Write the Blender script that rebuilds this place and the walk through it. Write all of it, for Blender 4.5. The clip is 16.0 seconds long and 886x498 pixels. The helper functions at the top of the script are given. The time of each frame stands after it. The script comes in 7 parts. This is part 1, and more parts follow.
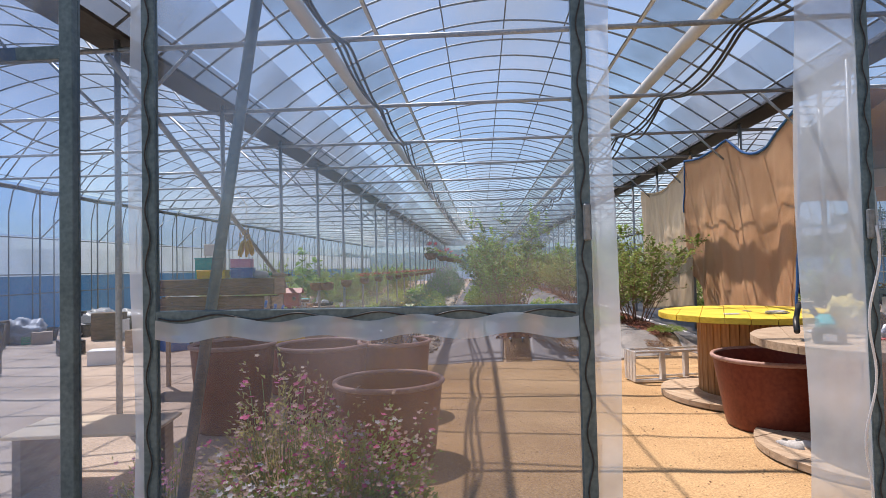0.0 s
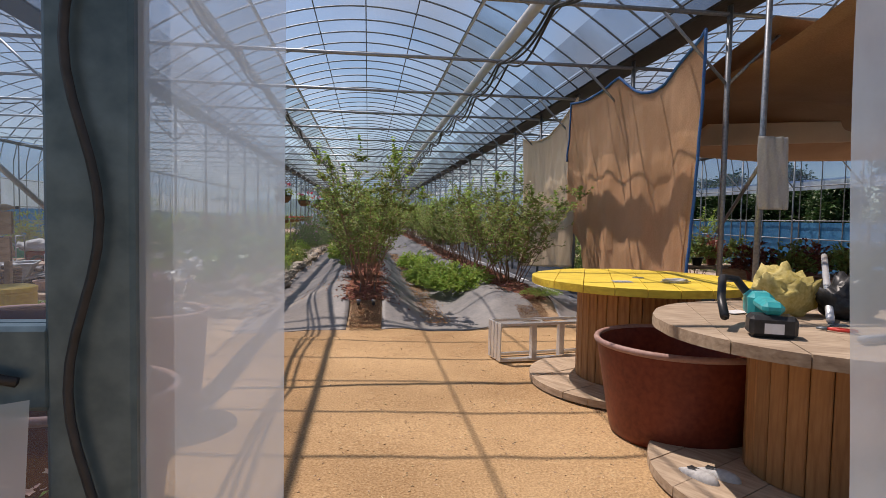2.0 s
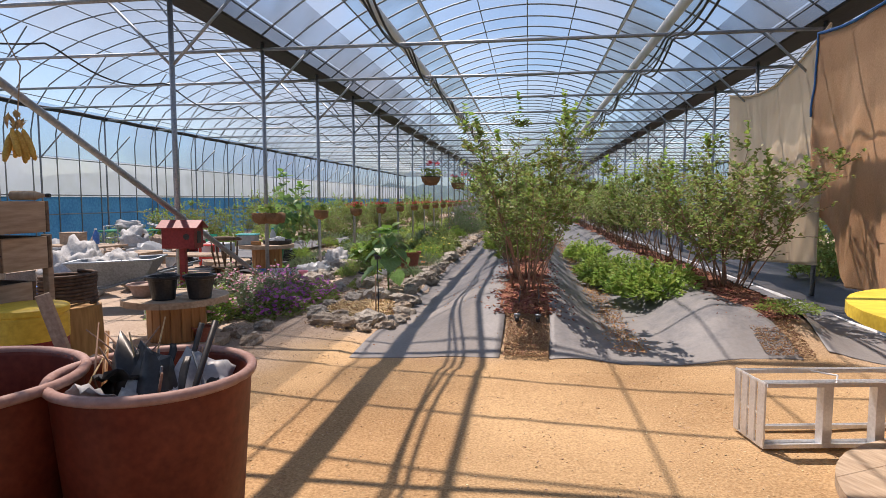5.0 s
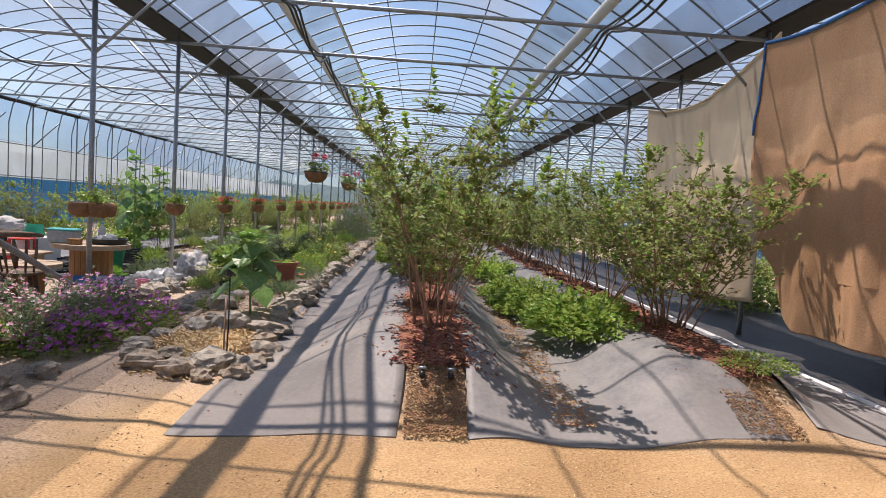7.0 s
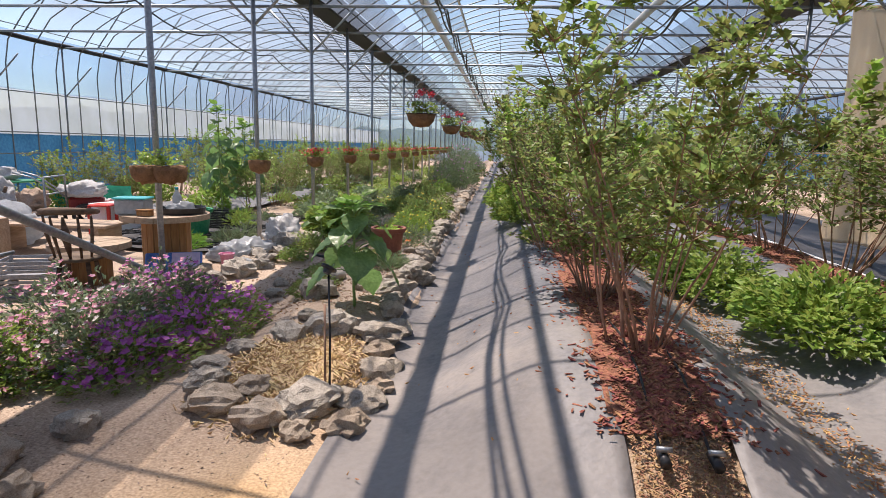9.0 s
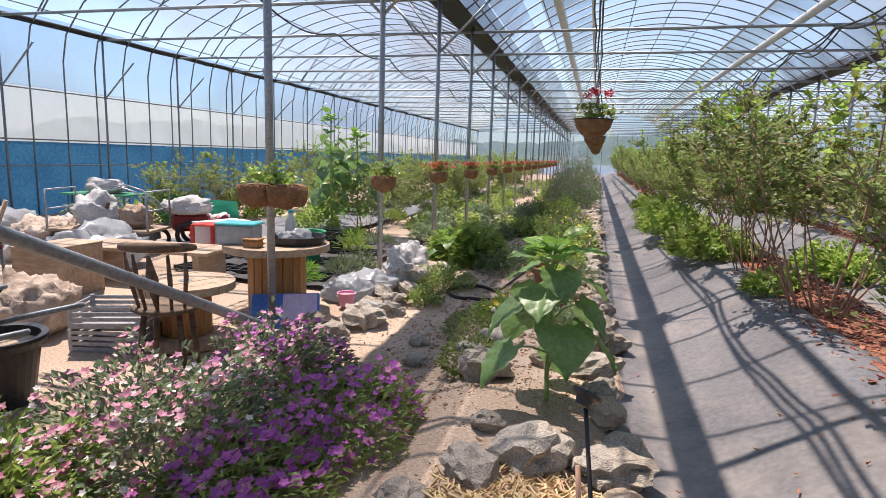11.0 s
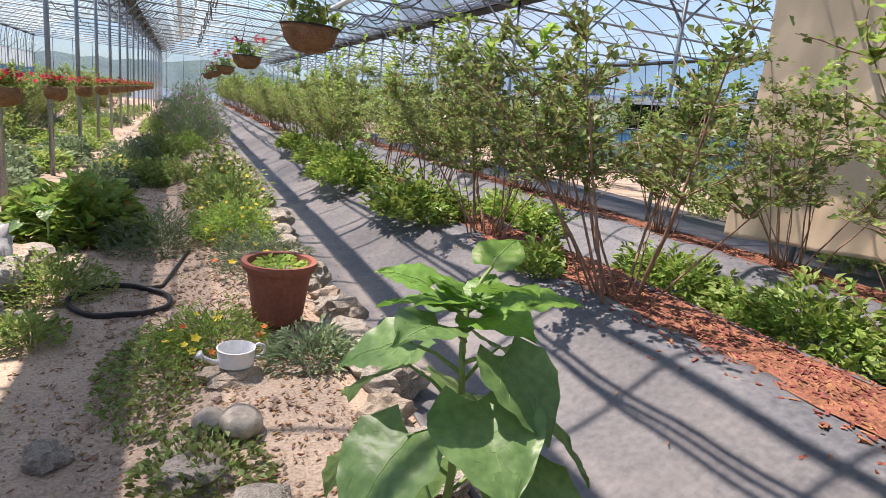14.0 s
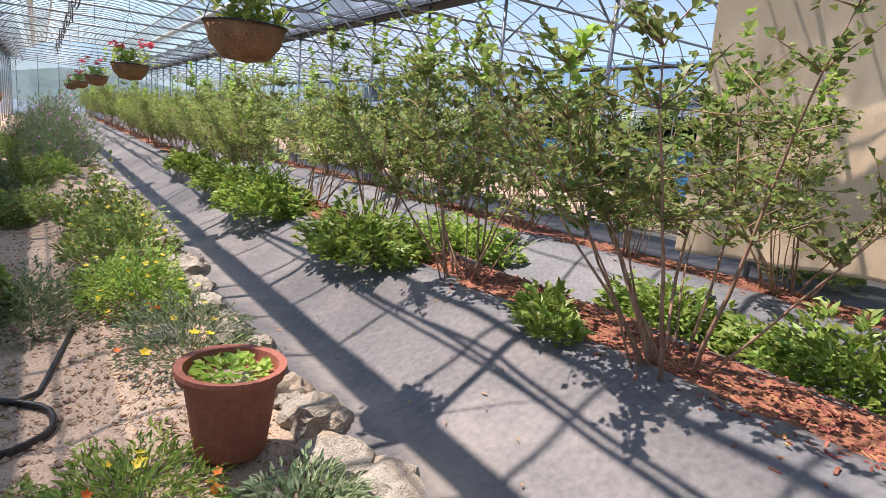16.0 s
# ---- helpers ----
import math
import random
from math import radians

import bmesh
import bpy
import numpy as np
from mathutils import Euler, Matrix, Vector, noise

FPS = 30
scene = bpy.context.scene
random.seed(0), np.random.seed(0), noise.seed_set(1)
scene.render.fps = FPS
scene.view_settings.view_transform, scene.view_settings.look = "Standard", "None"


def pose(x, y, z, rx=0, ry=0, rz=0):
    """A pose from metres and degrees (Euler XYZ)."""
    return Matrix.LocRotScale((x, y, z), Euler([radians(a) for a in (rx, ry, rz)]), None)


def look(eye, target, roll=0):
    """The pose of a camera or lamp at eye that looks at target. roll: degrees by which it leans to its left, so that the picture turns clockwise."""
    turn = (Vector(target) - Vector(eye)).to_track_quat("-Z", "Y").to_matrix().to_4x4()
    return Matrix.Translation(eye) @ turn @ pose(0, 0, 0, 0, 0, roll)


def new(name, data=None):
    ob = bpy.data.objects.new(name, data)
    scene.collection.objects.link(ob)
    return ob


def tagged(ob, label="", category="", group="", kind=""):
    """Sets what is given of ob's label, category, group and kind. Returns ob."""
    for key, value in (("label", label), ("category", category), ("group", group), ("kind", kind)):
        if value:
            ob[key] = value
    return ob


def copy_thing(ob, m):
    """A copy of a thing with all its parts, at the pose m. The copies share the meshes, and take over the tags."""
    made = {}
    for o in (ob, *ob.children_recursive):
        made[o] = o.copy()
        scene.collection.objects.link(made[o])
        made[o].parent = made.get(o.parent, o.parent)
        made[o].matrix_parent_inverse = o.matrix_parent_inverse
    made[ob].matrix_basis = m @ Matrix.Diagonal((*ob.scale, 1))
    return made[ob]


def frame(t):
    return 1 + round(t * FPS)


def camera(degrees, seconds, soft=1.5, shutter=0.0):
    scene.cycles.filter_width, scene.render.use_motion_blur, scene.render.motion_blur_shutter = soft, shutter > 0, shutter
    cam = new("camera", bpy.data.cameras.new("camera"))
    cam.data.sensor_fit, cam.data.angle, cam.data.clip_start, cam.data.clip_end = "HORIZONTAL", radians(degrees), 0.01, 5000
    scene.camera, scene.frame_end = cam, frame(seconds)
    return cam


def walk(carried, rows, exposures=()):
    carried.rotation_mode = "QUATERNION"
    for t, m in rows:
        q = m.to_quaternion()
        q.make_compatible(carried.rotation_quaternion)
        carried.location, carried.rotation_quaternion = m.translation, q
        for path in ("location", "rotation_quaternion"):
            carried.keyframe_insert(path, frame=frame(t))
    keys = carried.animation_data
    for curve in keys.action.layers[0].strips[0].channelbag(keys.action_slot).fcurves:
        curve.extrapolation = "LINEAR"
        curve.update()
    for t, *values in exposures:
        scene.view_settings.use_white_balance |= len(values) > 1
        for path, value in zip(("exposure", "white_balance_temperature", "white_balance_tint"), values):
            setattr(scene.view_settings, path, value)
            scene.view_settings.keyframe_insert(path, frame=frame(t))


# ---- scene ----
cam = camera(73.5, 16.0, 0.85)
PATH = [
    (0, (0.473, 0.306, 1.515), (0.346, 2.301, 1.574), -1.3),
    (0.5, (0.714, 0.647, 1.5), (0.858, 2.642, 1.492), -1.1),
    (1, (0.831, 1.226, 1.49), (1.228, 3.185, 1.44), -2.0),
    (1.5, (0.984, 1.777, 1.458), (1.228, 3.761, 1.393), 0.4),
    (2, (1.042, 2.181, 1.437), (1.294, 4.162, 1.332), 1.1),
    (2.5, (1.022, 2.555, 1.523), (1.286, 4.527, 1.319), 1.8),
    (3, (1.1, 2.817, 1.548), (1.034, 4.805, 1.339), 3.6),
    (3.5, (1.082, 3.143, 1.54), (0.912, 5.122, 1.305), 1.2),
    (3.7, (1.074, 3.279, 1.542), (0.841, 5.252, 1.308), 1.1),
    (5.8, (0.896, 5.032, 1.377), (0.61, 7.006, 1.237), -0.0),
    (6, (0.856, 5.168, 1.403), (0.66, 7.152, 1.254), 0.4),
    (6.5, (0.845, 5.656, 1.402), (0.968, 7.646, 1.242), -0.1),
    (7, (0.833, 6.085, 1.428), (0.923, 8.078, 1.291), 3.8),
    (7.5, (0.706, 6.577, 1.443), (0.828, 8.56, 1.211), 3.0),
    (8, (0.566, 7.085, 1.458), (0.273, 9.038, 1.138), 3.0),
    (8.5, (0.375, 7.519, 1.475), (0.034, 9.448, 1.073), 1.1),
    (9, (0.247, 7.892, 1.478), (0.058, 9.853, 1.133), 1.4),
    (9.2, (0.199, 8.085, 1.484), (-0.048, 10.047, 1.187), 2.9),
    (11.3, (-0.907, 9.645, 1.46), (-1.395, 11.558, 1.141), 1.5),
    (11.5, (-0.984, 9.796, 1.457), (-1.288, 11.739, 1.092), 1.7),
    (11.7, (-1.032, 9.918, 1.474), (-1.265, 11.876, 1.142), 2.3),
    (12, (-1.121, 10.195, 1.474), (-1.247, 12.163, 1.137), 2.6),
    (12.5, (-1.309, 10.476, 1.473), (-1.133, 12.449, 1.193), 2.5),
    (13, (-1.441, 10.743, 1.435), (-0.994, 12.656, 1.059), 4.2),
    (13.5, (-1.47, 11.04, 1.439), (-0.826, 12.9, 1.085), 4.2),
    (14, (-1.557, 11.419, 1.407), (-0.755, 13.197, 0.961), 6.1),
    (14.5, (-1.62, 11.677, 1.422), (-0.727, 13.397, 0.931), 8.3),
    (15, (-1.606, 12.034, 1.453), (-0.742, 13.785, 1.021), 8.2),
    (15.5, (-1.611, 12.251, 1.472), (-0.747, 14.01, 1.075), 7.8),
    (16, (-1.639, 12.524, 1.453), (-0.526, 14.14, 1.064), 5.1),
]
walk(cam, [(t, look(eye, target, roll)) for t, eye, target, roll in PATH],
     [(0, 0.70), (1.0, 0.36), (1.5, 0.20), (2.3, 0.16), (3.5, 0.44), (6, 0.58), (9, 0.74), (12.5, 0.99), (14.5, 1.03), (16, 1.08)])

# ---- light ----
SUN = Vector((-0.33, 0.37, 1.0)).normalized()
sun_el = math.asin(SUN.z)
sun_az = math.atan2(SUN.x, SUN.y)
world = bpy.data.worlds.new("world")
scene.world = world
world.use_nodes = True
wn = world.node_tree.nodes
wn.clear()
sky = wn.new("ShaderNodeTexSky")
sky.sky_type = "NISHITA"
sky.sun_disc = False
sky.sun_elevation = sun_el
sky.sun_rotation = sun_az
sky.dust_density = 0.9
wb = wn.new("ShaderNodeBackground")
wb.inputs["Strength"].default_value = 0.092
wo = wn.new("ShaderNodeOutputWorld")
# thin white cloud over the blue
wco = wn.new("ShaderNodeTexCoord")
wnoise = wn.new("ShaderNodeTexNoise")
wnoise.inputs["Scale"].default_value = 3.2
wnoise.inputs["Detail"].default_value = 7
wramp = wn.new("ShaderNodeValToRGB")
wramp.color_ramp.elements[0].position = 0.46
wramp.color_ramp.elements[1].position = 0.68
wmix = wn.new("ShaderNodeMixRGB")
wmix.inputs[2].default_value = (3.0, 3.2, 3.8, 1)
wl = world.node_tree.links
wl.new(wco.outputs["Generated"], wnoise.inputs["Vector"])
wl.new(wnoise.outputs["Fac"], wramp.inputs["Fac"])
wl.new(wramp.outputs["Color"], wmix.inputs["Fac"])
wl.new(sky.outputs["Color"], wmix.inputs[1])
wl.new(wmix.outputs["Color"], wb.inputs["Color"])
wl.new(wb.outputs["Background"], wo.inputs["Surface"])
sun = new("sun", bpy.data.lights.new("sun", "SUN"))
sun.data.energy = 5.0
sun.data.angle = radians(0.5)
sun.data.color = (1.0, 0.81, 0.685)
sun.matrix_world = look(SUN * 60, (0, 0, 0))


# ---- materials ----
def mat(name, a, b, rough=0.8, scale=6.0, fine=60.0, bump=0.3, metal=0.0, vary=0.0, spec=0.4, stretch=(1, 1, 1), through_light=0.0, dist=0.01):
    """A surface of two tones, mixed by a broad and a fine noise, with relief; vary: light and dark from piece to piece."""
    m = bpy.data.materials.new(name)
    m.use_nodes = True
    nt = m.node_tree
    N, L = nt.nodes, nt.links
    p = N["Principled BSDF"]
    p.inputs["Roughness"].default_value = rough
    p.inputs["Metallic"].default_value = metal
    p.inputs["Specular IOR Level"].default_value = spec
    co = N.new("ShaderNodeTexCoord")
    mp = N.new("ShaderNodeMapping")
    mp.inputs["Scale"].default_value = stretch
    L.new(co.outputs["Object"], mp.inputs["Vector"])
    n1 = N.new("ShaderNodeTexNoise")
    n1.inputs["Scale"].default_value = scale
    n1.inputs["Detail"].default_value = 5
    n2 = N.new("ShaderNodeTexNoise")
    n2.inputs["Scale"].default_value = fine
    n2.inputs["Detail"].default_value = 4
    L.new(mp.outputs["Vector"], n1.inputs["Vector"])
    L.new(mp.outputs["Vector"], n2.inputs["Vector"])
    add = N.new("ShaderNodeMath")
    add.operation = "MULTIPLY_ADD"
    L.new(n2.outputs["Fac"], add.inputs[0])
    add.inputs[1].default_value = 0.6
    half = N.new("ShaderNodeMath")
    half.operation = "MULTIPLY"
    half.inputs[1].default_value = 0.5
    L.new(n1.outputs["Fac"], half.inputs[0])
    L.new(half.outputs[0], add.inputs[2])
    ramp = N.new("ShaderNodeValToRGB")
    ramp.color_ramp.elements[0].position = 0.38
    ramp.color_ramp.elements[0].color = (*a, 1)
    ramp.color_ramp.elements[1].position = 0.70
    ramp.color_ramp.elements[1].color = (*b, 1)
    L.new(add.outputs[0], ramp.inputs["Fac"])
    col = ramp.outputs["Color"]
    if vary:
        oi = N.new("ShaderNodeObjectInfo")
        ge = N.new("ShaderNodeNewGeometry")
        s = N.new("ShaderNodeMath")
        s.operation = "ADD"
        L.new(oi.outputs["Random"], s.inputs[0])
        L.new(ge.outputs["Random Per Island"], s.inputs[1])
        r = N.new("ShaderNodeMapRange")
        r.inputs["From Max"].default_value = 2.0
        r.inputs["To Min"].default_value = 1 - vary
        r.inputs["To Max"].default_value = 1 + vary
        L.new(s.outputs[0], r.inputs["Value"])
        h = N.new("ShaderNodeHueSaturation")
        L.new(r.outputs["Result"], h.inputs["Value"])
        r2 = N.new("ShaderNodeMapRange")
        r2.inputs["To Min"].default_value = 0.5 - vary * 0.06
        r2.inputs["To Max"].default_value = 0.5 + vary * 0.06
        L.new(ge.outputs["Random Per Island"], r2.inputs["Value"])
        L.new(r2.outputs["Result"], h.inputs["Hue"])
        L.new(col, h.inputs["Color"])
        col = h.outputs["Color"]
    L.new(col, p.inputs["Base Color"])
    if bump:
        bp = N.new("ShaderNodeBump")
        bp.inputs["Strength"].default_value = bump
        bp.inputs["Distance"].default_value = dist
        L.new(add.outputs[0], bp.inputs["Height"])
        L.new(bp.outputs["Normal"], p.inputs["Normal"])
    if through_light:
        tr = N.new("ShaderNodeBsdfTranslucent")
        L.new(col, tr.inputs["Color"])
        mx = N.new("ShaderNodeMixShader")
        mx.inputs[0].default_value = through_light
        L.new(p.outputs["BSDF"], mx.inputs[1])
        L.new(tr.outputs["BSDF"], mx.inputs[2])
        L.new(mx.outputs["Shader"], N["Material Output"].inputs["Surface"])
    return m


def film(name, haze, tint, gloss=0.10, rough=0.12, noise_scale=1.5, spread=0.15, dull=0.5, clear=(0.97, 0.98, 1.0)):
    """Clear plastic sheet: mostly seen through, part milky (passes light on, scattered), with a weak sheen."""
    m = bpy.data.materials.new(name)
    m.use_nodes = True
    N, L = m.node_tree.nodes, m.node_tree.links
    N.remove(N["Principled BSDF"])
    out = N["Material Output"]
    tp = N.new("ShaderNodeBsdfTransparent")
    tp.inputs["Color"].default_value = (*clear, 1)
    tl = N.new("ShaderNodeBsdfTranslucent")
    tl.inputs["Color"].default_value = (*tint, 1)
    df = N.new("ShaderNodeBsdfDiffuse")
    df.inputs["Color"].default_value = (*tint, 1)
    gl = N.new("ShaderNodeBsdfGlossy")
    gl.inputs["Roughness"].default_value = rough
    gl.inputs["Color"].default_value = (0.9, 0.93, 1, 1)
    m1 = N.new("ShaderNodeMixShader")
    m1.inputs[0].default_value = dull
    L.new(tl.outputs[0], m1.inputs[1])
    L.new(df.outputs[0], m1.inputs[2])
    m2 = N.new("ShaderNodeMixShader")
    m2.inputs[0].default_value = gloss
    L.new(m1.outputs[0], m2.inputs[1])
    L.new(gl.outputs[0], m2.inputs[2])
    co = N.new("ShaderNodeTexCoord")
    no = N.new("ShaderNodeTexNoise")
    no.inputs["Scale"].default_value = noise_scale
    no.inputs["Detail"].default_value = 6
    L.new(co.outputs["Object"], no.inputs["Vector"])
    mr = N.new("ShaderNodeMapRange")
    mr.inputs["From Min"].default_value = 0.3
    mr.inputs["From Max"].default_value = 0.7
    mr.inputs["To Min"].default_value = max(0, haze - spread)
    mr.inputs["To Max"].default_value = min(1, haze + spread)
    L.new(no.outputs["Fac"], mr.inputs["Value"])
    m3 = N.new("ShaderNodeMixShader")
    L.new(mr.outputs["Result"], m3.inputs[0])
    L.new(tp.outputs[0], m3.inputs[1])
    L.new(m2.outputs[0], m3.inputs[2])
    bp = N.new("ShaderNodeBump")
    bp.inputs["Strength"].default_value = 0.25
    bp.inputs["Distance"].default_value = 0.03
    L.new(no.outputs["Fac"], bp.inputs["Height"])
    L.new(bp.outputs["Normal"], gl.inputs["Normal"])
    L.new(m3.outputs[0], out.inputs["Surface"])
    return m


STEEL = mat("galvanised_steel", (0.22, 0.25, 0.28), (0.42, 0.45, 0.48), 0.45, 3, 40, 0.1, 0.6)
STEEL_DARK = mat("weathered_steel", (0.13, 0.15, 0.17), (0.28, 0.31, 0.33), 0.5, 3, 40, 0.15, 0.4)
CHANNEL = mat("blue_grey_channel", (0.06, 0.10, 0.125), (0.13, 0.19, 0.225), 0.4, 5, 50, 0.1, 0.3)
WIRE = mat("black_coated_wire", (0.015, 0.017, 0.018), (0.04, 0.04, 0.045), 0.5, 10, 80, 0.1)
# shade below the gutters is put into this near-black; rolled curtains share it
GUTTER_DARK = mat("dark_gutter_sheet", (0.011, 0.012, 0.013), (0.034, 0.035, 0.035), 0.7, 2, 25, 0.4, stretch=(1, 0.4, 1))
ROOF_FILM = film("roof_film", 0.095, (0.76, 0.84, 0.97), 0.05, 0.2, 0.35, 0.07, 0.25, (0.87, 0.925, 1.0))
DOOR_LOW_FILM = film("doubled_door_film", 0.17, (0.20, 0.30, 0.50), 0.40, 0.10, 1.2, 0.10, 0.6, (0.51, 0.56, 0.67))
DOOR_FILM = film("door_film", 0.18, (0.46, 0.57, 0.76), 0.42, 0.10, 1.2, 0.10, 0.6, (0.80, 0.86, 0.93))
FLAP_FILM = film("folded_film", 0.58, (0.68, 0.79, 0.92), 0.2, 0.15, 3.0, 0.15, 0.5, (0.84, 0.90, 0.97))
WALL_FILM = film("wall_film", 0.22, (0.50, 0.64, 0.88), 0.08, 0.2, 0.5, 0.14, 0.35, (0.58, 0.70, 0.90))
WHITE_FILM = film("milky_wall_film", 0.80, (0.72, 0.80, 0.95), 0.08, 0.25, 0.8, 0.15, 0.4)
NET = film("insect_net", 0.30, (0.10, 0.11, 0.11), 0.03, 0.5, 0.5, 0.28, 0.7)
PANEL_FILM = film("grey_gutter_film", 0.24, (0.13, 0.14, 0.15), 0.08, 0.3, 0.6, 0.15, 0.5)
# near-black tint stands for the shade this gutter film hangs in
SHADE_FILM = film("shade_toned_gutter_film", 0.52, (0.03, 0.032, 0.034), 0.04, 0.4, 0.6, 0.12, 0.6, (0.76, 0.77, 0.80))
BLUE_SHEET = mat("blue_tarpaulin", (0.03, 0.14, 0.33), (0.07, 0.25, 0.48), 0.45, 1.5, 14, 0.5, through_light=0.35, dist=0.03)
SAND = mat("decomposed_granite", (0.28, 0.165, 0.072), (0.60, 0.405, 0.21), 0.95, 0.7, 70, 1.0, dist=0.02)
SOIL = mat("grey_brown_soil", (0.27, 0.205, 0.15), (0.50, 0.405, 0.31), 0.95, 1.2, 50, 0.8, dist=0.02)
MULCH = mat("bark_mulch", (0.09, 0.033, 0.022), (0.36, 0.145, 0.092), 0.9, 9, 60, 0.8, vary=0.5, dist=0.02)
MATTING = mat("grey_weed_mat", (0.08, 0.085, 0.10), (0.168, 0.171, 0.185), 0.62, 0.7, 30, 0.5, spec=0.5, dist=0.012)
RUBBER = mat("red_brown_rubber_tub", (0.115, 0.021, 0.011), (0.20, 0.043, 0.022), 0.46, 4, 30, 0.15, spec=0.3)
RUBBER_LIP = mat("worn_rubber_rim", (0.30, 0.17, 0.14), (0.42, 0.27, 0.23), 0.6, 6, 40, 0.2)
YELLOW = mat("yellow_painted_wood", (0.62, 0.42, 0.04), (0.82, 0.62, 0.07), 0.55, 5, 40, 0.25, vary=0.12, stretch=(1, 0.2, 1))
WOOD = mat("varnished_wood_slat", (0.23, 0.10, 0.035), (0.42, 0.22, 0.085), 0.5, 5, 40, 0.3, vary=0.25, stretch=(1, 1, 0.12))
WOOD_GREY = mat("weathered_wood", (0.27, 0.19, 0.13), (0.48, 0.37, 0.27), 0.8, 5, 45, 0.4, vary=0.2, stretch=(1, 0.15, 1))
WOOD_DARK = mat("dark_old_wood", (0.07, 0.045, 0.03), (0.20, 0.135, 0.09), 0.8, 5, 40, 0.5, vary=0.2, stretch=(0.2, 1, 1))
ALU = mat("aluminium", (0.62, 0.63, 0.64), (0.82, 0.83, 0.84), 0.38, 5, 60, 0.1, 0.5)
SHEET_BROWN = mat("brown_shade_cloth", (0.66, 0.43, 0.25), (0.86, 0.62, 0.40), 0.85, 1.2, 60, 0.5, through_light=0.5)
SHEET_DULL = mat("dull_brown_cloth", (0.36, 0.215, 0.12), (0.50, 0.33, 0.20), 0.85, 1.2, 60, 0.5, through_light=0.25)
SHEET_PALE = mat("pale_shade_cloth", (0.78, 0.66, 0.50), (0.89, 0.79, 0.63), 0.85, 1.2, 90, 0.35, through_light=0.5)
BLUE_TRIM = mat("blue_hem", (0.03, 0.12, 0.38), (0.06, 0.20, 0.5), 0.6, 6, 50, 0.2)
STONE = mat("rough_field_stone", (0.235, 0.205, 0.17), (0.57, 0.515, 0.44), 0.9, 3, 18, 1.0, vary=0.25, dist=0.03)
STONE_WARM = mat("tan_field_stone", (0.30, 0.235, 0.18), (0.62, 0.52, 0.41), 0.9, 3, 18, 1.0, vary=0.25, dist=0.03)
LEAF = mat("bush_leaf", (0.17, 0.235, 0.06), (0.39, 0.465, 0.15), 0.46, 8, 40, 0.1, vary=0.6, spec=0.4, through_light=0.5)
LEAF_SHOOT = mat("young_shoot_leaf", (0.26, 0.42, 0.07), (0.44, 0.58, 0.14), 0.4, 8, 40, 0.1, vary=0.3, through_light=0.5)
LEAF_NEW = mat("young_leaf", (0.14, 0.28, 0.045), (0.26, 0.45, 0.085), 0.42, 8, 40, 0.1, vary=0.3, through_light=0.45)
LEAF_MINT = mat("low_herb_leaf", (0.20, 0.295, 0.06), (0.38, 0.495, 0.12), 0.45, 8, 40, 0.1, vary=0.4, through_light=0.4)
LEAF_GREY = mat("grey_green_leaf", (0.15, 0.21, 0.11), (0.31, 0.38, 0.22), 0.6, 8, 40, 0.1, vary=0.4, through_light=0.3)
LEAF_DARK = mat("dark_tree_leaf", (0.02, 0.05, 0.015), (0.055, 0.11, 0.03), 0.5, 3, 20, 0.1, vary=0.4, through_light=0.25)
STEM = mat("red_brown_stem", (0.20, 0.115, 0.075), (0.42, 0.27, 0.19), 0.75, 8, 50, 0.3, stretch=(1, 1, 0.3))
STEM_GREEN = mat("green_stem", (0.16, 0.26, 0.07), (0.28, 0.40, 0.13), 0.5, 8, 50, 0.1)
BARK = mat("tree_bark", (0.05, 0.04, 0.03), (0.14, 0.11, 0.085), 0.9, 6, 30, 0.8)
BLACK = mat("black_plastic", (0.015, 0.015, 0.016), (0.04, 0.04, 0.042), 0.4, 6, 50, 0.1)
WHITE = mat("white_plastic", (0.70, 0.71, 0.72), (0.84, 0.84, 0.84), 0.35, 4, 40, 0.08)
RED = mat("red_paint", (0.17, 0.014, 0.018), (0.27, 0.03, 0.032), 0.5, 5, 40, 0.2)
RED_PLASTIC = mat("red_plastic", (0.55, 0.04, 0.03), (0.68, 0.07, 0.05), 0.35, 5, 40, 0.05)
COIR = mat("coir_fibre", (0.17, 0.085, 0.04), (0.36, 0.20, 0.10), 0.95, 14, 90, 1.0, dist=0.02)
TERRACOTTA = mat("terracotta", (0.23, 0.075, 0.05), (0.33, 0.12, 0.08), 0.65, 6, 50, 0.2)


# ---- mesh helpers ----
def part(name, bm, material, parent=None, label="", smooth=False):
    """Links a bmesh as one mesh object, under parent."""
    me = bpy.data.meshes.new(name)
    bm.normal_update()
    bm.to_mesh(me)
    bm.free()
    for mt in material if isinstance(material, (list, tuple)) else [material]:
        me.materials.append(mt)
    if smooth:
        me.polygons.foreach_set("use_smooth", [True] * len(me.polygons))
    ob = new(name, me)
    if parent:
        ob.parent = parent
    return tagged(ob, label)


def from_lists(name, verts, faces, material, parent=None, label="", smooth=False, index=None):
    me = bpy.data.meshes.new(name)
    me.from_pydata(verts, [], faces)
    for mt in material if isinstance(material, (list, tuple)) else [material]:
        me.materials.append(mt)
    if index is not None:
        me.polygons.foreach_set("material_index", index)
    if smooth:
        me.polygons.foreach_set("use_smooth", [True] * len(me.polygons))
    me.update()
    ob = new(name, me)
    if parent:
        ob.parent = parent
    return tagged(ob, label)


def share(name, me, parent, m=None, label=""):
    """Another object on the same mesh, under parent."""
    ob = new(name, me)
    ob.parent = parent
    if m is not None:
        ob.matrix_basis = m
    return tagged(ob, label)


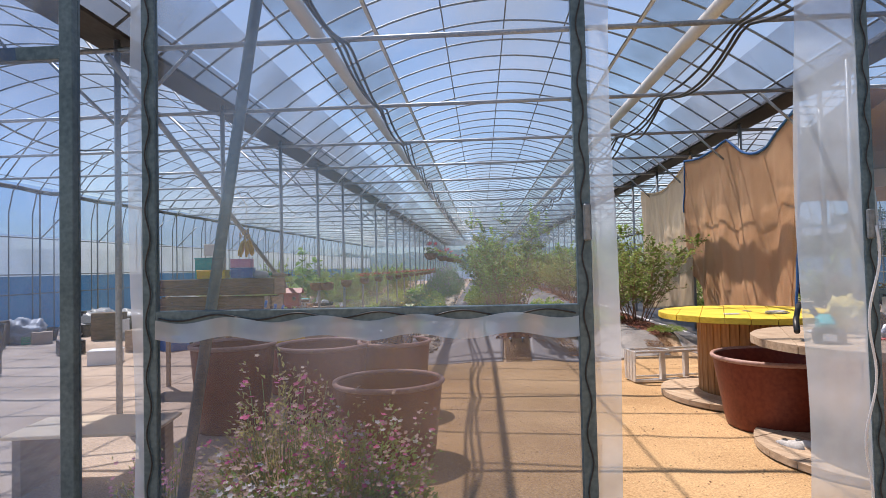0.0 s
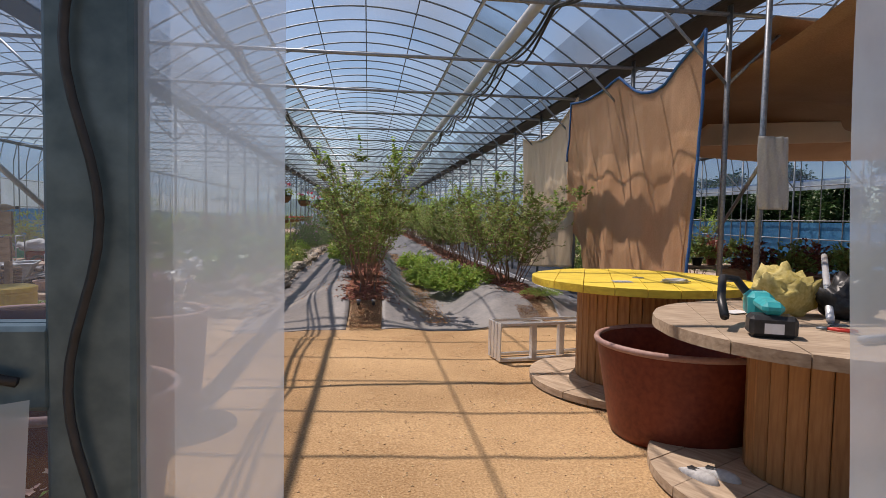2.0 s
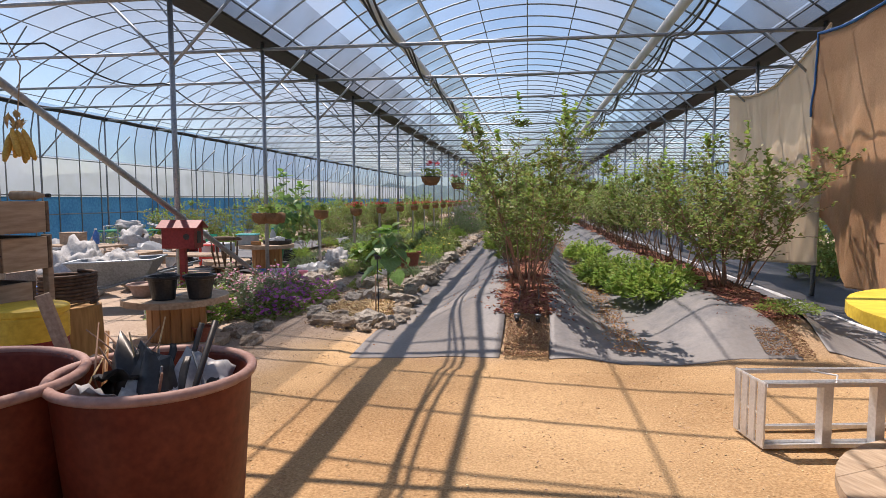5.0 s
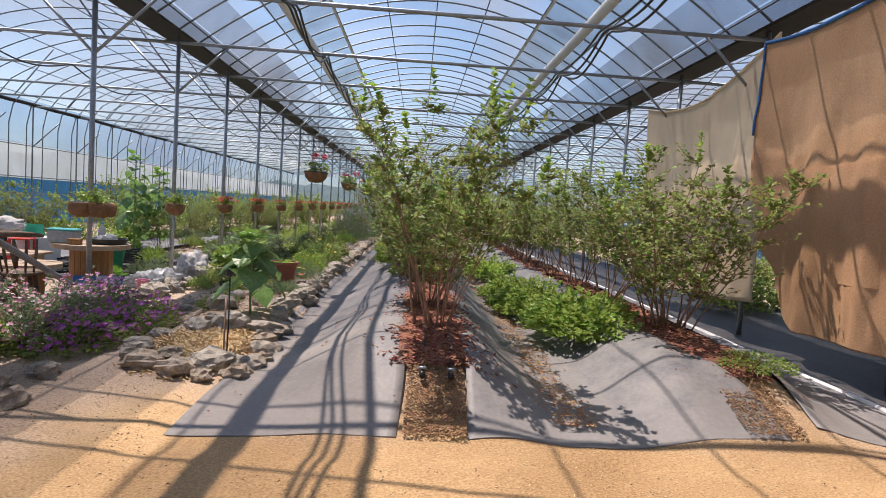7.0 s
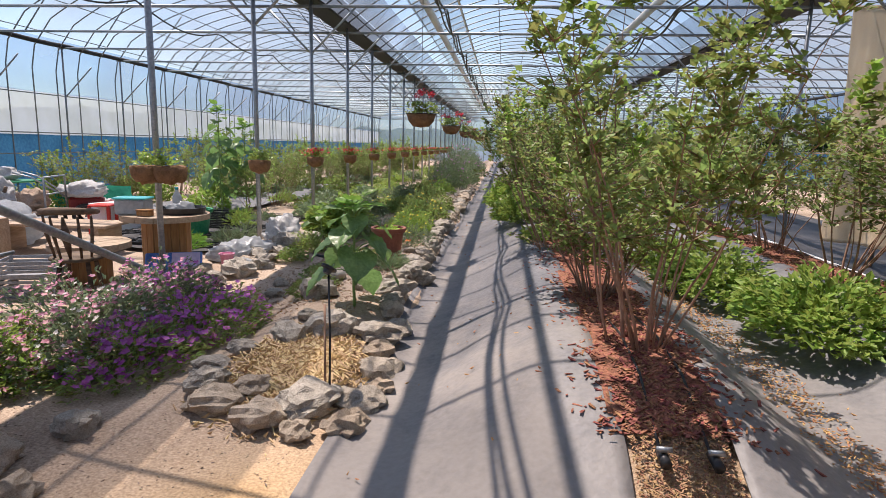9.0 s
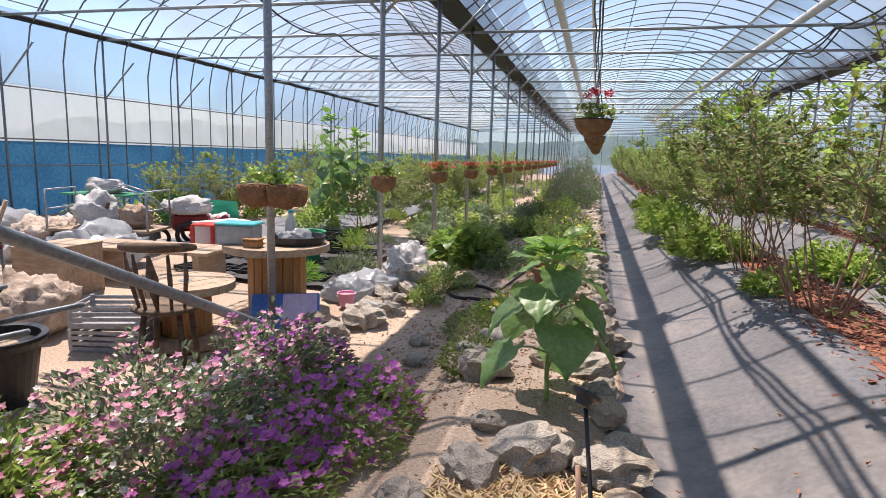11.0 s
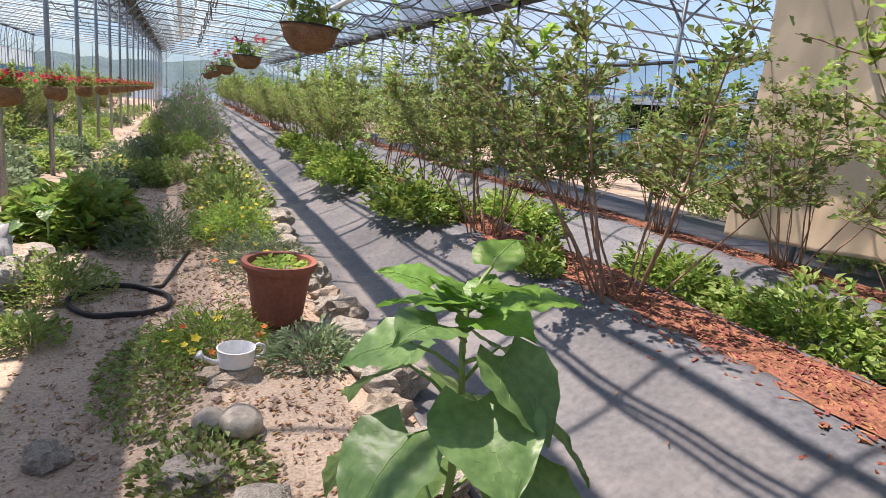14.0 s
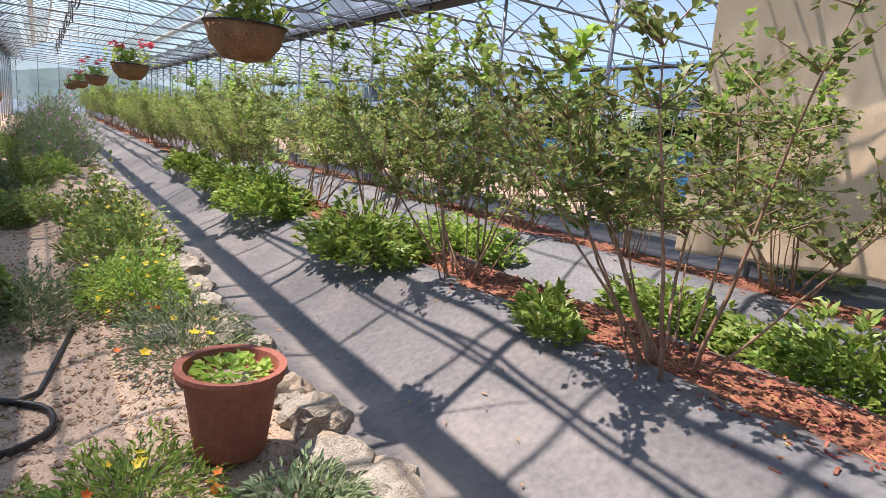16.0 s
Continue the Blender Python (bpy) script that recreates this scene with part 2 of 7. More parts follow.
def thing(name, label, category, m=None, group="", kind=""):
    ob = new(name)
    ob.empty_display_size = 0.1
    if m is not None:
        ob.matrix_basis = m
    return tagged(ob, label, category, group, kind)


def sweep(bm, pts, r, n=8, closed=False):
    """A round bar along points; r: one radius, or one for each point."""
    pts = [Vector(p) for p in pts]
    rs = r if isinstance(r, (list, tuple)) else [r] * len(pts)
    rings, side = [], None
    for i, p in enumerate(pts):
        a = pts[i - 1] if (i or closed) else p
        b = pts[(i + 1) % len(pts)] if (i + 1 < len(pts) or closed) else p
        d = (b - a).normalized()
        if side is None:
            side = d.orthogonal().normalized()
        side = (side - d * side.dot(d)).normalized()
        up = d.cross(side)
        rings.append([bm.verts.new(p + (side * math.cos(2 * math.pi * k / n) + up * math.sin(2 * math.pi * k / n)) * rs[i]) for k in range(n)])
    for i in range(len(rings) if closed else len(rings) - 1):
        A, B = rings[i], rings[(i + 1) % len(rings)]
        for k in range(n):
            bm.faces.new((A[k], A[(k + 1) % n], B[(k + 1) % n], B[k]))
    if not closed:
        bm.faces.new(rings[0][::-1])
        bm.faces.new(rings[-1])
    return bm


def tube(name, pts, r, material, parent, n=8, label="", closed=False):
    return part(name, sweep(bmesh.new(), pts, r, n, closed), material, parent, label, True)


def box(bm, x0, x1, y0, y1, z0, z1, bevel=0.0, m=None):
    g = bmesh.ops.create_cube(bm, size=1)
    vs = g["verts"]
    for v in vs:
        v.co = Vector((x0 + (v.co.x + 0.5) * (x1 - x0), y0 + (v.co.y + 0.5) * (y1 - y0), z0 + (v.co.z + 0.5) * (z1 - z0)))
    if bevel:
        es = list({e for v in vs for e in v.link_edges})
        r = bmesh.ops.bevel(bm, geom=es, offset=bevel, segments=1, affect="EDGES")
        vs = list({v for f in r["faces"] for v in f.verts} | {v for v in vs if v.is_valid})
    if m is not None:
        bmesh.ops.transform(bm, matrix=m, verts=vs)
    return bm


def lathe(bm, profile, n=32, wob=0.0, seed=0):
    """Turns a profile of (radius, height) round z."""
    rings = []
    for r, z in profile:
        rings.append([bm.verts.new((r * math.cos(2 * math.pi * k / n) * (1 + wob * noise.noise((math.cos(2 * math.pi * k / n) + seed, math.sin(2 * math.pi * k / n), z))),
                                    r * math.sin(2 * math.pi * k / n) * (1 + wob * noise.noise((math.cos(2 * math.pi * k / n), math.sin(2 * math.pi * k / n) + seed, z + 5))), z)) for k in range(n)])
    for A, B in zip(rings, rings[1:]):
        for k in range(n):
            bm.faces.new((A[k], A[(k + 1) % n], B[(k + 1) % n], B[k]))
    if profile[0][0] > 0:
        bm.faces.new(rings[0][::-1])
    if profile[-1][0] > 0:
        bm.faces.new(rings[-1])
    return bm


def sheet(name, f, us, vs, material, parent=None, label="", smooth=True, keep=None):
    """A surface f(u, v) -> (x, y, z) over two lists of parameters."""
    verts = [f(u, v) for v in vs for u in us]
    n = len(us)
    faces = []
    for j in range(len(vs) - 1):
        for i in range(n - 1):
            if keep and not keep((us[i] + us[i + 1]) / 2, (vs[j] + vs[j + 1]) / 2):
                continue
            faces.append((j * n + i, j * n + i + 1, (j + 1) * n + i + 1, (j + 1) * n + i))
    return from_lists(name, verts, faces, material, parent, label, smooth)


def span(a, b, n):
    return [a + (b - a) * i / n for i in range(n + 1)]


def smooth(a, b, x):
    t = max(0.0, min(1.0, (x - a) / (b - a)))
    return t * t * (3 - 2 * t)


# ---- the plan, in metres ----
WALL_Y, END_Y = 2.62, 66.0
POST_L, POST_R, SIDE_L, SIDE_R = -3.22, 5.12, -11.9, 13.8
EAVE, TIE, RISE = 3.95, 3.82, 1.65
BAY = 2.49
POST_YS = [3.65 + BAY * i for i in range(26)]


def arch(x, x0, x1):
    c, h = (x0 + x1) / 2, (x1 - x0) / 2
    return EAVE + RISE * (1 - ((x - c) / h) ** 2)


def bed(x, y):
    """Height of the planted ridges over the floor."""
    front = smooth(9.35, 10.9, y)
    wave = 0.025 * noise.noise((x * 1.5, y * 0.7, 3.0))
    h = 0.36 * smooth(-0.25, 0.72, x) * (1 - smooth(1.25, 1.95, x))
    h += 0.32 * smooth(2.25, 2.95, x) * (1 - smooth(3.55, 4.2, x))
    h += 0.05 * smooth(-0.3, 0.0, x)
    return front * (h + wave + 0.02 * noise.noise((x * 4, y * 2.2, 0)))


# ---- ground ----
def ground_z(x, y):
    z = 0.018 * noise.noise((x * 0.6, y * 0.6, 0)) + 0.010 * noise.noise((x * 3, y * 3, 2))
    if -0.62 < x < 4.4 and y > 9.3:
        z += bed(x, y) - 0.025
    if x < -0.6 and y > 12:
        z += (0.045 * noise.noise((x * 2.3, y * 2.3, 5)) + 0.02 * abs(noise.noise((x * 5, y * 5, 6)))) * smooth(12.0, 12.9, y) * smooth(-0.6, -0.9, x) * (1 - smooth(-2.6, -3.0, x)) if x > -3.0 else 0
    if -1.75 < x < -0.4:
        z += 0.12 * smooth(-1.7, -1.3, x) * (1 - smooth(-0.7, -0.45, x)) * smooth(10.6, 11.4, y)
    return z


def soil_over_sand():
    """Sand by the door that gives way, unevenly, to bare soil further in and to grass outside."""
    m = SAND.copy()
    m.name = "sand_and_soil"
    N, L = m.node_tree.nodes, m.node_tree.links
    p = N["Principled BSDF"]
    ramp = p.inputs["Base Color"].links[0].from_node
    fac = ramp.inputs["Fac"].links[0].from_socket
    co = N.new("ShaderNodeTexCoord")
    sx = N.new("ShaderNodeSeparateXYZ")
    L.new(co.outputs["Object"], sx.inputs[0])
    no = N.new("ShaderNodeTexNoise")
    no.inputs["Scale"].default_value = 0.8
    no.inputs["Detail"].default_value = 6
    L.new(co.outputs["Object"], no.inputs["Vector"])

    def step(sock, a, b, wob):
        ad = N.new("ShaderNodeMath")
        ad.operation = "MULTIPLY_ADD"
        L.new(no.outputs["Fac"], ad.inputs[0])
        ad.inputs[1].default_value = wob
        L.new(sock, ad.inputs[2])
        r = N.new("ShaderNodeMapRange")
        r.interpolation_type = "SMOOTHSTEP"
        r.inputs["From Min"].default_value = a
        r.inputs["From Max"].default_value = b
        L.new(ad.outputs[0], r.inputs["Value"])
        return r.outputs["Result"]

    def mix(f, c1, c2):
        x = N.new("ShaderNodeMixRGB")
        L.new(f, x.inputs[0])
        L.new(c1, x.inputs[1])
        L.new(c2, x.inputs[2])
        return x.outputs[0]

    def tone(c1, c2):
        r = N.new("ShaderNodeValToRGB")
        r.color_ramp.elements[0].position, r.color_ramp.elements[1].position = 0.38, 0.7
        r.color_ramp.elements[0].color, r.color_ramp.elements[1].color = (*c1, 1), (*c2, 1)
        L.new(fac, r.inputs["Fac"])
        return r.outputs["Color"]
    soil = tone((0.26, 0.19, 0.138), (0.59, 0.465, 0.355))
    grass = tone((0.07, 0.10, 0.03), (0.16, 0.17, 0.07))
    c = mix(step(sx.outputs["Y"], 10.6, 12.3, 2.5), ramp.outputs["Color"], soil)
    c = mix(step(sx.outputs["X"], -0.3, -1.2, 1.2), c, soil)
    c = mix(step(sx.outputs["X"], 5.6, 6.4, 1.2), c, soil)
    c = mix(step(sx.outputs["X"], -11.9, -12.1, 0.0), c, grass)
    c = mix(step(sx.outputs["X"], 13.8, 14.0, 0.0), c, grass)
    c = mix(step(sx.outputs["Y"], 66.0, 66.2, 0.0), c, grass)
    L.new(c, p.inputs["Base Color"])
    return m


gx = [-400, -150, -60, -25, -14] + span(-12, 14, 150) + [16, 25, 60, 150, 400]
gy = [-300, -100, -40, -15, -6] + span(-3, 30, 200) + span(31, 68, 40) + [75, 100, 180, 500]
ground = sheet("ground", lambda x, y: (x, y, ground_z(x, y)), gx, gy, soil_over_sand())
tagged(ground, "sandy granite floor turning to bare brown soil", "ground", kind="structure")

# sand walked and blown onto the mats, most of it in the trough beside the stones; their front ends are also paled to
# look sunlit
def dusty_sunlit(m):
    N, L = m.node_tree.nodes, m.node_tree.links
    p = N["Principled BSDF"]
    base = p.inputs["Base Color"].links[0].from_socket
    co = N.new("ShaderNodeTexCoord")
    sx = N.new("ShaderNodeSeparateXYZ")
    L.new(co.outputs["Object"], sx.inputs[0])
    no = N.new("ShaderNodeTexNoise")
    no.inputs["Scale"].default_value = 2.2
    no.inputs["Detail"].default_value = 8
    no.inputs["Roughness"].default_value = 0.65
    L.new(co.outputs["Object"], no.inputs["Vector"])

    def calc(op, a, b):
        n = N.new("ShaderNodeMath")
        n.operation = op
        for i, v in enumerate((a, b)):
            if isinstance(v, float):
                n.inputs[i].default_value = v
            else:
                L.new(v, n.inputs[i])
        return n.outputs[0]
    trough = calc("SUBTRACT", 0.16, calc("MINIMUM", calc("ABSOLUTE", calc("ADD", sx.outputs["X"], 0.27), 0.0), calc("MULTIPLY", calc("ABSOLUTE", calc("SUBTRACT", sx.outputs["X"], 1.98), 0.0), 0.4)))
    # paler towards the front: the sun's sheen on the mats, mixed in as colour
    front_sunlit = calc("MULTIPLY", calc("MAXIMUM", calc("SUBTRACT", 12.8, sx.outputs["Y"]), 0.0), 0.13)
    amount = calc("ADD", calc("ADD", no.outputs["Fac"], front_sunlit), calc("MULTIPLY", calc("MAXIMUM", trough, 0.0), 1.5))
    r = N.new("ShaderNodeMapRange")
    r.inputs["From Min"].default_value, r.inputs["From Max"].default_value = 0.52, 0.85
    r.inputs["To Max"].default_value = 0.45
    L.new(amount, r.inputs["Value"])
    x = N.new("ShaderNodeMixRGB")
    L.new(r.outputs["Result"], x.inputs[0])
    L.new(base, x.inputs[1])
    x.inputs[2].default_value = (0.40, 0.365, 0.325, 1)
    L.new(x.outputs[0], p.inputs["Base Color"])


dusty_sunlit(MATTING)

# weed mats draped over the ridges
mat_ys = span(9.42, 34, 190) + span(34.5, 62, 50)


def draped(name, xs, front, edge, label, flare=0.0):
    def f(x, y):
        yy = max(y, front(x))
        w = x + edge * noise.noise((x * 0.3, yy * 0.8, 4)) + flare * smooth(2.2, 3.1, x) * (1 - smooth(9.9, 11.0, yy))
        lift = 0.016 + 0.010 * noise.noise((x * 2.5, yy * 1.4, 7)) + 0.010 * abs(noise.noise((x * 5, yy * 3, 2))) + 0.014 * noise.noise((x * 0.8, yy * 3.5, 9)) * smooth(9.6, 10.6, yy)
        near = smooth(0.0, 0.6, yy - front(x))
        return (w, yy, max((1 - near) * (ground_z(w, yy) + 0.009) + near * (bed(w, yy) + lift), ground_z(w, yy) + 0.009))
    ob = sheet(name, f, xs, mat_ys, MATTING, None, label)
    so = ob.modifiers.new("thickness", "SOLIDIFY")
    so.thickness = 0.006
    return tagged(ob, label, "weed mat")


draped("weed_mat", span(-0.58, 0.80, 22), lambda x: 9.58 + 0.04 * (x + 0.58) + 0.02 * math.sin(x * 5), 0.06, "grey woven weed mat beside the first bush row")
draped("weed_mat", span(1.24, 3.10, 34), lambda x: 9.64 + 0.08 * (x - 1.24) + 0.03 * math.sin(x * 5), 0.05, "grey woven weed mat over the furrow and the second ridge", 0.30)
draped("weed_mat", span(3.66, 4.70, 14), lambda x: 9.93 + 0.03 * math.sin(x * 4), 0.05, "grey woven weed mat along the cloth screen")


# ---- greenhouse frame ----
frame_root = thing("greenhouse_frame", "galvanised steel pipe frame of a three-bay greenhouse", "greenhouse", kind="structure")


def hoop_mesh(x0, x1, z_off=0.0):
    bm = bmesh.new()
    pts = [(x, 0, arch(x, x0, x1) + z_off) for x in span(x0, x1, 28)]
    if x0 == SIDE_L:
        pts = [(x0, 0, 0.0), (x0, 0, 3.2), (x0 + 0.12, 0, 3.75)] + [p for p in pts if p[0] > x0 + 0.5]
    if x1 == SIDE_R:
        pts = [p for p in pts if p[0] < x1 - 0.5] + [(x1 - 0.12, 0, 3.75), (x1, 0, 3.2), (x1, 0, 0.0)]
    sweep(bm, pts, 0.0165, 6)
    ob = part("hoop", bm, STEEL_DARK, frame_root, smooth=True)
    return ob


for x0, x1 in ((POST_L, POST_R), (SIDE_L, POST_L), (POST_R, SIDE_R)):
    first = hoop_mesh(x0, x1)
    step = BAY / 3
    first.location.y = WALL_Y + 0.05
    y = WALL_Y + 0.05 + step
    while y < END_Y:
        share("hoop", first.data, frame_root, pose(0, y, 0))
        y += step
    half = (x1 - x0) / 2
    for fr in (-0.94, -0.72, -0.48, -0.24, 0.0, 0.24, 0.48, 0.72, 0.94):
        x = (x0 + x1) / 2 + fr * half
        z = arch(x, x0, x1) - 0.035
        tube("purlin", [(x, WALL_Y, z), (x, END_Y, z)], 0.0125, STEEL_DARK, frame_root, 6)
    tie = tube("tie_beam", [(x0, 0, TIE), (x1, 0, TIE)], 0.028, STEEL, frame_root, 8)
    tie.location.y = POST_YS[0]
    for yy in POST_YS[1:]:
        share("tie_beam", tie.data, frame_root, pose(0, yy, 0))
post = tube("post", [(0, 0, -0.05), (0, 0, EAVE)], 0.032, STEEL, frame_root, 10)
post.location = (POST_L, POST_YS[0], 0)
for px in (POST_L, POST_R):
    for yy in POST_YS:
        if (px, yy) != (POST_L, POST_YS[0]):
            share("post", post.data, frame_root, pose(px, yy, 0))
wall_post = tube("wall_post", [(0, 0, -0.05), (0, 0, 3.9)], 0.024, STEEL_DARK, frame_root, 8)
wall_post.location = (SIDE_L + 0.1, POST_YS[0], 0)
for px in (SIDE_L + 0.1, SIDE_R - 0.1):
    for yy in POST_YS:
        if (px, yy) != (SIDE_L + 0.1, POST_YS[0]):
            share("wall_post", wall_post.data, frame_root, pose(px, yy, 0))
# knee braces at the posts and struts up to the arches
bm = sweep(bmesh.new(), [(0, 0, 3.02), (0.82, 0, TIE)], 0.019, 6)
knee = part("knee_brace", bm, STEEL, frame_root, smooth=True)
knee.location = (POST_L, POST_YS[0], 0)
strut = part("arch_strut", sweep(bmesh.new(), [(1.15, 0, TIE), (2.2, 0, EAVE + 1.2)], 0.016, 6), STEEL_DARK, frame_root, smooth=True)
strut.location = (SIDE_L, POST_YS[0], 0)
for i, yy in enumerate(POST_YS):
    for px, sg in ((POST_L, -1), (POST_R, 1), (POST_L, 1), (POST_R, -1)):
        outward = (px == POST_L and sg < 0) or (px == POST_R and sg > 0)
        if outward or i > 0:
            share("knee_brace", knee.data, frame_root, Matrix.Translation((px, yy, 0)) @ Matrix.Diagonal((sg, 1, 1, 1)))
    for px, sg in ((SIDE_L, 1), (POST_L, -1), (POST_R, 1), (SIDE_R, -1)):
        if (px, yy) != (SIDE_L, POST_YS[0]):
            share("arch_strut", strut.data, frame_root, Matrix.Translation((px, yy, 0)) @ Matrix.Diagonal((sg, 1, 1, 1)))
    for px, sg in ((SIDE_L, 1), (SIDE_R, -1)):
        share("knee_brace", knee.data, frame_root, Matrix.Translation((px + sg * 0.1, yy, -0.5)) @ Matrix.Diagonal((sg, 1, 1, 1)))
# rails along the posts
for px, z in ((POST_L, 3.05), (POST_R, 3.05), (SIDE_L + 0.05, 1.02), (SIDE_L + 0.05, 1.55), (SIDE_L + 0.05, 2.55), (SIDE_R - 0.05, 1.02), (SIDE_R - 0.05, 1.55), (SIDE_R - 0.05, 2.55)):
    if abs(px) > 6:
        tube("wall_rail", [(px, WALL_Y, z), (px, END_Y, z)], 0.016, STEEL_DARK, frame_root, 6)
# the raking props inside the left row of posts
tube("raking_prop", [(POST_L + 0.05, 5.9, 3.68), (POST_L + 0.10, 13.42, 0.1)], 0.034, STEEL, frame_root, 10)


# ---- gutters, vents, film ----
def gutter(xp, sg):
    g = thing("gutter", "wide dark sheet gutter with grey metal side", "gutter", kind="structure")
    prof = [(-0.40, 4.20), (-0.36, 3.95), (0.14, 3.91), (0.16, 3.94), (0.12, 3.97), (-0.32, 3.99), (-0.36, 4.22)]
    ys = span(WALL_Y - 0.2, END_Y, 26)
    verts, faces = [], []
    for y in ys:
        verts += [(xp + sg * a, y, z + 0.012 * noise.noise((a * 3, y * 0.8, xp))) for a, z in prof]
    k = len(prof)
    for j in range(len(ys) - 1):
        for i in range(k):
            faces.append((j * k + i, j * k + (i + 1) % k, (j + 1) * k + (i + 1) % k, (j + 1) * k + i))
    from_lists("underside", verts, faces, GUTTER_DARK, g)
    sheet("dark_film", lambda a, y: (xp + sg * a, y, 3.925 + 0.012 * noise.noise((a * 4, y * 0.9, xp))), span(0.165, 0.58, 4), ys, SHADE_FILM, g, "film stretched beside the trough, darkened for its shade")
    for yy in POST_YS + [POST_YS[-1] + BAY]:
        bm = bmesh.new()
        vs = [bm.verts.new((xp + sg * a, yy - BAY + 0.006 + d, z)) for d in (0, BAY - 0.012) for a, z in ((0.585, 3.95), (0.93, 4.36), (0.94, 4.35), (0.595, 3.94))]
        for q in ((0, 1, 5, 4), (1, 2, 6, 5), (2, 3, 7, 6), (3, 0, 4, 7), (0, 3, 2, 1), (4, 5, 6, 7)):
            bm.faces.new([vs[i] for i in q])
        part("side_panel", bm, PANEL_FILM, g)
    return g


gutter(POST_L, 1)
gutter(POST_R, -1)
roof_ys = span(WALL_Y, END_Y, 51)


def roof(name, x0, x1, xa, xb, material, label, nx=16):
    def f(x, y):
        sag = 0.02 * abs(math.sin(math.pi * (y - WALL_Y) / BAY * 2)) + 0.015 * noise.noise((x, y, 0))
        return (x, y, arch(x, x0, x1) + 0.035 - sag)
    return tagged(sheet(name, f, span(xa, xb, nx), roof_ys, material), label, "roof", kind="structure")


ROLL_WHITE = mat("rolled_white_film", (0.62, 0.64, 0.66), (0.78, 0.80, 0.82), 0.4, 4, 30, 0.4)
VENT_L, VENT_R = (-2.12, -1.08), (2.98, 4.02)
roof("roof_film", POST_L, POST_R, VENT_L[1], VENT_R[0], ROOF_FILM, "clear plastic film over the middle bay's arches")
roof("roof_film", POST_L, POST_R, POST_L, VENT_L[0], ROOF_FILM, "clear plastic film strip above the gutter", 4)
roof("roof_film", POST_L, POST_R, VENT_R[1], POST_R, ROOF_FILM, "clear plastic film strip above the gutter", 4)
roof("roof_film", SIDE_L, POST_L, SIDE_L + 0.1, POST_L, ROOF_FILM, "clear plastic film over the side bay's arches")
roof("roof_film", POST_R, SIDE_R, POST_R, SIDE_R - 0.1, ROOF_FILM, "clear plastic film over the side bay's arches")
for (a, b), tx in ((VENT_L, VENT_L[1]), (VENT_R, VENT_R[0])):
    roof("vent_net", POST_L, POST_R, a, b, NET, "dark insect net across the roof vent", 3)
    outer = a + 0.33 if tx == b else b - 0.33
    roll = thing("vent_roll", "white film rolled on a pipe along the roof vent", "film roll", kind="structure")
    for name, x, r in (("rolled_film", outer, 0.10), ("edge_pipe", tx, 0.032)):
        z = arch(x, POST_L, POST_R) - 0.02
        pts = [(x + 0.012 * noise.noise((0, y, 1)), y, z + 0.012 * noise.noise((y, 0, 2))) for y in span(WALL_Y + 0.1, END_Y - 0.2, 60)]
        tube(name, pts, r, ROLL_WHITE, roll, 10)

for name, x, sg in (("wall_west", SIDE_L, 1), ("wall_east", SIDE_R, -1)):
    w = thing(name, "plastic film side wall with a blue tarpaulin skirt", "wall", kind="structure")
    ys = span(WALL_Y, END_Y, 130)
    sheet("skirt", lambda y, z: (x - sg * 0.03 + sg * 0.03 * noise.noise((y * 0.8, z, 1)), y, z), ys, span(0, 1.5, 4), BLUE_SHEET, w, "blue tarpaulin skirt")
    if sg > 0:
        sheet("milky_film", lambda y, z: (x - 0.04, y, z + 0.04 * noise.noise((y * 0.5, 0, 3))), ys, span(1.5, 2.62, 3), WHITE_FILM, w, "milky doubled film")
    else:
        sheet("milky_film", lambda y, z: (x + 0.04, y, z), ys, span(2.45, 2.75, 2), WHITE_FILM, w, "milky doubled film")
    sheet("clear_film", lambda y, z: (x - sg * 0.03 + sg * 0.15 * smooth(3.2, 3.95, z), y, z), ys, span(2.6 if sg > 0 else 2.7, 4.0, 4), WALL_FILM, w)
    pts = [(x + sg * (0.16 + 0.03 * noise.noise((y * 0.7, 1, x))), y, 3.86 + 0.04 * noise.noise((y * 0.9, 0, x))) for y in span(WALL_Y + 0.1, END_Y - 0.2, 120)]
    tube("rolled_curtain", pts, 0.06, GUTTER_DARK, w, 8, "rolled-up dark side curtain")
end = thing("wall_north", "far end wall of milky plastic film on steel uprights", "wall", kind="structure")
sheet("film", lambda x, z: (x, END_Y, z), span(SIDE_L, SIDE_R, 40), span(0, 4.0, 4), WALL_FILM, end)
sheet("skirt", lambda x, z: (x, END_Y - 0.02, z), span(SIDE_L, SIDE_R, 40), span(0, 1.0, 2), WHITE_FILM, end)
for x0, x1 in ((POST_L, POST_R), (SIDE_L, POST_L), (POST_R, SIDE_R)):
    sheet("gable", lambda x, s: (x, END_Y, 4.0 + s * (arch(x, x0, x1) - 4.0)), span(x0, x1, 12), [0, 1], WALL_FILM, end)
for x in span(SIDE_L, SIDE_R, 20):
    tube("upright", [(x, END_Y - 0.05, 0), (x, END_Y - 0.05, 4.4)], 0.022, STEEL_DARK, end, 6)

# wooded hills all round, far off
def hills(u, v):
    a = u * 2 * math.pi
    r = 170 + 90 * v
    h = (9 + 8 * noise.noise((math.cos(a) * 2.2, math.sin(a) * 2.2, 1)) + 7 * noise.noise((math.cos(a) * 7, math.sin(a) * 7, 3)) + 3 * noise.noise((u * 160, v * 3, 0))) * smooth(0, 1, v)
    return (r * math.cos(a), 30 + r * math.sin(a), h - 0.5)


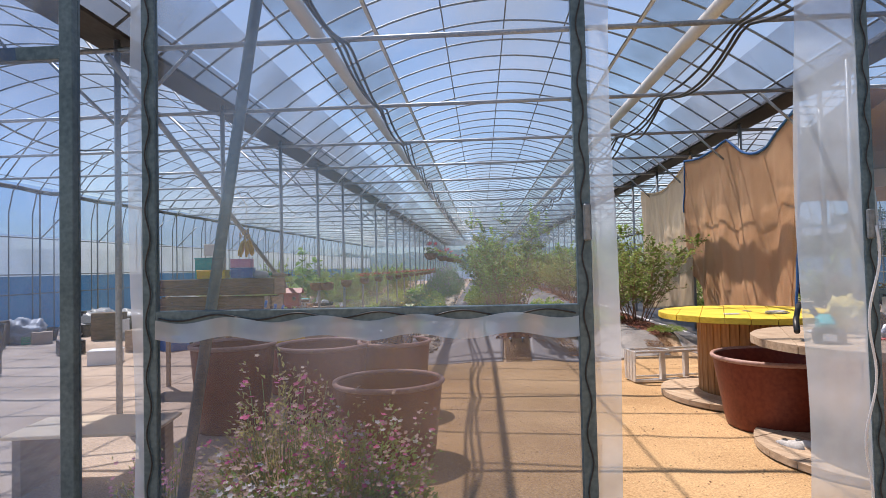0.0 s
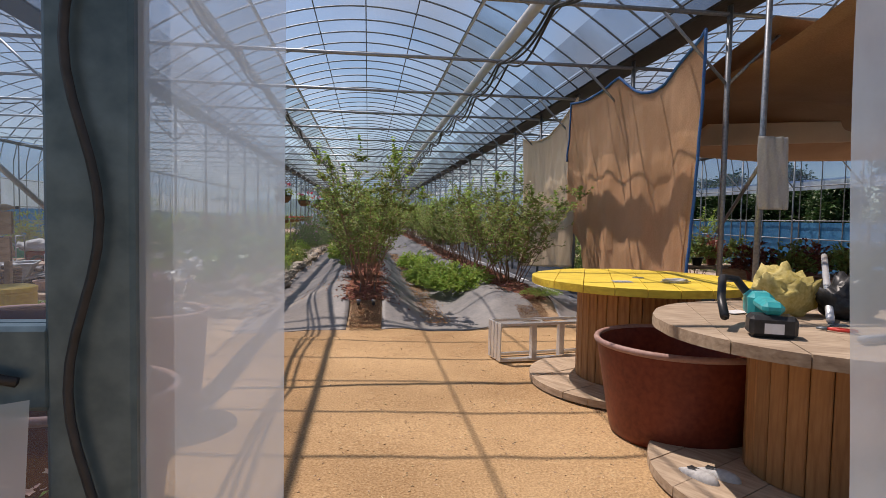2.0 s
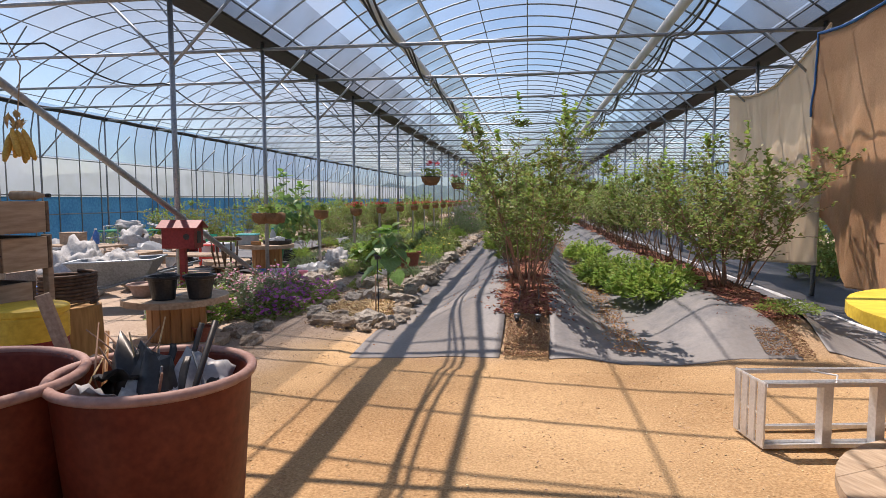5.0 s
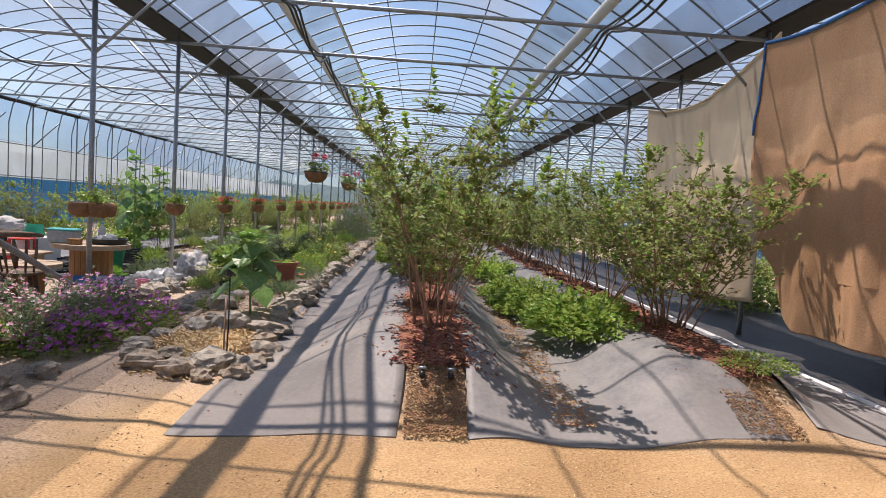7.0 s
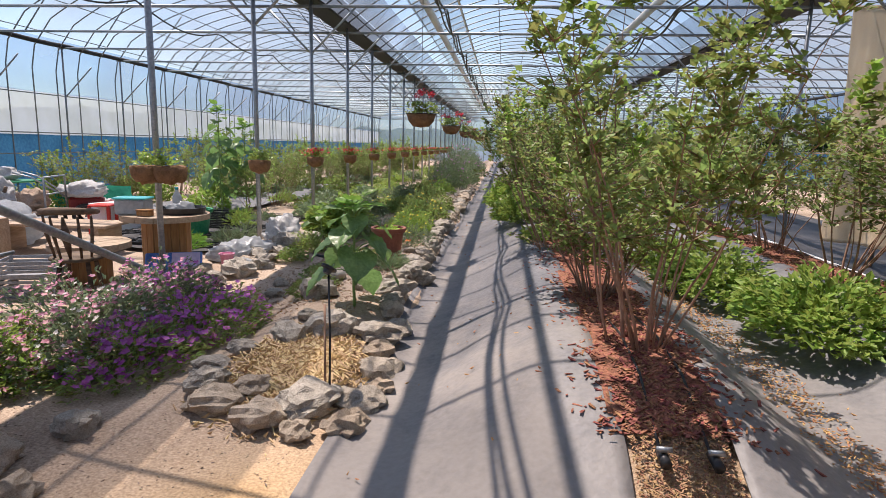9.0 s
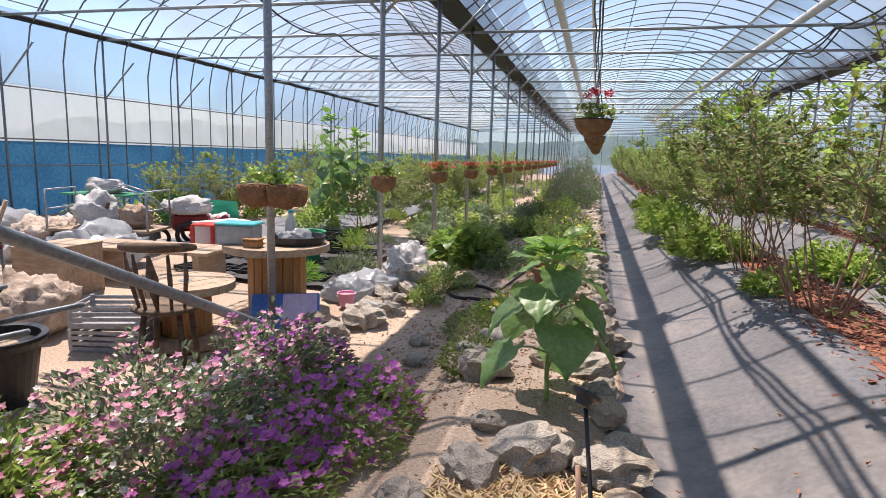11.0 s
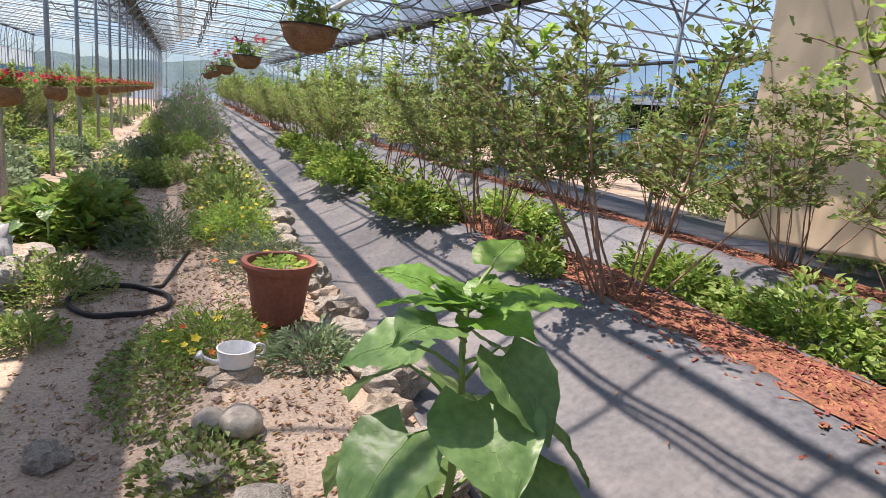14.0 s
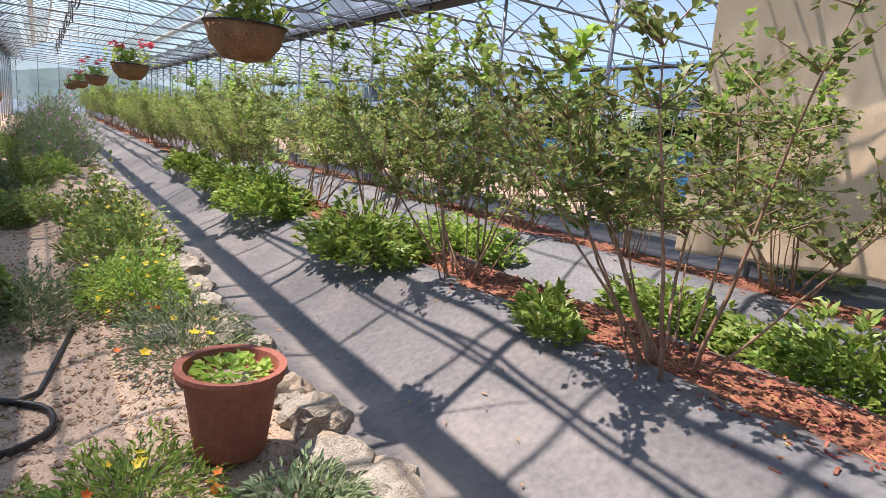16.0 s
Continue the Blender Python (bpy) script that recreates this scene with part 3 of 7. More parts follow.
hill = sheet("hills", hills, span(0, 1, 300), span(0, 1, 6), mat("wooded_hill", (0.045, 0.075, 0.055), (0.11, 0.15, 0.10), 0.95, 0.06, 0.5, 0.5, dist=1.5))
tagged(hill, "wooded hills in the hazy distance", "hills", kind="structure")


# ---- front wall with its sliding doors ----
def channel(bm, a, b, w=0.055, d=0.03):
    """A flat lipped channel from a to b, in the wall's plane."""
    a, b = Vector(a), Vector(b)
    run = (b - a)
    ln = run.length
    ang = math.atan2(run.x, run.z)
    m = Matrix.Translation(a) @ Matrix.Rotation(ang, 4, "Y")
    box(bm, -w / 2, w / 2, -d / 2, d / 2 - 0.012, 0, ln, 0.003, m)
    box(bm, -w / 2, -w / 2 + 0.008, d / 2 - 0.012, d / 2, 0, ln, 0, m)
    box(bm, w / 2 - 0.008, w / 2, d / 2 - 0.012, d / 2, 0, ln, 0, m)
    return bm


def wiggle(a, b, amp=0.010, pitch=0.11, y=-0.022, sag=0.0):
    a, b = Vector(a), Vector(b)
    n = max(8, int((b - a).length / pitch * 6))
    d = (b - a).normalized()
    s = Vector((d.z, 0, -d.x))
    return [a + (b - a) * i / n + s * amp * math.sin(i / 6 * math.pi) + Vector((0, y, 0)) for i in range(n + 1)]


def film_pane(name, x0, x1, z0, z1, y, material, parent, wrinkle=0.012, label="", seed=0.0):
    nx, nz = max(4, int((x1 - x0) / 0.05)), max(4, int((z1 - z0) / 0.07))
    return sheet(name, lambda x, z: (x, y + wrinkle * noise.noise((x * 4 + seed, 0, z * 1.6)) + 0.4 * wrinkle * noise.noise((x * 14, seed, z * 3)), z), span(x0, x1, nx), span(z0, z1, nz), material, parent, label)


def door_leaf(name, x0, x1, y, flap_side, label):
    d = thing(name, label, "door", kind="structure")
    top, rail = 2.78, 1.335
    for x in (x0, x1):
        part("stile", channel(bmesh.new(), (x, y, 0.03), (x, y, top)), CHANNEL, d)
        tube("wiggle_wire", wiggle((x, y, 0.05), (x, y, top - 0.02)), 0.0032, WIRE, d, 5)
    for z in (0.06, rail, top):
        part("rail", channel(bmesh.new(), (x0 + 0.024, y, z), (x1 - 0.024, y, z)), CHANNEL, d)
        tube("wiggle_wire", wiggle((x0 + 0.04, y, z), (x1 - 0.04, y, z), 0.012, 0.16), 0.0035, WIRE, d, 5)
    film_pane("upper_film", x0, x1, rail, top, y + 0.02, DOOR_FILM, d, 0.010, "hazy clear film", 1)
    film_pane("lower_film", x0, x1, 0.06, rail, y + 0.02, DOOR_LOW_FILM, d, 0.010, "hazy clear film", 5)
    # loose skirt of film below the middle rail
    sheet("film_skirt", lambda x, z: (x, y - 0.026 - 0.03 * (rail - z) * 6 * (0.5 + 0.5 * math.sin(x * 26)), z - 0.012 * math.sin(x * 17 + 1)), span(x0 + 0.03, x1 - 0.03, 60), span(rail - 0.085, rail - 0.01, 3), FLAP_FILM, d, "crumpled film hem")
    for xs, sd in ((x0, -1), (x1, 1)):
        w = (0.10 if sd > 0 else 0.30) if sd == flap_side else 0.06
        sheet("film_flap", lambda u, z: (xs + sd * (0.02 + w * u + 0.012 * noise.noise((z * 1.3, u, xs))), y - 0.005 + 0.02 * u * math.sin(z * 3 + xs), z), span(0, 1, 5), span(0.05, top, 50), FLAP_FILM, d, "folded film edge")
    hx = x1 - 0.002 if flap_side > 0 else x0 + 0.002
    bm = box(bmesh.new(), hx - 0.014 + 0.012 * flap_side, hx + 0.014 + 0.012 * flap_side, y - 0.05, y - 0.02, 1.60, 1.74, 0.006)
    part("door_handle", bm, STEEL_DARK, d, "small dark steel pull")
    return d


door_leaf("door_1", -0.845, 0.865, WALL_Y - 0.02, 1, "sliding door leaf of film on a channel frame, pushed aside")
door_leaf("door_2", 2.31, 3.86, WALL_Y + 0.62, -1, "sliding door leaf of film on a channel frame, pushed aside")
cord = [(2.31 + 0.02 * math.sin(k * 0.5) - 0.012 * k / 4, WALL_Y + 0.565, 1.66 - k * 0.045) for k in range(30)]
tube("pull_cord", cord, 0.006, WHITE, None, 6)
tagged(bpy.data.objects["pull_cord"], "white cord tied to the sliding door's handle", "cord")
front = thing("wall_south", "front wall of plastic film on channel uprights", "wall", kind="structure")
for x0, x1 in ((SIDE_L, -3.22), (-3.22, -1.24), (3.3, 5.12), (5.12, SIDE_R)):
    film_pane("film", x0 if x0 != 3.3 else 3.95, x1, 0.0, 2.82, WALL_Y + (0.70 if x0 == 3.3 else 0.09), WALL_FILM, front, 0.02)
for x in (-11.8, -9.0, -6.1, -3.22, -1.24, 5.12, 8, 11, 13.7):
    part("upright", channel(bmesh.new(), (x, WALL_Y + 0.06, 0), (x, WALL_Y + 0.06, 3.9), 0.06, 0.05), CHANNEL, front)
for z in (2.47, 2.86):
    xs = (SIDE_L, -1.27) if z < 2.6 else (SIDE_L, SIDE_R)
    part("header", channel(bmesh.new(), (xs[0], WALL_Y + 0.11, z), (xs[1], WALL_Y + 0.11, z), 0.06, 0.04), CHANNEL, front)
for x0, x1 in ((POST_L, POST_R), (SIDE_L, POST_L), (POST_R, SIDE_R)):
    sheet("gable_film", lambda x, s: (x, WALL_Y + 0.03, 2.86 + s * (arch(x, x0, x1) - 2.86)), span(x0, x1, 14), [0, 0.5, 1], WALL_FILM, front)
film_pane("jamb_film", -1.24, -0.86, 0.02, 2.45, WALL_Y + 0.07, DOOR_FILM, front, 0.015)


# ---- cloth screens on the right row of posts ----
def screen(name, y0, y1, x, top, bottom, material, label, seed, hem=True):
    s = thing(name, label, "cloth screen")

    def f(u, v):
        y = y0 + (y1 - y0) * u
        zt, zb = top(u), bottom(u)
        fold = 0.22 * noise.noise((u * 5 + seed, 0, v * 0.8)) + 0.075 * noise.noise((u * 13, seed, v * 1.5)) + 0.05 * math.sin(u * 19 + 2 * v + seed) * (1 - v) * 0.6 + 0.055 * abs(noise.noise((u * 17 + 2 * v, seed, v * 2.5 + 4))) + 0.02 * noise.noise((u * 40, seed, v * 9))
        return (x + fold * (0.25 + 0.75 * v), y, zt + (zb - zt) * v)
    c = sheet("cloth", f, span(0, 1, 90), span(0, 1, 60), material, s)
    c.modifiers.new("thickness", "SOLIDIFY").thickness = 0.004
    if hem:
        sheet("lower_width", lambda u, v: tuple(Vector(f(0.02 + 0.97 * u, 0.46 + 0.535 * v)) + Vector((-0.009, 0, 0))), span(0, 1, 90), span(0, 1, 40), material, s, "second width of cloth sewn across the middle")
        tube("hem", [Vector(f(u, 0)) + Vector((-0.01, 0, 0.012)) for u in span(0, 1, 40)], 0.02, BLUE_TRIM, s, 6, "blue binding along the edge")
        sheet("patch", lambda a, b: tuple(Vector(f(0.53 + 0.12 * a, 0.68 + 0.14 * b)) + Vector((-0.012, 0, 0))), span(0, 1, 6), span(0, 1, 6), material, s, "square sewn patch")
        tube("hem", [Vector(f(0, v)) + Vector((-0.012, 0, 0)) for v in span(0, 1, 40)], 0.018, BLUE_TRIM, s, 6, "blue binding along the edge")
        tube("hem", [Vector(f(1, v)) + Vector((-0.012, 0, 0)) for v in span(0, 0.45, 20)], 0.014, BLUE_TRIM, s, 6, "blue binding along the edge")
    else:
        tube("hem", [Vector(f(u, 0)) + Vector((-0.01, 0, 0.01)) for u in span(0, 1, 40)], 0.016, material, s, 6, "rolled top edge")
    return s


s1 = screen("cloth_screen", 8.6, 13.12, POST_R - 0.30, lambda u: 3.62 - 0.45 * math.sin(math.pi * min(1, u * 1.9)) * (u < 0.527) - 0.10 * math.sin(math.pi * max(0, u - 0.527) / 0.473), lambda u: 0.44 - 0.07 * u + 0.85 * smooth(0.78, 1.0, u), SHEET_BROWN, "brown woven shade cloth hung as a screen with a blue hem", 1.0)
screen("cloth_screen", 12.95, 16.9, POST_R - 0.22, lambda u: 3.70 - 0.35 * math.sin(math.pi * u) - 0.25 * u, lambda u: 0.55 - 0.3 * u, SHEET_PALE, "pale beige shade cloth hung as a screen", 6.0, False)


# ---- tubs and cable reels ----
def tub(x, y, r, h, label, rz=0, group="rubber tubs"):
    t = thing("rubber_tub", label, "tub", pose(x, y, 0.005, 0, 0, rz), group)
    rb = r * 0.82
    bm = lathe(bmesh.new(), [(0.0, 0.03), (rb - 0.02, 0.03), (rb - 0.012, 0.05), (r - 0.02, h - 0.02), (r - 0.016, h), (r, h), (r, h - 0.03), (rb + 0.012, 0.05), (rb, 0.0), (0, 0)], 48, 0.018, x)
    part("tub_body", bm, RUBBER, t, smooth=True)
    ring = [(r * 1.006 * math.cos(a) * (1 + 0.018 * noise.noise((math.cos(a) + x, math.sin(a), h))), r * 1.006 * math.sin(a) * (1 + 0.018 * noise.noise((math.cos(a), math.sin(a) + x, h + 5))), h) for a in span(0, 2 * math.pi, 48)[:-1]]
    tube("rim", ring, 0.021, RUBBER_LIP, t, 8, "worn paler rolled rim", True)
    return t


tub(-0.46, 6.56, 0.37, 0.73, "tall red-brown rubber tub filled with tools and rubbish")
tub(-1.16, 6.30, 0.46, 0.74, "large empty red-brown rubber tub on the sand")
tub(-0.29, 5.08, 0.43, 0.60, "empty red-brown rubber tub by the door")
tub(-1.95, 5.95, 0.39, 0.80, "dark red-brown rubber tub behind the flowers")
tub(3.18, 5.95, 0.56, 0.62, "wide red-brown rubber tub beside the cable reels")


def disc_boards(name, r, z0, z1, k, material, parent, rz=0.0):
    """A round flange of k boards side by side, each a piece of its own."""
    for i in range(k):
        a, b = -r + 2 * r * i / k, -r + 2 * r * (i + 1) / k
        a, b = a + 0.003, b - 0.003
        ys = [a + (b - a) * j / 6 for j in range(7)]
        out = [(math.sqrt(max(0, r * r - y * y)), y) for y in ys]
        loop = out + [(-x, y) for x, y in out[::-1]]
        clean = []
        for p in loop:
            if not clean or (Vector(p) - Vector(clean[-1])).length > 1e-4:
                clean.append(p)
        if (Vector(clean[0]) - Vector(clean[-1])).length < 1e-4:
            clean.pop()
        bm = bmesh.new()
        dz = 0.003 * noise.noise((i * 3.1, r, 0))
        lo = [bm.verts.new((x, y, z0)) for x, y in clean]
        hi = [bm.verts.new((x, y, z1 + dz)) for x, y in clean]
        bm.faces.new(hi)
        bm.faces.new(lo[::-1])
        for j in range(len(clean)):
            bm.faces.new((lo[j], lo[(j + 1) % len(clean)], hi[(j + 1) % len(clean)], hi[j]))
        ob = part(name, bm, material, parent)
        ob.rotation_euler.z = rz


def reel(x, y, r, h, rd, top_mat, label, rz=0.0, slats=26, boards=7, z=0.0, base=True):
    t = thing("cable_reel", label, "cable reel", pose(x, y, z + 0.01, 0, 0, rz))
    if base:
        disc_boards("bottom_board", r, 0.0, 0.055, boards, WOOD_GREY, t, 0.5)
    disc_boards("top_board", r, h - 0.06, h, boards, top_mat, t, 1.2)
    w = 2 * math.pi * rd / slats
    bm = box(bmesh.new(), rd - 0.03, rd, -w / 2 + 0.003, w / 2 - 0.003, 0.056, h - 0.061, 0.006)
    s0 = part("slat", bm, WOOD, t)
    for i in range(1, slats):
        share("slat", s0.data, t, pose(0, 0, 0, 0, 0, 360 * i / slats))
    hub = lathe(bmesh.new(), [(0.0, h - 0.0605), (0.05, h - 0.0605), (0.05, h + 0.004), (0.0, h + 0.004)], 16)
    part("hub", hub, STEEL_DARK, t)
    return t


reel(3.42, 7.15, 0.93, 0.93, 0.52, YELLOW, "large cable reel table with a yellow painted top", 0.15, 34, 8)
reel(3.58, 5.08, 0.95, 0.885, 0.43, WOOD_GREY, "weathered wooden cable reel used as a workbench", 0.4, 26, 7)
reel(-2.40, 9.75, 0.49, 0.48, 0.27, WOOD_GREY, "small wooden cable reel standing by the path with pots on it", 0.3, 18, 5)
reel(-3.45, 14.1, 0.46, 0.65, 0.25, WOOD_GREY, "small wooden cable reel table with trays and boxes on it", 0.1, 18, 5)


# ---- aluminium step ladder lying on its side ----
def ladder():
    t = thing("step_ladder", "aluminium step ladder lying on its side on the sand", "ladder", pose(2.37, 7.93, 0.015, 0, 0, 10))

    def rail(name, y, z, w, ln):
        bm = box(bmesh.new(), 0, ln, y - w / 2, y + w / 2, z, z + 0.005)
        for e in (-1, 1):
            box(bm, 0, ln, y + e * (w / 2 - 0.002) - 0.002, y + e * (w / 2 - 0.002) + 0.002, z + 0.005, z + 0.024)
        part(name, bm, ALU, t)
    for z in (0.0, 0.355):
        rail("side_rail", 0.0, z, 0.07, 1.02)
        rail("rear_leg", 0.26, z, 0.034, 1.0)
    for i in range(3):
        x = 0.33 + i * 0.31
        bm = box(bmesh.new(), x, x + 0.055, -0.032, -0.027, 0.006, 0.354)
        for e in (0, 0.052):
            box(bm, x + e, x + e + 0.003, -0.027, 0.03, 0.006, 0.354)
        part("step", bm, ALU, t)
    bm = bmesh.new()
    for y0, y1 in ((-0.04, 0.035), (0.055, 0.12), (0.14, 0.205), (0.225, 0.285)):
        box(bm, -0.018, -0.006, y0, y1, 0.005, 0.38, 0.003)
    for z in (0.0, 0.18, 0.37):
        box(bm, -0.016, -0.008, -0.04, 0.285, z + 0.001, z + 0.013)
    part("top_cap", bm, ALU, t)
    for z in (0.0, 0.355):
        for y in (0.0, 0.26):
            part("foot", box(bmesh.new(), 1.0, 1.05, y - 0.028, y + 0.028, z - 0.004, z + 0.03, 0.006), BLACK, t, "black plastic foot")
    tube("brace", [(0.42, 0.0, 0.366), (0.52, 0.13, 0.372), (0.42, 0.26, 0.366)], 0.006, ALU, t, 6)
    return t


ladder()


# ---- plants ----
def leaf_cloud(spots, size, rng, droop=0.3, aspect=0.45):
    """Folded leaves, two faces each, at spots of (place, outward way)."""
    verts, faces = [], []
    for p, d in spots:
        s = size * rng.uniform(0.65, 1.25)
        d = (d + Vector((rng.uniform(-1, 1), rng.uniform(-1, 1), rng.uniform(-0.6, 0.8))) * 0.8).normalized()
        side = d.cross(Vector((rng.uniform(-0.5, 0.5), rng.uniform(-0.5, 0.5), 1))).normalized()
        up = side.cross(d)
        i = len(verts)
        w = s * aspect
        verts += [p, p + d * s * 0.5 + side * w + up * w * 0.35, p + d * s - up * s * droop * 0.5, p + d * s * 0.5 - side * w + up * w * 0.35]
        faces += [(i, i + 1, i + 2), (i, i + 2, i + 3)]
    return verts, faces


def limb(rng, p, d, ln, n, bend):
    pts = [p]
    for _ in range(n):
        d = (d + Vector((rng.uniform(-1, 1), rng.uniform(-1, 1), rng.uniform(-0.3, 0.6))) * bend).normalized()
        p = p + d * ln / n
        pts.append(p)
    return pts


def bush(seed, h, spread, stems, leaves, size=0.047, bare=0.27):
    rng = random.Random(seed)
    t = thing("blueberry_bush", "tall many-stemmed blueberry bush with small green leaves", "bush", None, "blueberry rows")
    spots, tips = [], []
    for i in range(stems):
        a = rng.uniform(0, 2 * math.pi)
        lean = rng.uniform(0.10, 0.56) * spread
        p = Vector((0.10 * math.cos(a) * rng.random() * 2, 0.10 * math.sin(a) * rng.random() * 2, -0.06))
        d = Vector((math.cos(a) * lean, math.sin(a) * lean, 1)).normalized()
        hh = h * rng.uniform(0.62, 1.0)
        pts = limb(rng, p, d, hh, 7, 0.15)
        r0 = rng.uniform(0.0065, 0.0125)
        bm = sweep(bmesh.new(), pts, [r0 * (1 - 0.11 * k) for k in range(8)], 5)
        for k in range(2, 8):
            if pts[k].z < bare * h:
                continue
            for _ in range(rng.randint(3, 5)):
                b = rng.uniform(0, 2 * math.pi)
                dd = Vector((math.cos(b), math.sin(b), rng.uniform(0.1, 0.9)))
                tw = limb(rng, pts[k], dd.normalized(), rng.uniform(0.16, 0.44) * (1.2 - 0.08 * k) * spread, 3, 0.25)
                sweep(bm, tw, [0.004, 0.0035, 0.003, 0.002], 3)
                for q0, q1 in zip(tw, tw[1:]):
                    for _ in range(leaves):
                        spots.append((q0.lerp(q1, rng.random()) + Vector((rng.gauss(0, 0.018), rng.gauss(0, 0.018), rng.gauss(0, 0.018))), (q1 - q0).normalized()))
        tips.append(pts[-1])
        part("stem", bm, STEM, t, smooth=True)
    v, f = leaf_cloud(spots, size, rng)
    tagged(from_lists("foliage", v, f, LEAF, t), kind="stuff")
    sh = []
    for p in tips:
        if rng.random() < 0.6:
            for q in limb(rng, p - Vector((0, 0, 0.03)), Vector((0, 0, 1)), rng.uniform(0.14, 0.46), 7, 0.15):
                for _ in range(3):
                    sh.append((q, Vector((rng.uniform(-1, 1), rng.uniform(-1, 1), 0.5)).normalized()))
    v, f = leaf_cloud(sh, size * 1.3, rng)
    tagged(from_lists("young_growth", v, f, LEAF_SHOOT, t, "bright yellow-green young shoots"), kind="stuff")
    return t


def place(ob, x, y, z, rz=0, s=1.0, sz=None):
    ob.scale = (s, s, sz or s)
    m = pose(x, y, z, 0, 0, rz)
    return copy_thing(ob, m)


kinds = [bush(11, 1.95, 1.05, 13, 5, 0.046, 0.26), bush(12, 1.8, 1.2, 18, 4, 0.047, 0.16), bush(13, 2.15, 0.86, 13, 5, 0.046, 0.24), bush(14, 1.85, 1.3, 13, 5, 0.046, 0.28)]
rngb = random.Random(5)
first_spots = [(1.05, 11.10, 2, 1.02), (0.98, 12.25, 1, 0.85), (0.86, 14.15, 3, 1.08), (0.86, 15.85, 0, 0.95)]
y = 17.6
while y < 58:
    first_spots.append((0.98 + rngb.uniform(-0.1, 0.1), y, rngb.randrange(4), rngb.uniform(0.75, 1.0)))
    y += rngb.uniform(1.3, 1.7)
second = [(3.42, 11.95, 1, 1.12), (3.25, 13.3, 3, 1.0), (3.3, 14.8, 0, 0.92)]
y = 16.3
while y < 58:
    second.append((3.28 + rngb.uniform(-0.1, 0.1), y, rngb.randrange(4), rngb.uniform(0.75, 1.0)))
    y += rngb.uniform(1.3, 1.8)
used = set()
for x, y, k, s in first_spots + second:
    if k not in used:
        used.add(k)
        kinds[k].matrix_basis = pose(x, y, bed(x, y) + 0.01, 0, 0, 40 * k) @ Matrix.Diagonal((s, s, s, 1))
    else:
        o = copy_thing(kinds[k], pose(x, y, bed(x, y) + 0.01, 0, 0, rngb.uniform(0, 360)))
        o.scale = (s, s, s * rngb.uniform(0.92, 1.06))


# ---- cables, hoses and pipes of the house ----
def sagging(x, z, y0, y1, amp, seed, wav=0.06):
    pts = []
    for y in span(y0, y1, int((y1 - y0) / 0.2)):
        ph = ((y - POST_YS[0]) / BAY) % 1.0
        pts.append((x + wav * noise.noise((y * 0.5, seed, 0)), y, z - amp * math.sin(math.pi * ph) * (0.7 + 0.6 * noise.noise((seed, int((y - POST_YS[0]) / BAY) * 1.7, 1)))))
    return pts


for x, lab in ((-0.86, "black hoses slung below the tie beams"), (3.02, "black hoses slung below the tie beams")):
    c = thing("hose_bundle", lab, "hose")
    for k, (dx, amp) in enumerate(((0, 0.26), (0.06, 0.34), (-0.05, 0.15))):
        tube("hose", sagging(x + dx, TIE - 0.04, POST_YS[0], 50, amp, k + x), 0.016, BLACK, c, 6)
w = thing("cable", "thin black cable sagging along the side bay", "cable")
tube("cable_run", sagging(-4.9, 3.35, POST_YS[0], 46, 0.3, 4), 0.012, BLACK, w, 6)

# trees outside
rngt = random.Random(3)


def tree(seed, h, label):
    rng = random.Random(seed)
    t = thing("tree", label, "tree", None, "trees outside the greenhouse")
    bm = bmesh.new()
    trunk = limb(rng, Vector((0, 0, -0.1)), Vector((0, 0, 1)), h * 0.75, 8, 0.06)
    sweep(bm, trunk, [h * 0.022 * (1 - 0.1 * k) for k in range(9)], 8)
    spots = []
    for k in range(2, 9):
        for _ in range(5):
            a = rng.uniform(0, 2 * math.pi)
            lb = limb(rng, trunk[k], Vector((math.cos(a), math.sin(a), 0.5)).normalized(), h * rng.uniform(0.14, 0.32) * (1.15 - 0.08 * k), 5, 0.2)
            sweep(bm, lb, [h * 0.007 * (1 - 0.16 * j) for j in range(6)], 5)
            for q in lb[2:]:
                for _ in range(34):
                    o = Vector((rng.gauss(0, 1), rng.gauss(0, 1), rng.gauss(0, 0.7))) * h * 0.035
                    spots.append((q + o, o.normalized()))
    part("trunk", bm, BARK, t, smooth=True)
    v, f = leaf_cloud(spots, h * 0.03, rng, 0.3, 0.5)
    tagged(from_lists("crown", v, f, LEAF_DARK, t), kind="stuff")
    return t


t1 = tree(1, 11, "tall dark green tree outside the plastic wall")
t2 = tree(2, 9, "broad dark green tree outside the plastic wall")
t1.matrix_basis, t2.matrix_basis = pose(19.5, 16, 0) @ Matrix.Diagonal((0.4, 0.4, 0.36, 1)), pose(18.5, 11.5, 0, 0, 0, 70) @ Matrix.Diagonal((0.45, 0.45, 0.4, 1))
for x, y, k, s in ((20, 21, 1, 0.42), (20, 27, 0, 0.42), (20, 33, 1, 0.5), (18.5, 6.5, 0, 0.4), (19, 40, 0, 0.45), (20, 48, 1, 0.5), (18, 2, 1, 0.5), (21, 57, 0, 0.5)):
    o = copy_thing((t1, t2)[k], pose(x, y, 0, 0, 0, rngt.uniform(0, 360)))
    o.scale = (s, s, s)


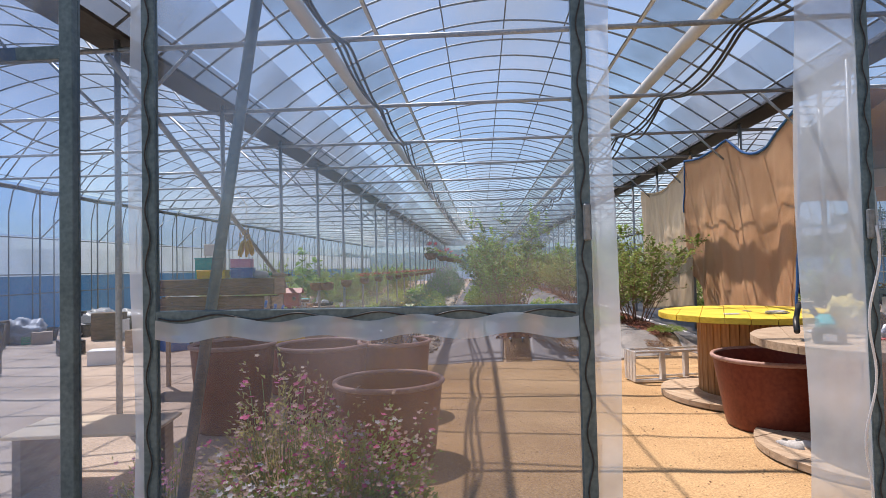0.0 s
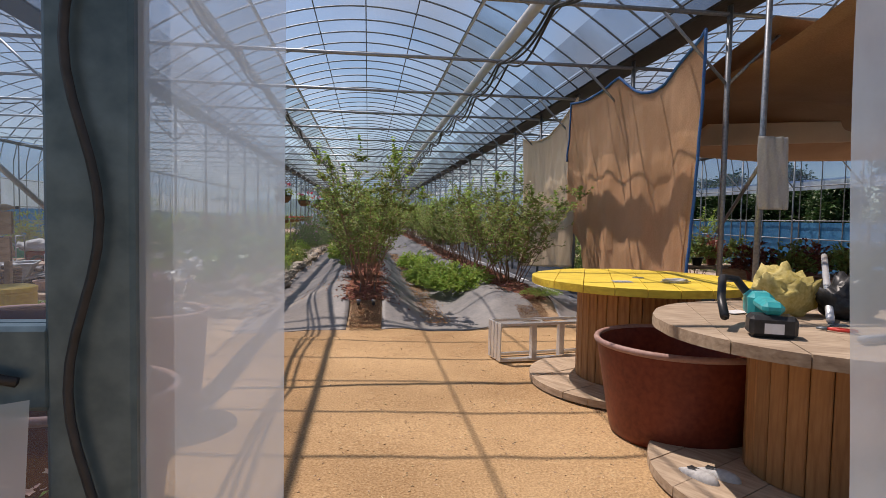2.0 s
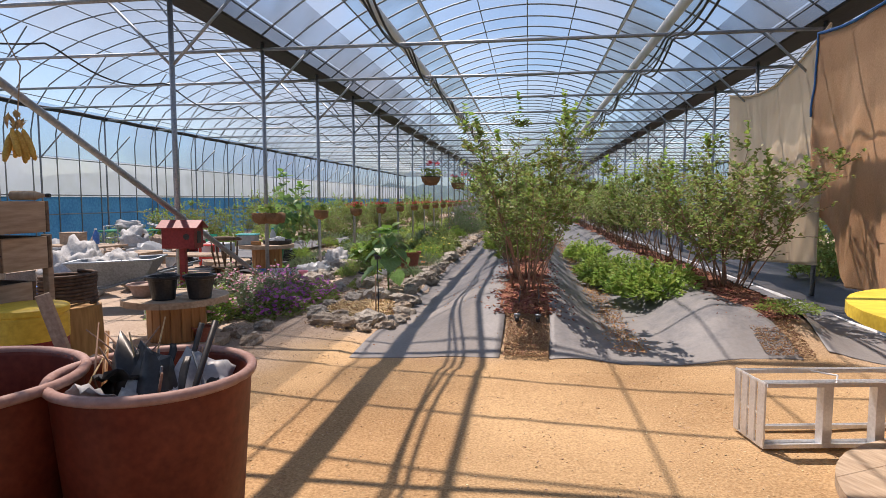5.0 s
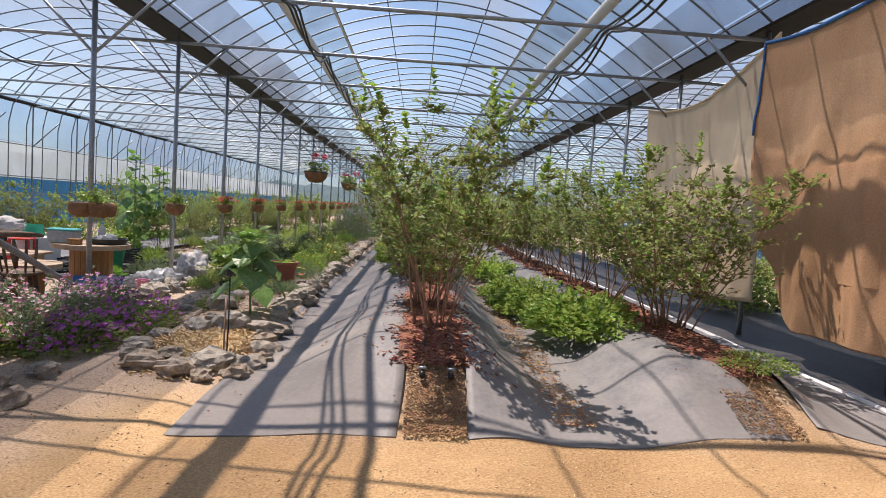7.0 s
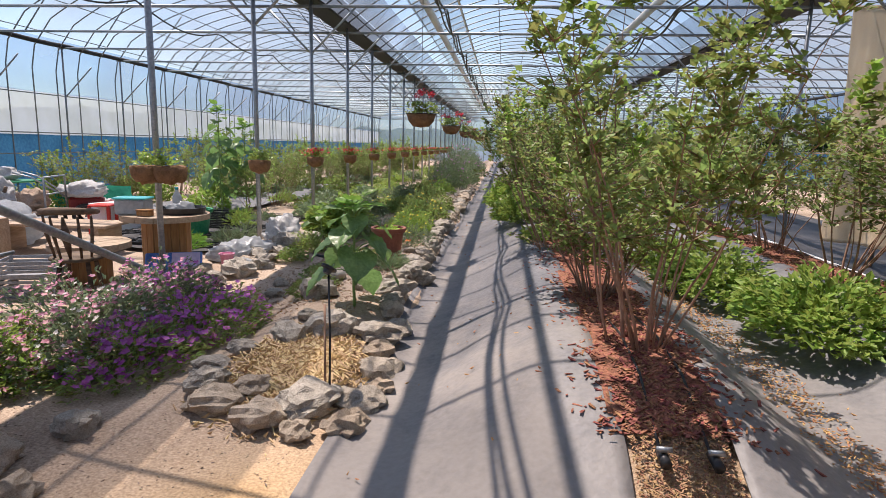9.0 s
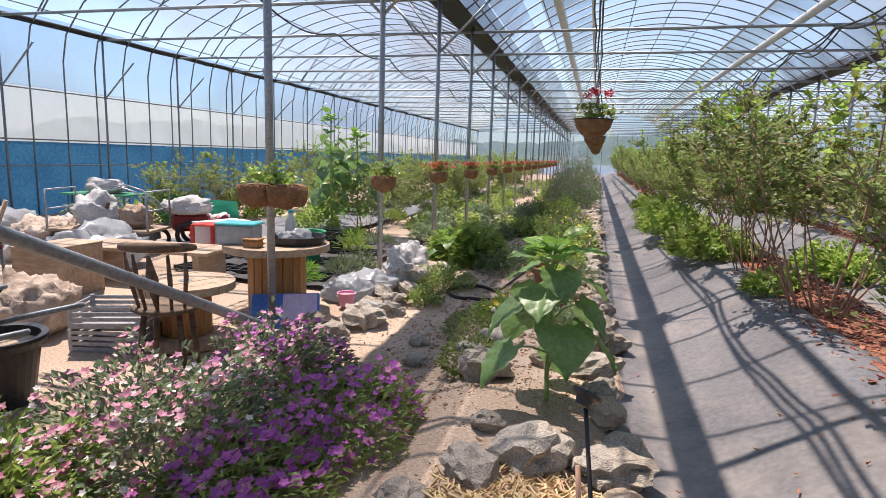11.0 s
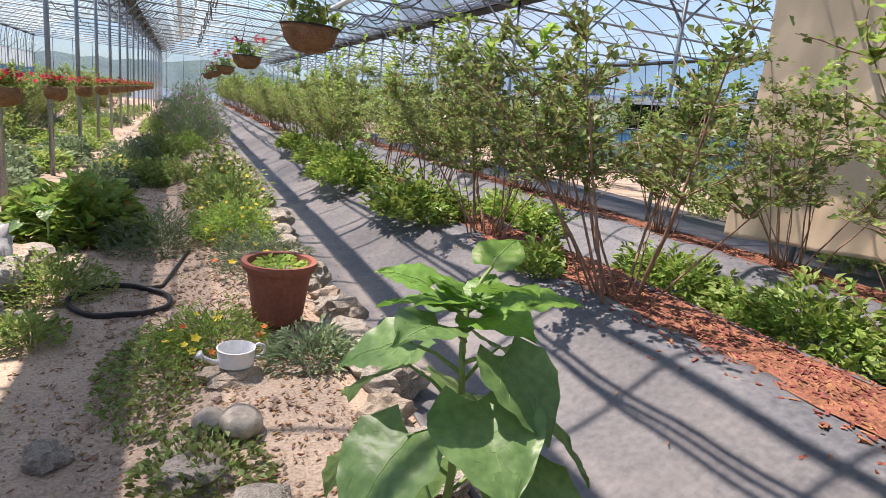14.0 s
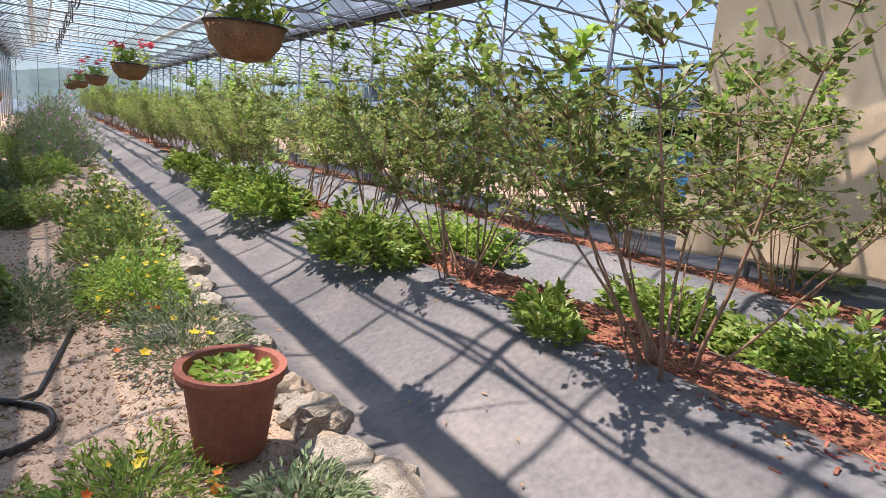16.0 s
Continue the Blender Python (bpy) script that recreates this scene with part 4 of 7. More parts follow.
y = 1.0
while y < 34:
    o = copy_thing((t1, t2)[rngt.randrange(2)], pose(16.6 + rngt.uniform(-0.5, 0.8), y, 0, 0, 0, rngt.uniform(0, 360)))
    s = rngt.uniform(0.30, 0.42)
    o.scale = (s * 1.15, s * 1.15, s)
    y += rngt.uniform(1.3, 2.0)


# ---- stones ----
rocks = []
for i in range(8):
    bm = bmesh.new()
    bmesh.ops.create_icosphere(bm, subdivisions=3, radius=1)
    for v in bm.verts:
        n = v.co.normalized()
        k = 1 + 0.45 * noise.noise(n * 1.5 + Vector((i * 7, 0, 0))) + 0.30 * abs(noise.noise(n * 2.6 + Vector((0, i * 5, 0)))) - 0.16 * abs(noise.noise(n * 6 + Vector((0, 0, i * 3))))
        v.co = n * k
        v.co.z *= 0.68
        for ax in range(3):
            v.co[ax] = round(v.co[ax] * 3.2 + 0.25 * noise.noise(n * 4 + Vector((i, ax, 2)))) / 3.2 * 0.55 + v.co[ax] * 0.45
    me = bpy.data.meshes.new("stone")
    bm.to_mesh(me)
    bm.free()
    me.materials.append(STONE if i % 3 else STONE_WARM)
    rocks.append(me)
rngs = random.Random(8)


def rock(x, y, r, z=None, label="rough grey field stone edging the bed", group="bed edging stones", flat=1.0):
    ob = new("stone", rocks[rngs.randrange(8)])
    zz = ground_z(x, y) if z is None else z
    ob.matrix_basis = pose(x, y, zz + r * 0.32, rngs.uniform(-12, 12), rngs.uniform(-12, 12), rngs.uniform(0, 360)) @ Matrix.Diagonal((r * rngs.uniform(0.9, 1.3), r * rngs.uniform(0.8, 1.05), r * flat * rngs.uniform(0.75, 1.0), 1))
    return tagged(ob, label, "stone", group)


# ring round the front bed
ring = [(-0.50, 10.72, 0.13), (-0.75, 10.62, 0.08), (-0.98, 10.70, 0.13), (-1.28, 10.82, 0.12), (-1.42, 11.02, 0.11), (-1.50, 11.25, 0.10), (-1.42, 11.5, 0.10), (-1.2, 11.75, 0.12), (-0.50, 11.0, 0.13), (-0.44, 11.25, 0.11), (-0.5, 11.5, 0.14), (-0.56, 11.75, 0.12), (-0.6, 12.0, 0.16), (-0.95, 11.95, 0.17), (-1.2, 12.2, 0.09), (-0.52, 12.3, 0.12), (-0.62, 12.55, 0.10), (-1.12, 11.0, 0.09), (-0.78, 10.86, 0.15)]
for x, y, r in ring:
    rock(x, y, r)
y = 12.8
while y < 27:
    rock(-0.70 + rngs.uniform(-0.08, 0.06), y, rngs.uniform(0.06, 0.15))
    if rngs.random() < 0.4:
        rock(-0.98 + rngs.uniform(-0.1, 0.1), y + 0.1, rngs.uniform(0.05, 0.1))
    y += rngs.uniform(0.14, 0.34)
for x, y, r in ((-0.72, 14.38, 0.15), (-0.66, 14.85, 0.13), (-1.5, 13.35, 0.10), (-1.35, 12.95, 0.16), (-1.9, 13.3, 0.09), (-2.02, 13.75, 0.08)):
    rock(x, y, r)
for x, y, r in ((-1.46, 13.66, 0.070), (-1.35, 13.58, 0.082)):
    bm = bmesh.new()
    bmesh.ops.create_icosphere(bm, subdivisions=3, radius=r)
    for v in bm.verts:
        v.co = v.co * (1 + 0.12 * noise.noise(v.co * 12)) * 1.0
        v.co.z *= 0.78
    ob = part("pebble", bm, STONE, None, smooth=True)
    ob.location = (x, y, ground_z(x, y) + r * 0.6)
    tagged(ob, "smooth round grey pebble lying in the bed", "pebble", "pebbles")
for x, y, r in ((-2.85, 13.25, 0.19), (-2.7, 13.6, 0.15), (-2.9, 13.75, 0.16), (-2.6, 14.05, 0.17), (-2.5, 14.4, 0.14), (-2.75, 14.55, 0.12), (-2.62, 14.9, 0.13), (-2.85, 15.1, 0.14), (-2.6, 15.35, 0.13), (-2.72, 15.85, 0.26), (-2.8, 16.25, 0.20), (-2.6, 16.5, 0.15),
                (-2.0, 10.15, 0.12), (-1.85, 10.5, 0.11), (-2.55, 12.95, 0.13), (-2.7, 13.05, 0.13), (-1.7, 9.9, 0.10)):
    rock(x, y, r, None, "rough grey stone along the path", "path stones")
for i in range(60):
    y = rngs.uniform(15, 30)
    rock(rngs.choice((-2.45, -1.15)) + rngs.gauss(0, 0.12), y, rngs.uniform(0.04, 0.09), None, "small stone lying in the planted bed", "small bed stones")


# ---- loose cover: bark, dry leaves, straw, gravel ----
def scatter(name, label, category, n, where, size, material, seed, flat=0.35, thin=1.0):
    rng = random.Random(seed)
    verts, faces = [], []
    for _ in range(n):
        x, y, z = where(rng)
        a, l, wd = rng.uniform(0, math.pi), size * rng.uniform(0.5, 1.5), size * rng.uniform(0.18, 0.45) * thin
        c, s = math.cos(a), math.sin(a)
        up = size * rng.uniform(-flat, flat)
        lift = size * 0.18
        i = len(verts)
        verts += [(x - c * l / 2 - s * wd / 2, y - s * l / 2 + c * wd / 2, z + lift), (x + c * l / 2 - s * wd / 2, y + s * l / 2 + c * wd / 2, z + lift + up), (x + c * l / 2 + s * wd / 2, y + s * l / 2 - c * wd / 2, z + lift * 1.5 + up), (x - c * l / 2 + s * wd / 2, y - s * l / 2 - c * wd / 2, z + lift * 1.2), (x, y, z - 0.004)]
        faces += [(i, i + 3, i + 2, i + 1), (i, i + 1, i + 4), (i + 1, i + 2, i + 4), (i + 2, i + 3, i + 4), (i + 3, i, i + 4)]
    return tagged(from_lists(name, verts, faces, material), label, category, kind="stuff")


def on_bed(x, y):
    return (x, y, max(bed(x, y), ground_z(x, y)) + 0.012)


LITTER_DULL = mat("crumbled_leaf", (0.24, 0.13, 0.065), (0.44, 0.27, 0.15), 0.9, 9, 50, 0.2, vary=0.45)
for xc, y0 in ((1.02, 9.9), (3.30, 9.9)):
    sheet("mulch_strip", lambda x, y: (x, y, bed(x, y) + 0.018 + 0.014 * noise.noise((x * 9, y * 9, 1))), span(xc - 0.27, xc + 0.27, 12), span(y0 + 0.5, 58, 300), MULCH)
    tagged(bpy.data.objects["mulch_strip" if xc < 2 else "mulch_strip.001"], "reddish bark mulch under the bush row", "mulch", kind="stuff")
scatter("bark_chips", "red-brown bark chips under the bushes", "bark chips", 15000, lambda r: on_bed(1.02 + r.gauss(0, 0.16), 10.3 + 14 * r.random() ** 1.3), 0.036, MULCH, 1)
scatter("leaf_litter", "brown crumbled leaves round the drip lines", "leaf litter", 3600, lambda r: on_bed(1.02 + r.uniform(-0.2, 0.2), 9.62 + 1.0 * r.random()), 0.017, LITTER_DULL, 31)
scatter("leaf_litter", "brown crumbled leaves between the mats", "leaf litter", 2200, lambda r: on_bed(3.30 + r.uniform(-0.2, 0.2), 9.8 + 0.9 * r.random()), 0.017, LITTER_DULL, 32)
scatter("bark_chips", "red-brown bark chips under the bushes", "bark chips", 5000, lambda r: on_bed(3.30 + r.gauss(0, 0.15), 10.4 + 12 * r.random() ** 1.3), 0.036, MULCH, 2)
LITTER = mat("dry_leaf", (0.38, 0.19, 0.08), (0.56, 0.33, 0.15), 0.8, 9, 50, 0.2, vary=0.4)
scatter("leaf_litter", "dry orange-brown leaves lying in the furrow", "leaf litter", 4200, lambda r: (lambda x, y: (x, y, bed(x, y) + 0.03))(1.98 + r.gauss(0, 0.09), 9.9 + 14 * r.random() ** 1.2), 0.02, LITTER, 3)
scatter("leaf_litter", "sparse dry leaves blown over the weed mat", "leaf litter", 130, lambda r: (lambda x, y: (x, y, bed(x, y) + 0.032))(r.uniform(-0.5, 0.75), r.uniform(9.8, 24)), 0.022, LITTER, 4)
STRAW = mat("straw", (0.45, 0.31, 0.15), (0.68, 0.52, 0.30), 0.8, 9, 50, 0.2, vary=0.3)
scatter("straw", "pale straw and wood shavings on the small bed", "straw", 5200, lambda r: (lambda x, y: (x, y, ground_z(x, y) + 0.012))(-0.95 + r.gauss(0, 0.17), 11.3 + r.gauss(0, 0.24)), 0.05, STRAW, 5, 0.35, 0.35)
scatter("leaf_litter", "dry leaves and bits of bark on the bed", "leaf litter", 2600, lambda r: (lambda x, y: (x, y, ground_z(x, y) + 0.004))(r.uniform(-2.7, -0.65), r.uniform(12.4, 23)), 0.020, LITTER, 14, 0.15, 0.7)
scatter("leaf_litter", "reddish bits of bark and dead leaf on the bed", "leaf litter", 4000, lambda r: (lambda x, y: (x, y, ground_z(x, y) + 0.004))(-1.2 + r.gauss(0, 0.5), r.uniform(12.6, 22)), 0.024, LITTER_DULL, 15, 0.15, 0.8)
GRAVEL = mat("sand_grit", (0.26, 0.17, 0.09), (0.62, 0.47, 0.30), 0.95, 9, 60, 0.3, vary=0.4)
scatter("grit", "loose grit and small clods on the sandy floor", "grit", 7000, lambda r: (lambda x, y: (x, y, ground_z(x, y)))(r.uniform(-2.0, 4.6), 3.2 + 6.3 * r.random()), 0.014, GRAVEL, 6)
scatter("grit", "loose clods and crumbs on the bare soil path", "grit", 9000, lambda r: (lambda x, y: (x, y, ground_z(x, y)))(r.uniform(-2.9, -0.7), r.uniform(9.4, 24)), 0.013, mat("soil_crumb", (0.27, 0.20, 0.14), (0.5, 0.40, 0.30), 0.95, 9, 50, 0.4, vary=0.4), 7)


# lumps of dug soil on the long bed
def clods(n, where, seed):
    rng = random.Random(seed)
    verts, faces = [], []
    for _ in range(n):
        x, y = where(rng)
        r = 0.006 + 0.018 * rng.random() ** 3
        i = len(verts)
        z = ground_z(x, y) + r * 0.25
        for d in ((1, 0, 0), (0, 1, 0), (-1, 0, 0), (0, -1, 0), (0.2, 0.1, 0.8), (0, 0, -0.8), (0.6, 0.6, 0.4), (-0.6, 0.5, 0.45), (-0.5, -0.6, 0.4), (0.6, -0.5, 0.35)):
            k = r * rng.uniform(0.7, 1.25)
            verts.append((x + d[0] * k, y + d[1] * k, z + d[2] * k))
        faces += [(i + a, i + b, i + c) for a, b, c in ((0, 6, 4), (6, 1, 4), (1, 7, 4), (7, 2, 4), (2, 8, 4), (8, 3, 4), (3, 9, 4), (9, 0, 4), (0, 1, 6), (1, 2, 7), (2, 3, 8), (3, 0, 9), (0, 5, 1), (1, 5, 2), (2, 5, 3), (3, 5, 0))]
    return tagged(from_lists("clods", verts, faces, CLOD), "crumbly lumps of dug grey-brown soil on the bed", "soil clods", kind="stuff")


CLOD = mat("dug_soil", (0.28, 0.205, 0.15), (0.56, 0.44, 0.33), 0.95, 6, 50, 0.8, vary=0.35)
clods(1300, lambda r: (-1.6 + r.gauss(0, 0.3), r.uniform(12.8, 18)), 51)
clods(900, lambda r: (r.uniform(-2.9, -0.8), r.uniform(12.2, 24)), 52)

# ---- planted clumps ----
PETAL_PURPLE = mat("purple_petal", (0.44, 0.08, 0.42), (0.66, 0.22, 0.62), 0.55, 9, 50, 0.05, vary=0.3, through_light=0.35)
PETAL_PINK = mat("pink_petal", (0.55, 0.16, 0.30), (0.75, 0.42, 0.50), 0.55, 9, 50, 0.05, vary=0.3, through_light=0.35)
PETAL_WHITE = mat("white_petal", (0.66, 0.62, 0.60), (0.82, 0.80, 0.78), 0.55, 9, 50, 0.05, vary=0.1, through_light=0.35)
PETAL_RED = mat("red_petal", (0.62, 0.03, 0.06), (0.80, 0.08, 0.14), 0.5, 9, 50, 0.05, vary=0.2, through_light=0.35)
PETAL_ORANGE = mat("orange_petal", (0.72, 0.14, 0.03), (0.85, 0.30, 0.05), 0.5, 9, 50, 0.05, vary=0.2, through_light=0.35)
PETAL_YELLOW = mat("yellow_petal", (0.80, 0.58, 0.03), (0.88, 0.72, 0.08), 0.5, 9, 50, 0.05, vary=0.1, through_light=0.35)


def clump(name, label, category, x, y, rx, ry, h, n, leaf, material, flowers=(), z=None, group="", rng=None, aspect=0.4, stalks=40, rough=0.35):
    rng = rng or random.Random(int(x * 100) * 31 + int(y * 100))
    zz = (ground_z(x, y) if z is None else z)
    t = thing(name, label, category, pose(x, y, zz), group)

    def spot(k):
        a, q = rng.uniform(0, 2 * math.pi), math.sqrt(rng.random())
        bump = 0.70 + 0.55 * noise.noise((math.cos(a) * 2 + x, math.sin(a) * 2 + y, q * 2)) + rough * noise.noise((math.cos(a) * q * 5 + x, math.sin(a) * q * 5 + y, 7))
        top = h * (1 - q ** 2.6 * 0.75) * bump
        return Vector((rx * q * math.cos(a) * (0.8 + 0.4 * bump), ry * q * math.sin(a) * (0.8 + 0.4 * bump), top * (1 - k * rng.random() ** 1.6)))
    spots = []
    for _ in range(n):
        p = spot(0.9)
        spots.append((p, Vector((p.x, p.y, 0.5 * h)).normalized()))
    v, f = leaf_cloud(spots, leaf, rng, 0.35, aspect)
    tagged(from_lists("foliage", v, f, material, t), kind="stuff")
    bm = bmesh.new()
    for _ in range(stalks):
        p = spot(0.3)
        sweep(bm, [(p.x * 0.35, p.y * 0.35, -0.02), (p.x * 0.8, p.y * 0.8, p.z * 0.6), p], [0.004, 0.003, 0.002], 3)
    tagged(part("stalk", bm, STEM_GREEN, t), kind="stuff")
    for petal, cnt, sz in flowers:
        verts, faces = [], []
        for _ in range(cnt):
            p = spot(0.12) + Vector((0, 0, 0.02))
            d = Vector((rng.uniform(-0.5, 0.5), rng.uniform(-0.8, 0.2), 1)).normalized()
            s1 = d.orthogonal().normalized()
            s2 = d.cross(s1)
            r = sz * rng.uniform(0.7, 1.2)
            i = len(verts)
            verts.append(p - d * r * 0.15)
            for k in range(10):
                a = 2 * math.pi * k / 10
                rr = r * (1.0 if k % 2 else 0.62)
                verts.append(p + (s1 * math.cos(a) + s2 * math.sin(a)) * rr + d * r * (0.12 if k % 2 else 0.0))
            faces += [(i, i + 1 + k, i + 1 + (k + 1) % 10) for k in range(10)]
        tagged(from_lists("blossom", verts, faces, petal, t), kind="stuff")
    return t


# flower border along the path
clump("daisy_clump", "bushy clump of purple daisies beside the path", "flowers", -2.02, 12.15, 0.42, 0.55, 0.36, 2600, 0.05, LEAF, ((PETAL_PURPLE, 260, 0.031), (PETAL_PINK, 50, 0.024)), aspect=0.2)
clump("daisy_clump", "bushy clump of purple daisies beside the path", "flowers", -2.12, 11.35, 0.36, 0.5, 0.36, 2200, 0.05, LEAF, ((PETAL_PURPLE, 240, 0.031), (PETAL_PINK, 60, 0.024)), aspect=0.2)
clump("flower_clump", "tall green clump with fading pink and white flowers", "flowers", -2.62, 11.6, 0.55, 0.75, 0.62, 4200, 0.05, LEAF_GREY, ((PETAL_PINK, 420, 0.024), (PETAL_WHITE, 160, 0.018)), aspect=0.25)
clump("flower_clump", "tall green clump with fading pink and white flowers", "flowers", -2.85, 10.85, 0.45, 0.5, 0.55, 3200, 0.05, LEAF_MINT, ((PETAL_PINK, 260, 0.024), (PETAL_WHITE, 220, 0.018)), aspect=0.25)
clump("flower_clump", "grey-green clump with pink and purple flowers", "flowers", -2.65, 12.6, 0.45, 0.5, 0.48, 2600, 0.05, LEAF_GREY, ((PETAL_PINK, 260, 0.024), (PETAL_PURPLE, 220, 0.026)), aspect=0.25)
LEAF_DRY = mat("yellowing_leaf", (0.28, 0.24, 0.08), (0.50, 0.42, 0.16), 0.6, 8, 40, 0.1, vary=0.5, through_light=0.4)
PETAL_MAGENTA = mat("magenta_petal", (0.55, 0.04, 0.22), (0.75, 0.14, 0.36), 0.55, 9, 50, 0.05, vary=0.3, through_light=0.35)
PETAL_DRY = mat("faded_petal", (0.42, 0.27, 0.22), (0.64, 0.46, 0.38), 0.7, 9, 50, 0.05, vary=0.4, through_light=0.35)
clump("flower_clump", "clump of pink flowers and dry stalks by the door", "flowers", -0.36, 3.98, 0.46, 0.40, 0.60, 2600, 0.038, LEAF_MINT, ((PETAL_DRY, 420, 0.017), (PETAL_PINK, 120, 0.017), (PETAL_MAGENTA, 110, 0.022), (PETAL_WHITE, 60, 0.02)), aspect=0.26, rough=0.9, stalks=90)
clump("flower_clump", "taller clump of magenta flowers and yellowing leaves by the door", "flowers", -0.86, 4.15, 0.42, 0.40, 0.82, 2400, 0.038, LEAF_DRY, ((PETAL_MAGENTA, 110, 0.024), (PETAL_DRY, 320, 0.017)), aspect=0.26, rough=0.9, stalks=90)
clump("flower_clump", "low clump of pale dry flowers by the door", "flowers", -0.72, 3.55, 0.44, 0.34, 0.42, 1300, 0.036, LEAF_MINT, ((PETAL_DRY, 300, 0.017), (PETAL_WHITE, 130, 0.02)), aspect=0.26, rough=0.9, stalks=60)
clump("flower_clump", "sparse clump of dry stalks by the door jamb", "flowers", -1.45, 3.85, 0.30, 0.30, 0.46, 600, 0.036, LEAF_DRY, ((PETAL_PINK, 160, 0.016),), aspect=0.26, rough=0.9, stalks=60)
# the long bed
rngp = random.Random(21)
clump("leafy_clump", "round bright green nasturtium with a few orange flowers", "plant", -2.42, 17.4, 0.48, 0.5, 0.58, 1300, 0.115, LEAF_MINT, ((PETAL_ORANGE, 18, 0.035),), aspect=0.5)
clump("leafy_clump", "small dark green cushion plant among the stones", "plant", -2.35, 15.75, 0.33, 0.3, 0.34, 1600, 0.04, LEAF, aspect=0.3)
clump("leafy_clump", "small dark green cushion plant among the stones", "plant", -2.3, 14.9, 0.16, 0.16, 0.2, 500, 0.04, LEAF, aspect=0.3)
clump("leafy_clump", "fine grey-green lavender clump in the bed", "plant", -1.75, 17.0, 0.45, 0.5, 0.42, 2600, 0.05, LEAF_GREY, aspect=0.15)
clump("leafy_clump", "low creeping weeds in the bed", "plant", -1.62, 14.35, 0.3, 0.55, 0.14, 1500, 0.035, LEAF, aspect=0.35)
clump("leafy_clump", "low creeping weeds in the bed", "plant", -1.48, 13.3, 0.22, 0.4, 0.12, 900, 0.035, LEAF, aspect=0.35)
clump("poppy_clump", "feathery green clump with yellow and orange poppies", "flowers", -1.42, 14.55, 0.26, 0.36, 0.20, 1500, 0.045, LEAF_MINT, ((PETAL_YELLOW, 8, 0.028), (PETAL_ORANGE, 6, 0.026)), aspect=0.13, rough=0.8)
clump("poppy_clump", "feathery green clump with yellow and orange poppies", "flowers", -1.0, 15.9, 0.34, 0.5, 0.30, 1700, 0.045, LEAF_GREY, ((PETAL_YELLOW, 8, 0.028), (PETAL_ORANGE, 6, 0.025)), aspect=0.13, rough=0.7)
clump("poppy_clump", "feathery yellow-green flowering clump in the bed", "flowers", -1.15, 16.9, 0.32, 0.5, 0.42, 2600, 0.05, LEAF_MINT, ((PETAL_YELLOW, 30, 0.02),), aspect=0.2)
clump("leafy_clump", "silvery cushion plant by the bed edge", "plant", -0.95, 14.2, 0.22, 0.2, 0.18, 900, 0.05, LEAF_GREY, aspect=0.15)
for i in range(26):
    y = 18.2 + i * 0.62 + rngp.uniform(-0.2, 0.2)
    x = rngp.choice((-2.35, -1.9, -1.5, -1.15)) + rngp.uniform(-0.15, 0.15)
    fl = rngp.choice(((), (), ((PETAL_ORANGE, 60, 0.03),), ((PETAL_YELLOW, 30, 0.025),)))
    h = rngp.uniform(0.25, 0.7)
    m = rngp.choice((LEAF, LEAF_MINT, LEAF_GREY, LEAF))
    clump("leafy_clump", "green perennial clump in the long bed", "plant", x, y, rngp.uniform(0.25, 0.45), rngp.uniform(0.3, 0.5), h, 1100, 0.06, m, fl, group="bed perennials", aspect=rngp.uniform(0.2, 0.45))
for i in range(9):
    clump("lavender", "tall grey-violet lavender at the bed's far end", "plant", -1.7 + rngp.uniform(-0.5, 0.7), 26 + i * 1.5, 0.55, 0.8, 1.45, 1900, 0.10, LEAF_GREY, ((PETAL_PURPLE, 60, 0.03),), group="lavender row", aspect=0.12)
# low herbs over the weed mats
for x, y, rx, ry, h in ((2.62, 12.35, 0.55, 0.75, 0.40), (2.45, 13.9, 0.5, 0.7, 0.38), (2.4, 15.2, 0.45, 0.5, 0.35), (0.55, 16.85, 0.42, 0.55, 0.42), (0.48, 19.3, 0.45, 0.7, 0.45), (0.55, 21, 0.45, 0.7, 0.4), (0.62, 14.72, 0.13, 0.15, 0.15), (0.82, 15.0, 0.15, 0.15, 0.17), (0.55, 23.5, 0.4, 0.6, 0.4), (2.45, 18, 0.5, 0.8, 0.35)):
    clump("herb_clump", "spreading bright green leafy herb over the weed mat", "plant", x, y, rx, ry, h, int(2600 * rx * ry / 0.35), 0.085, LEAF_MINT, z=bed(x, y) + 0.01, group="herbs on the mats", aspect=0.30, rough=0.75)
clump("herb_clump", "small flat green weed on the bark", "plant", 3.55, 10.6, 0.28, 0.3, 0.10, 700, 0.04, LEAF_MINT, z=bed(3.5, 10.6), aspect=0.2)


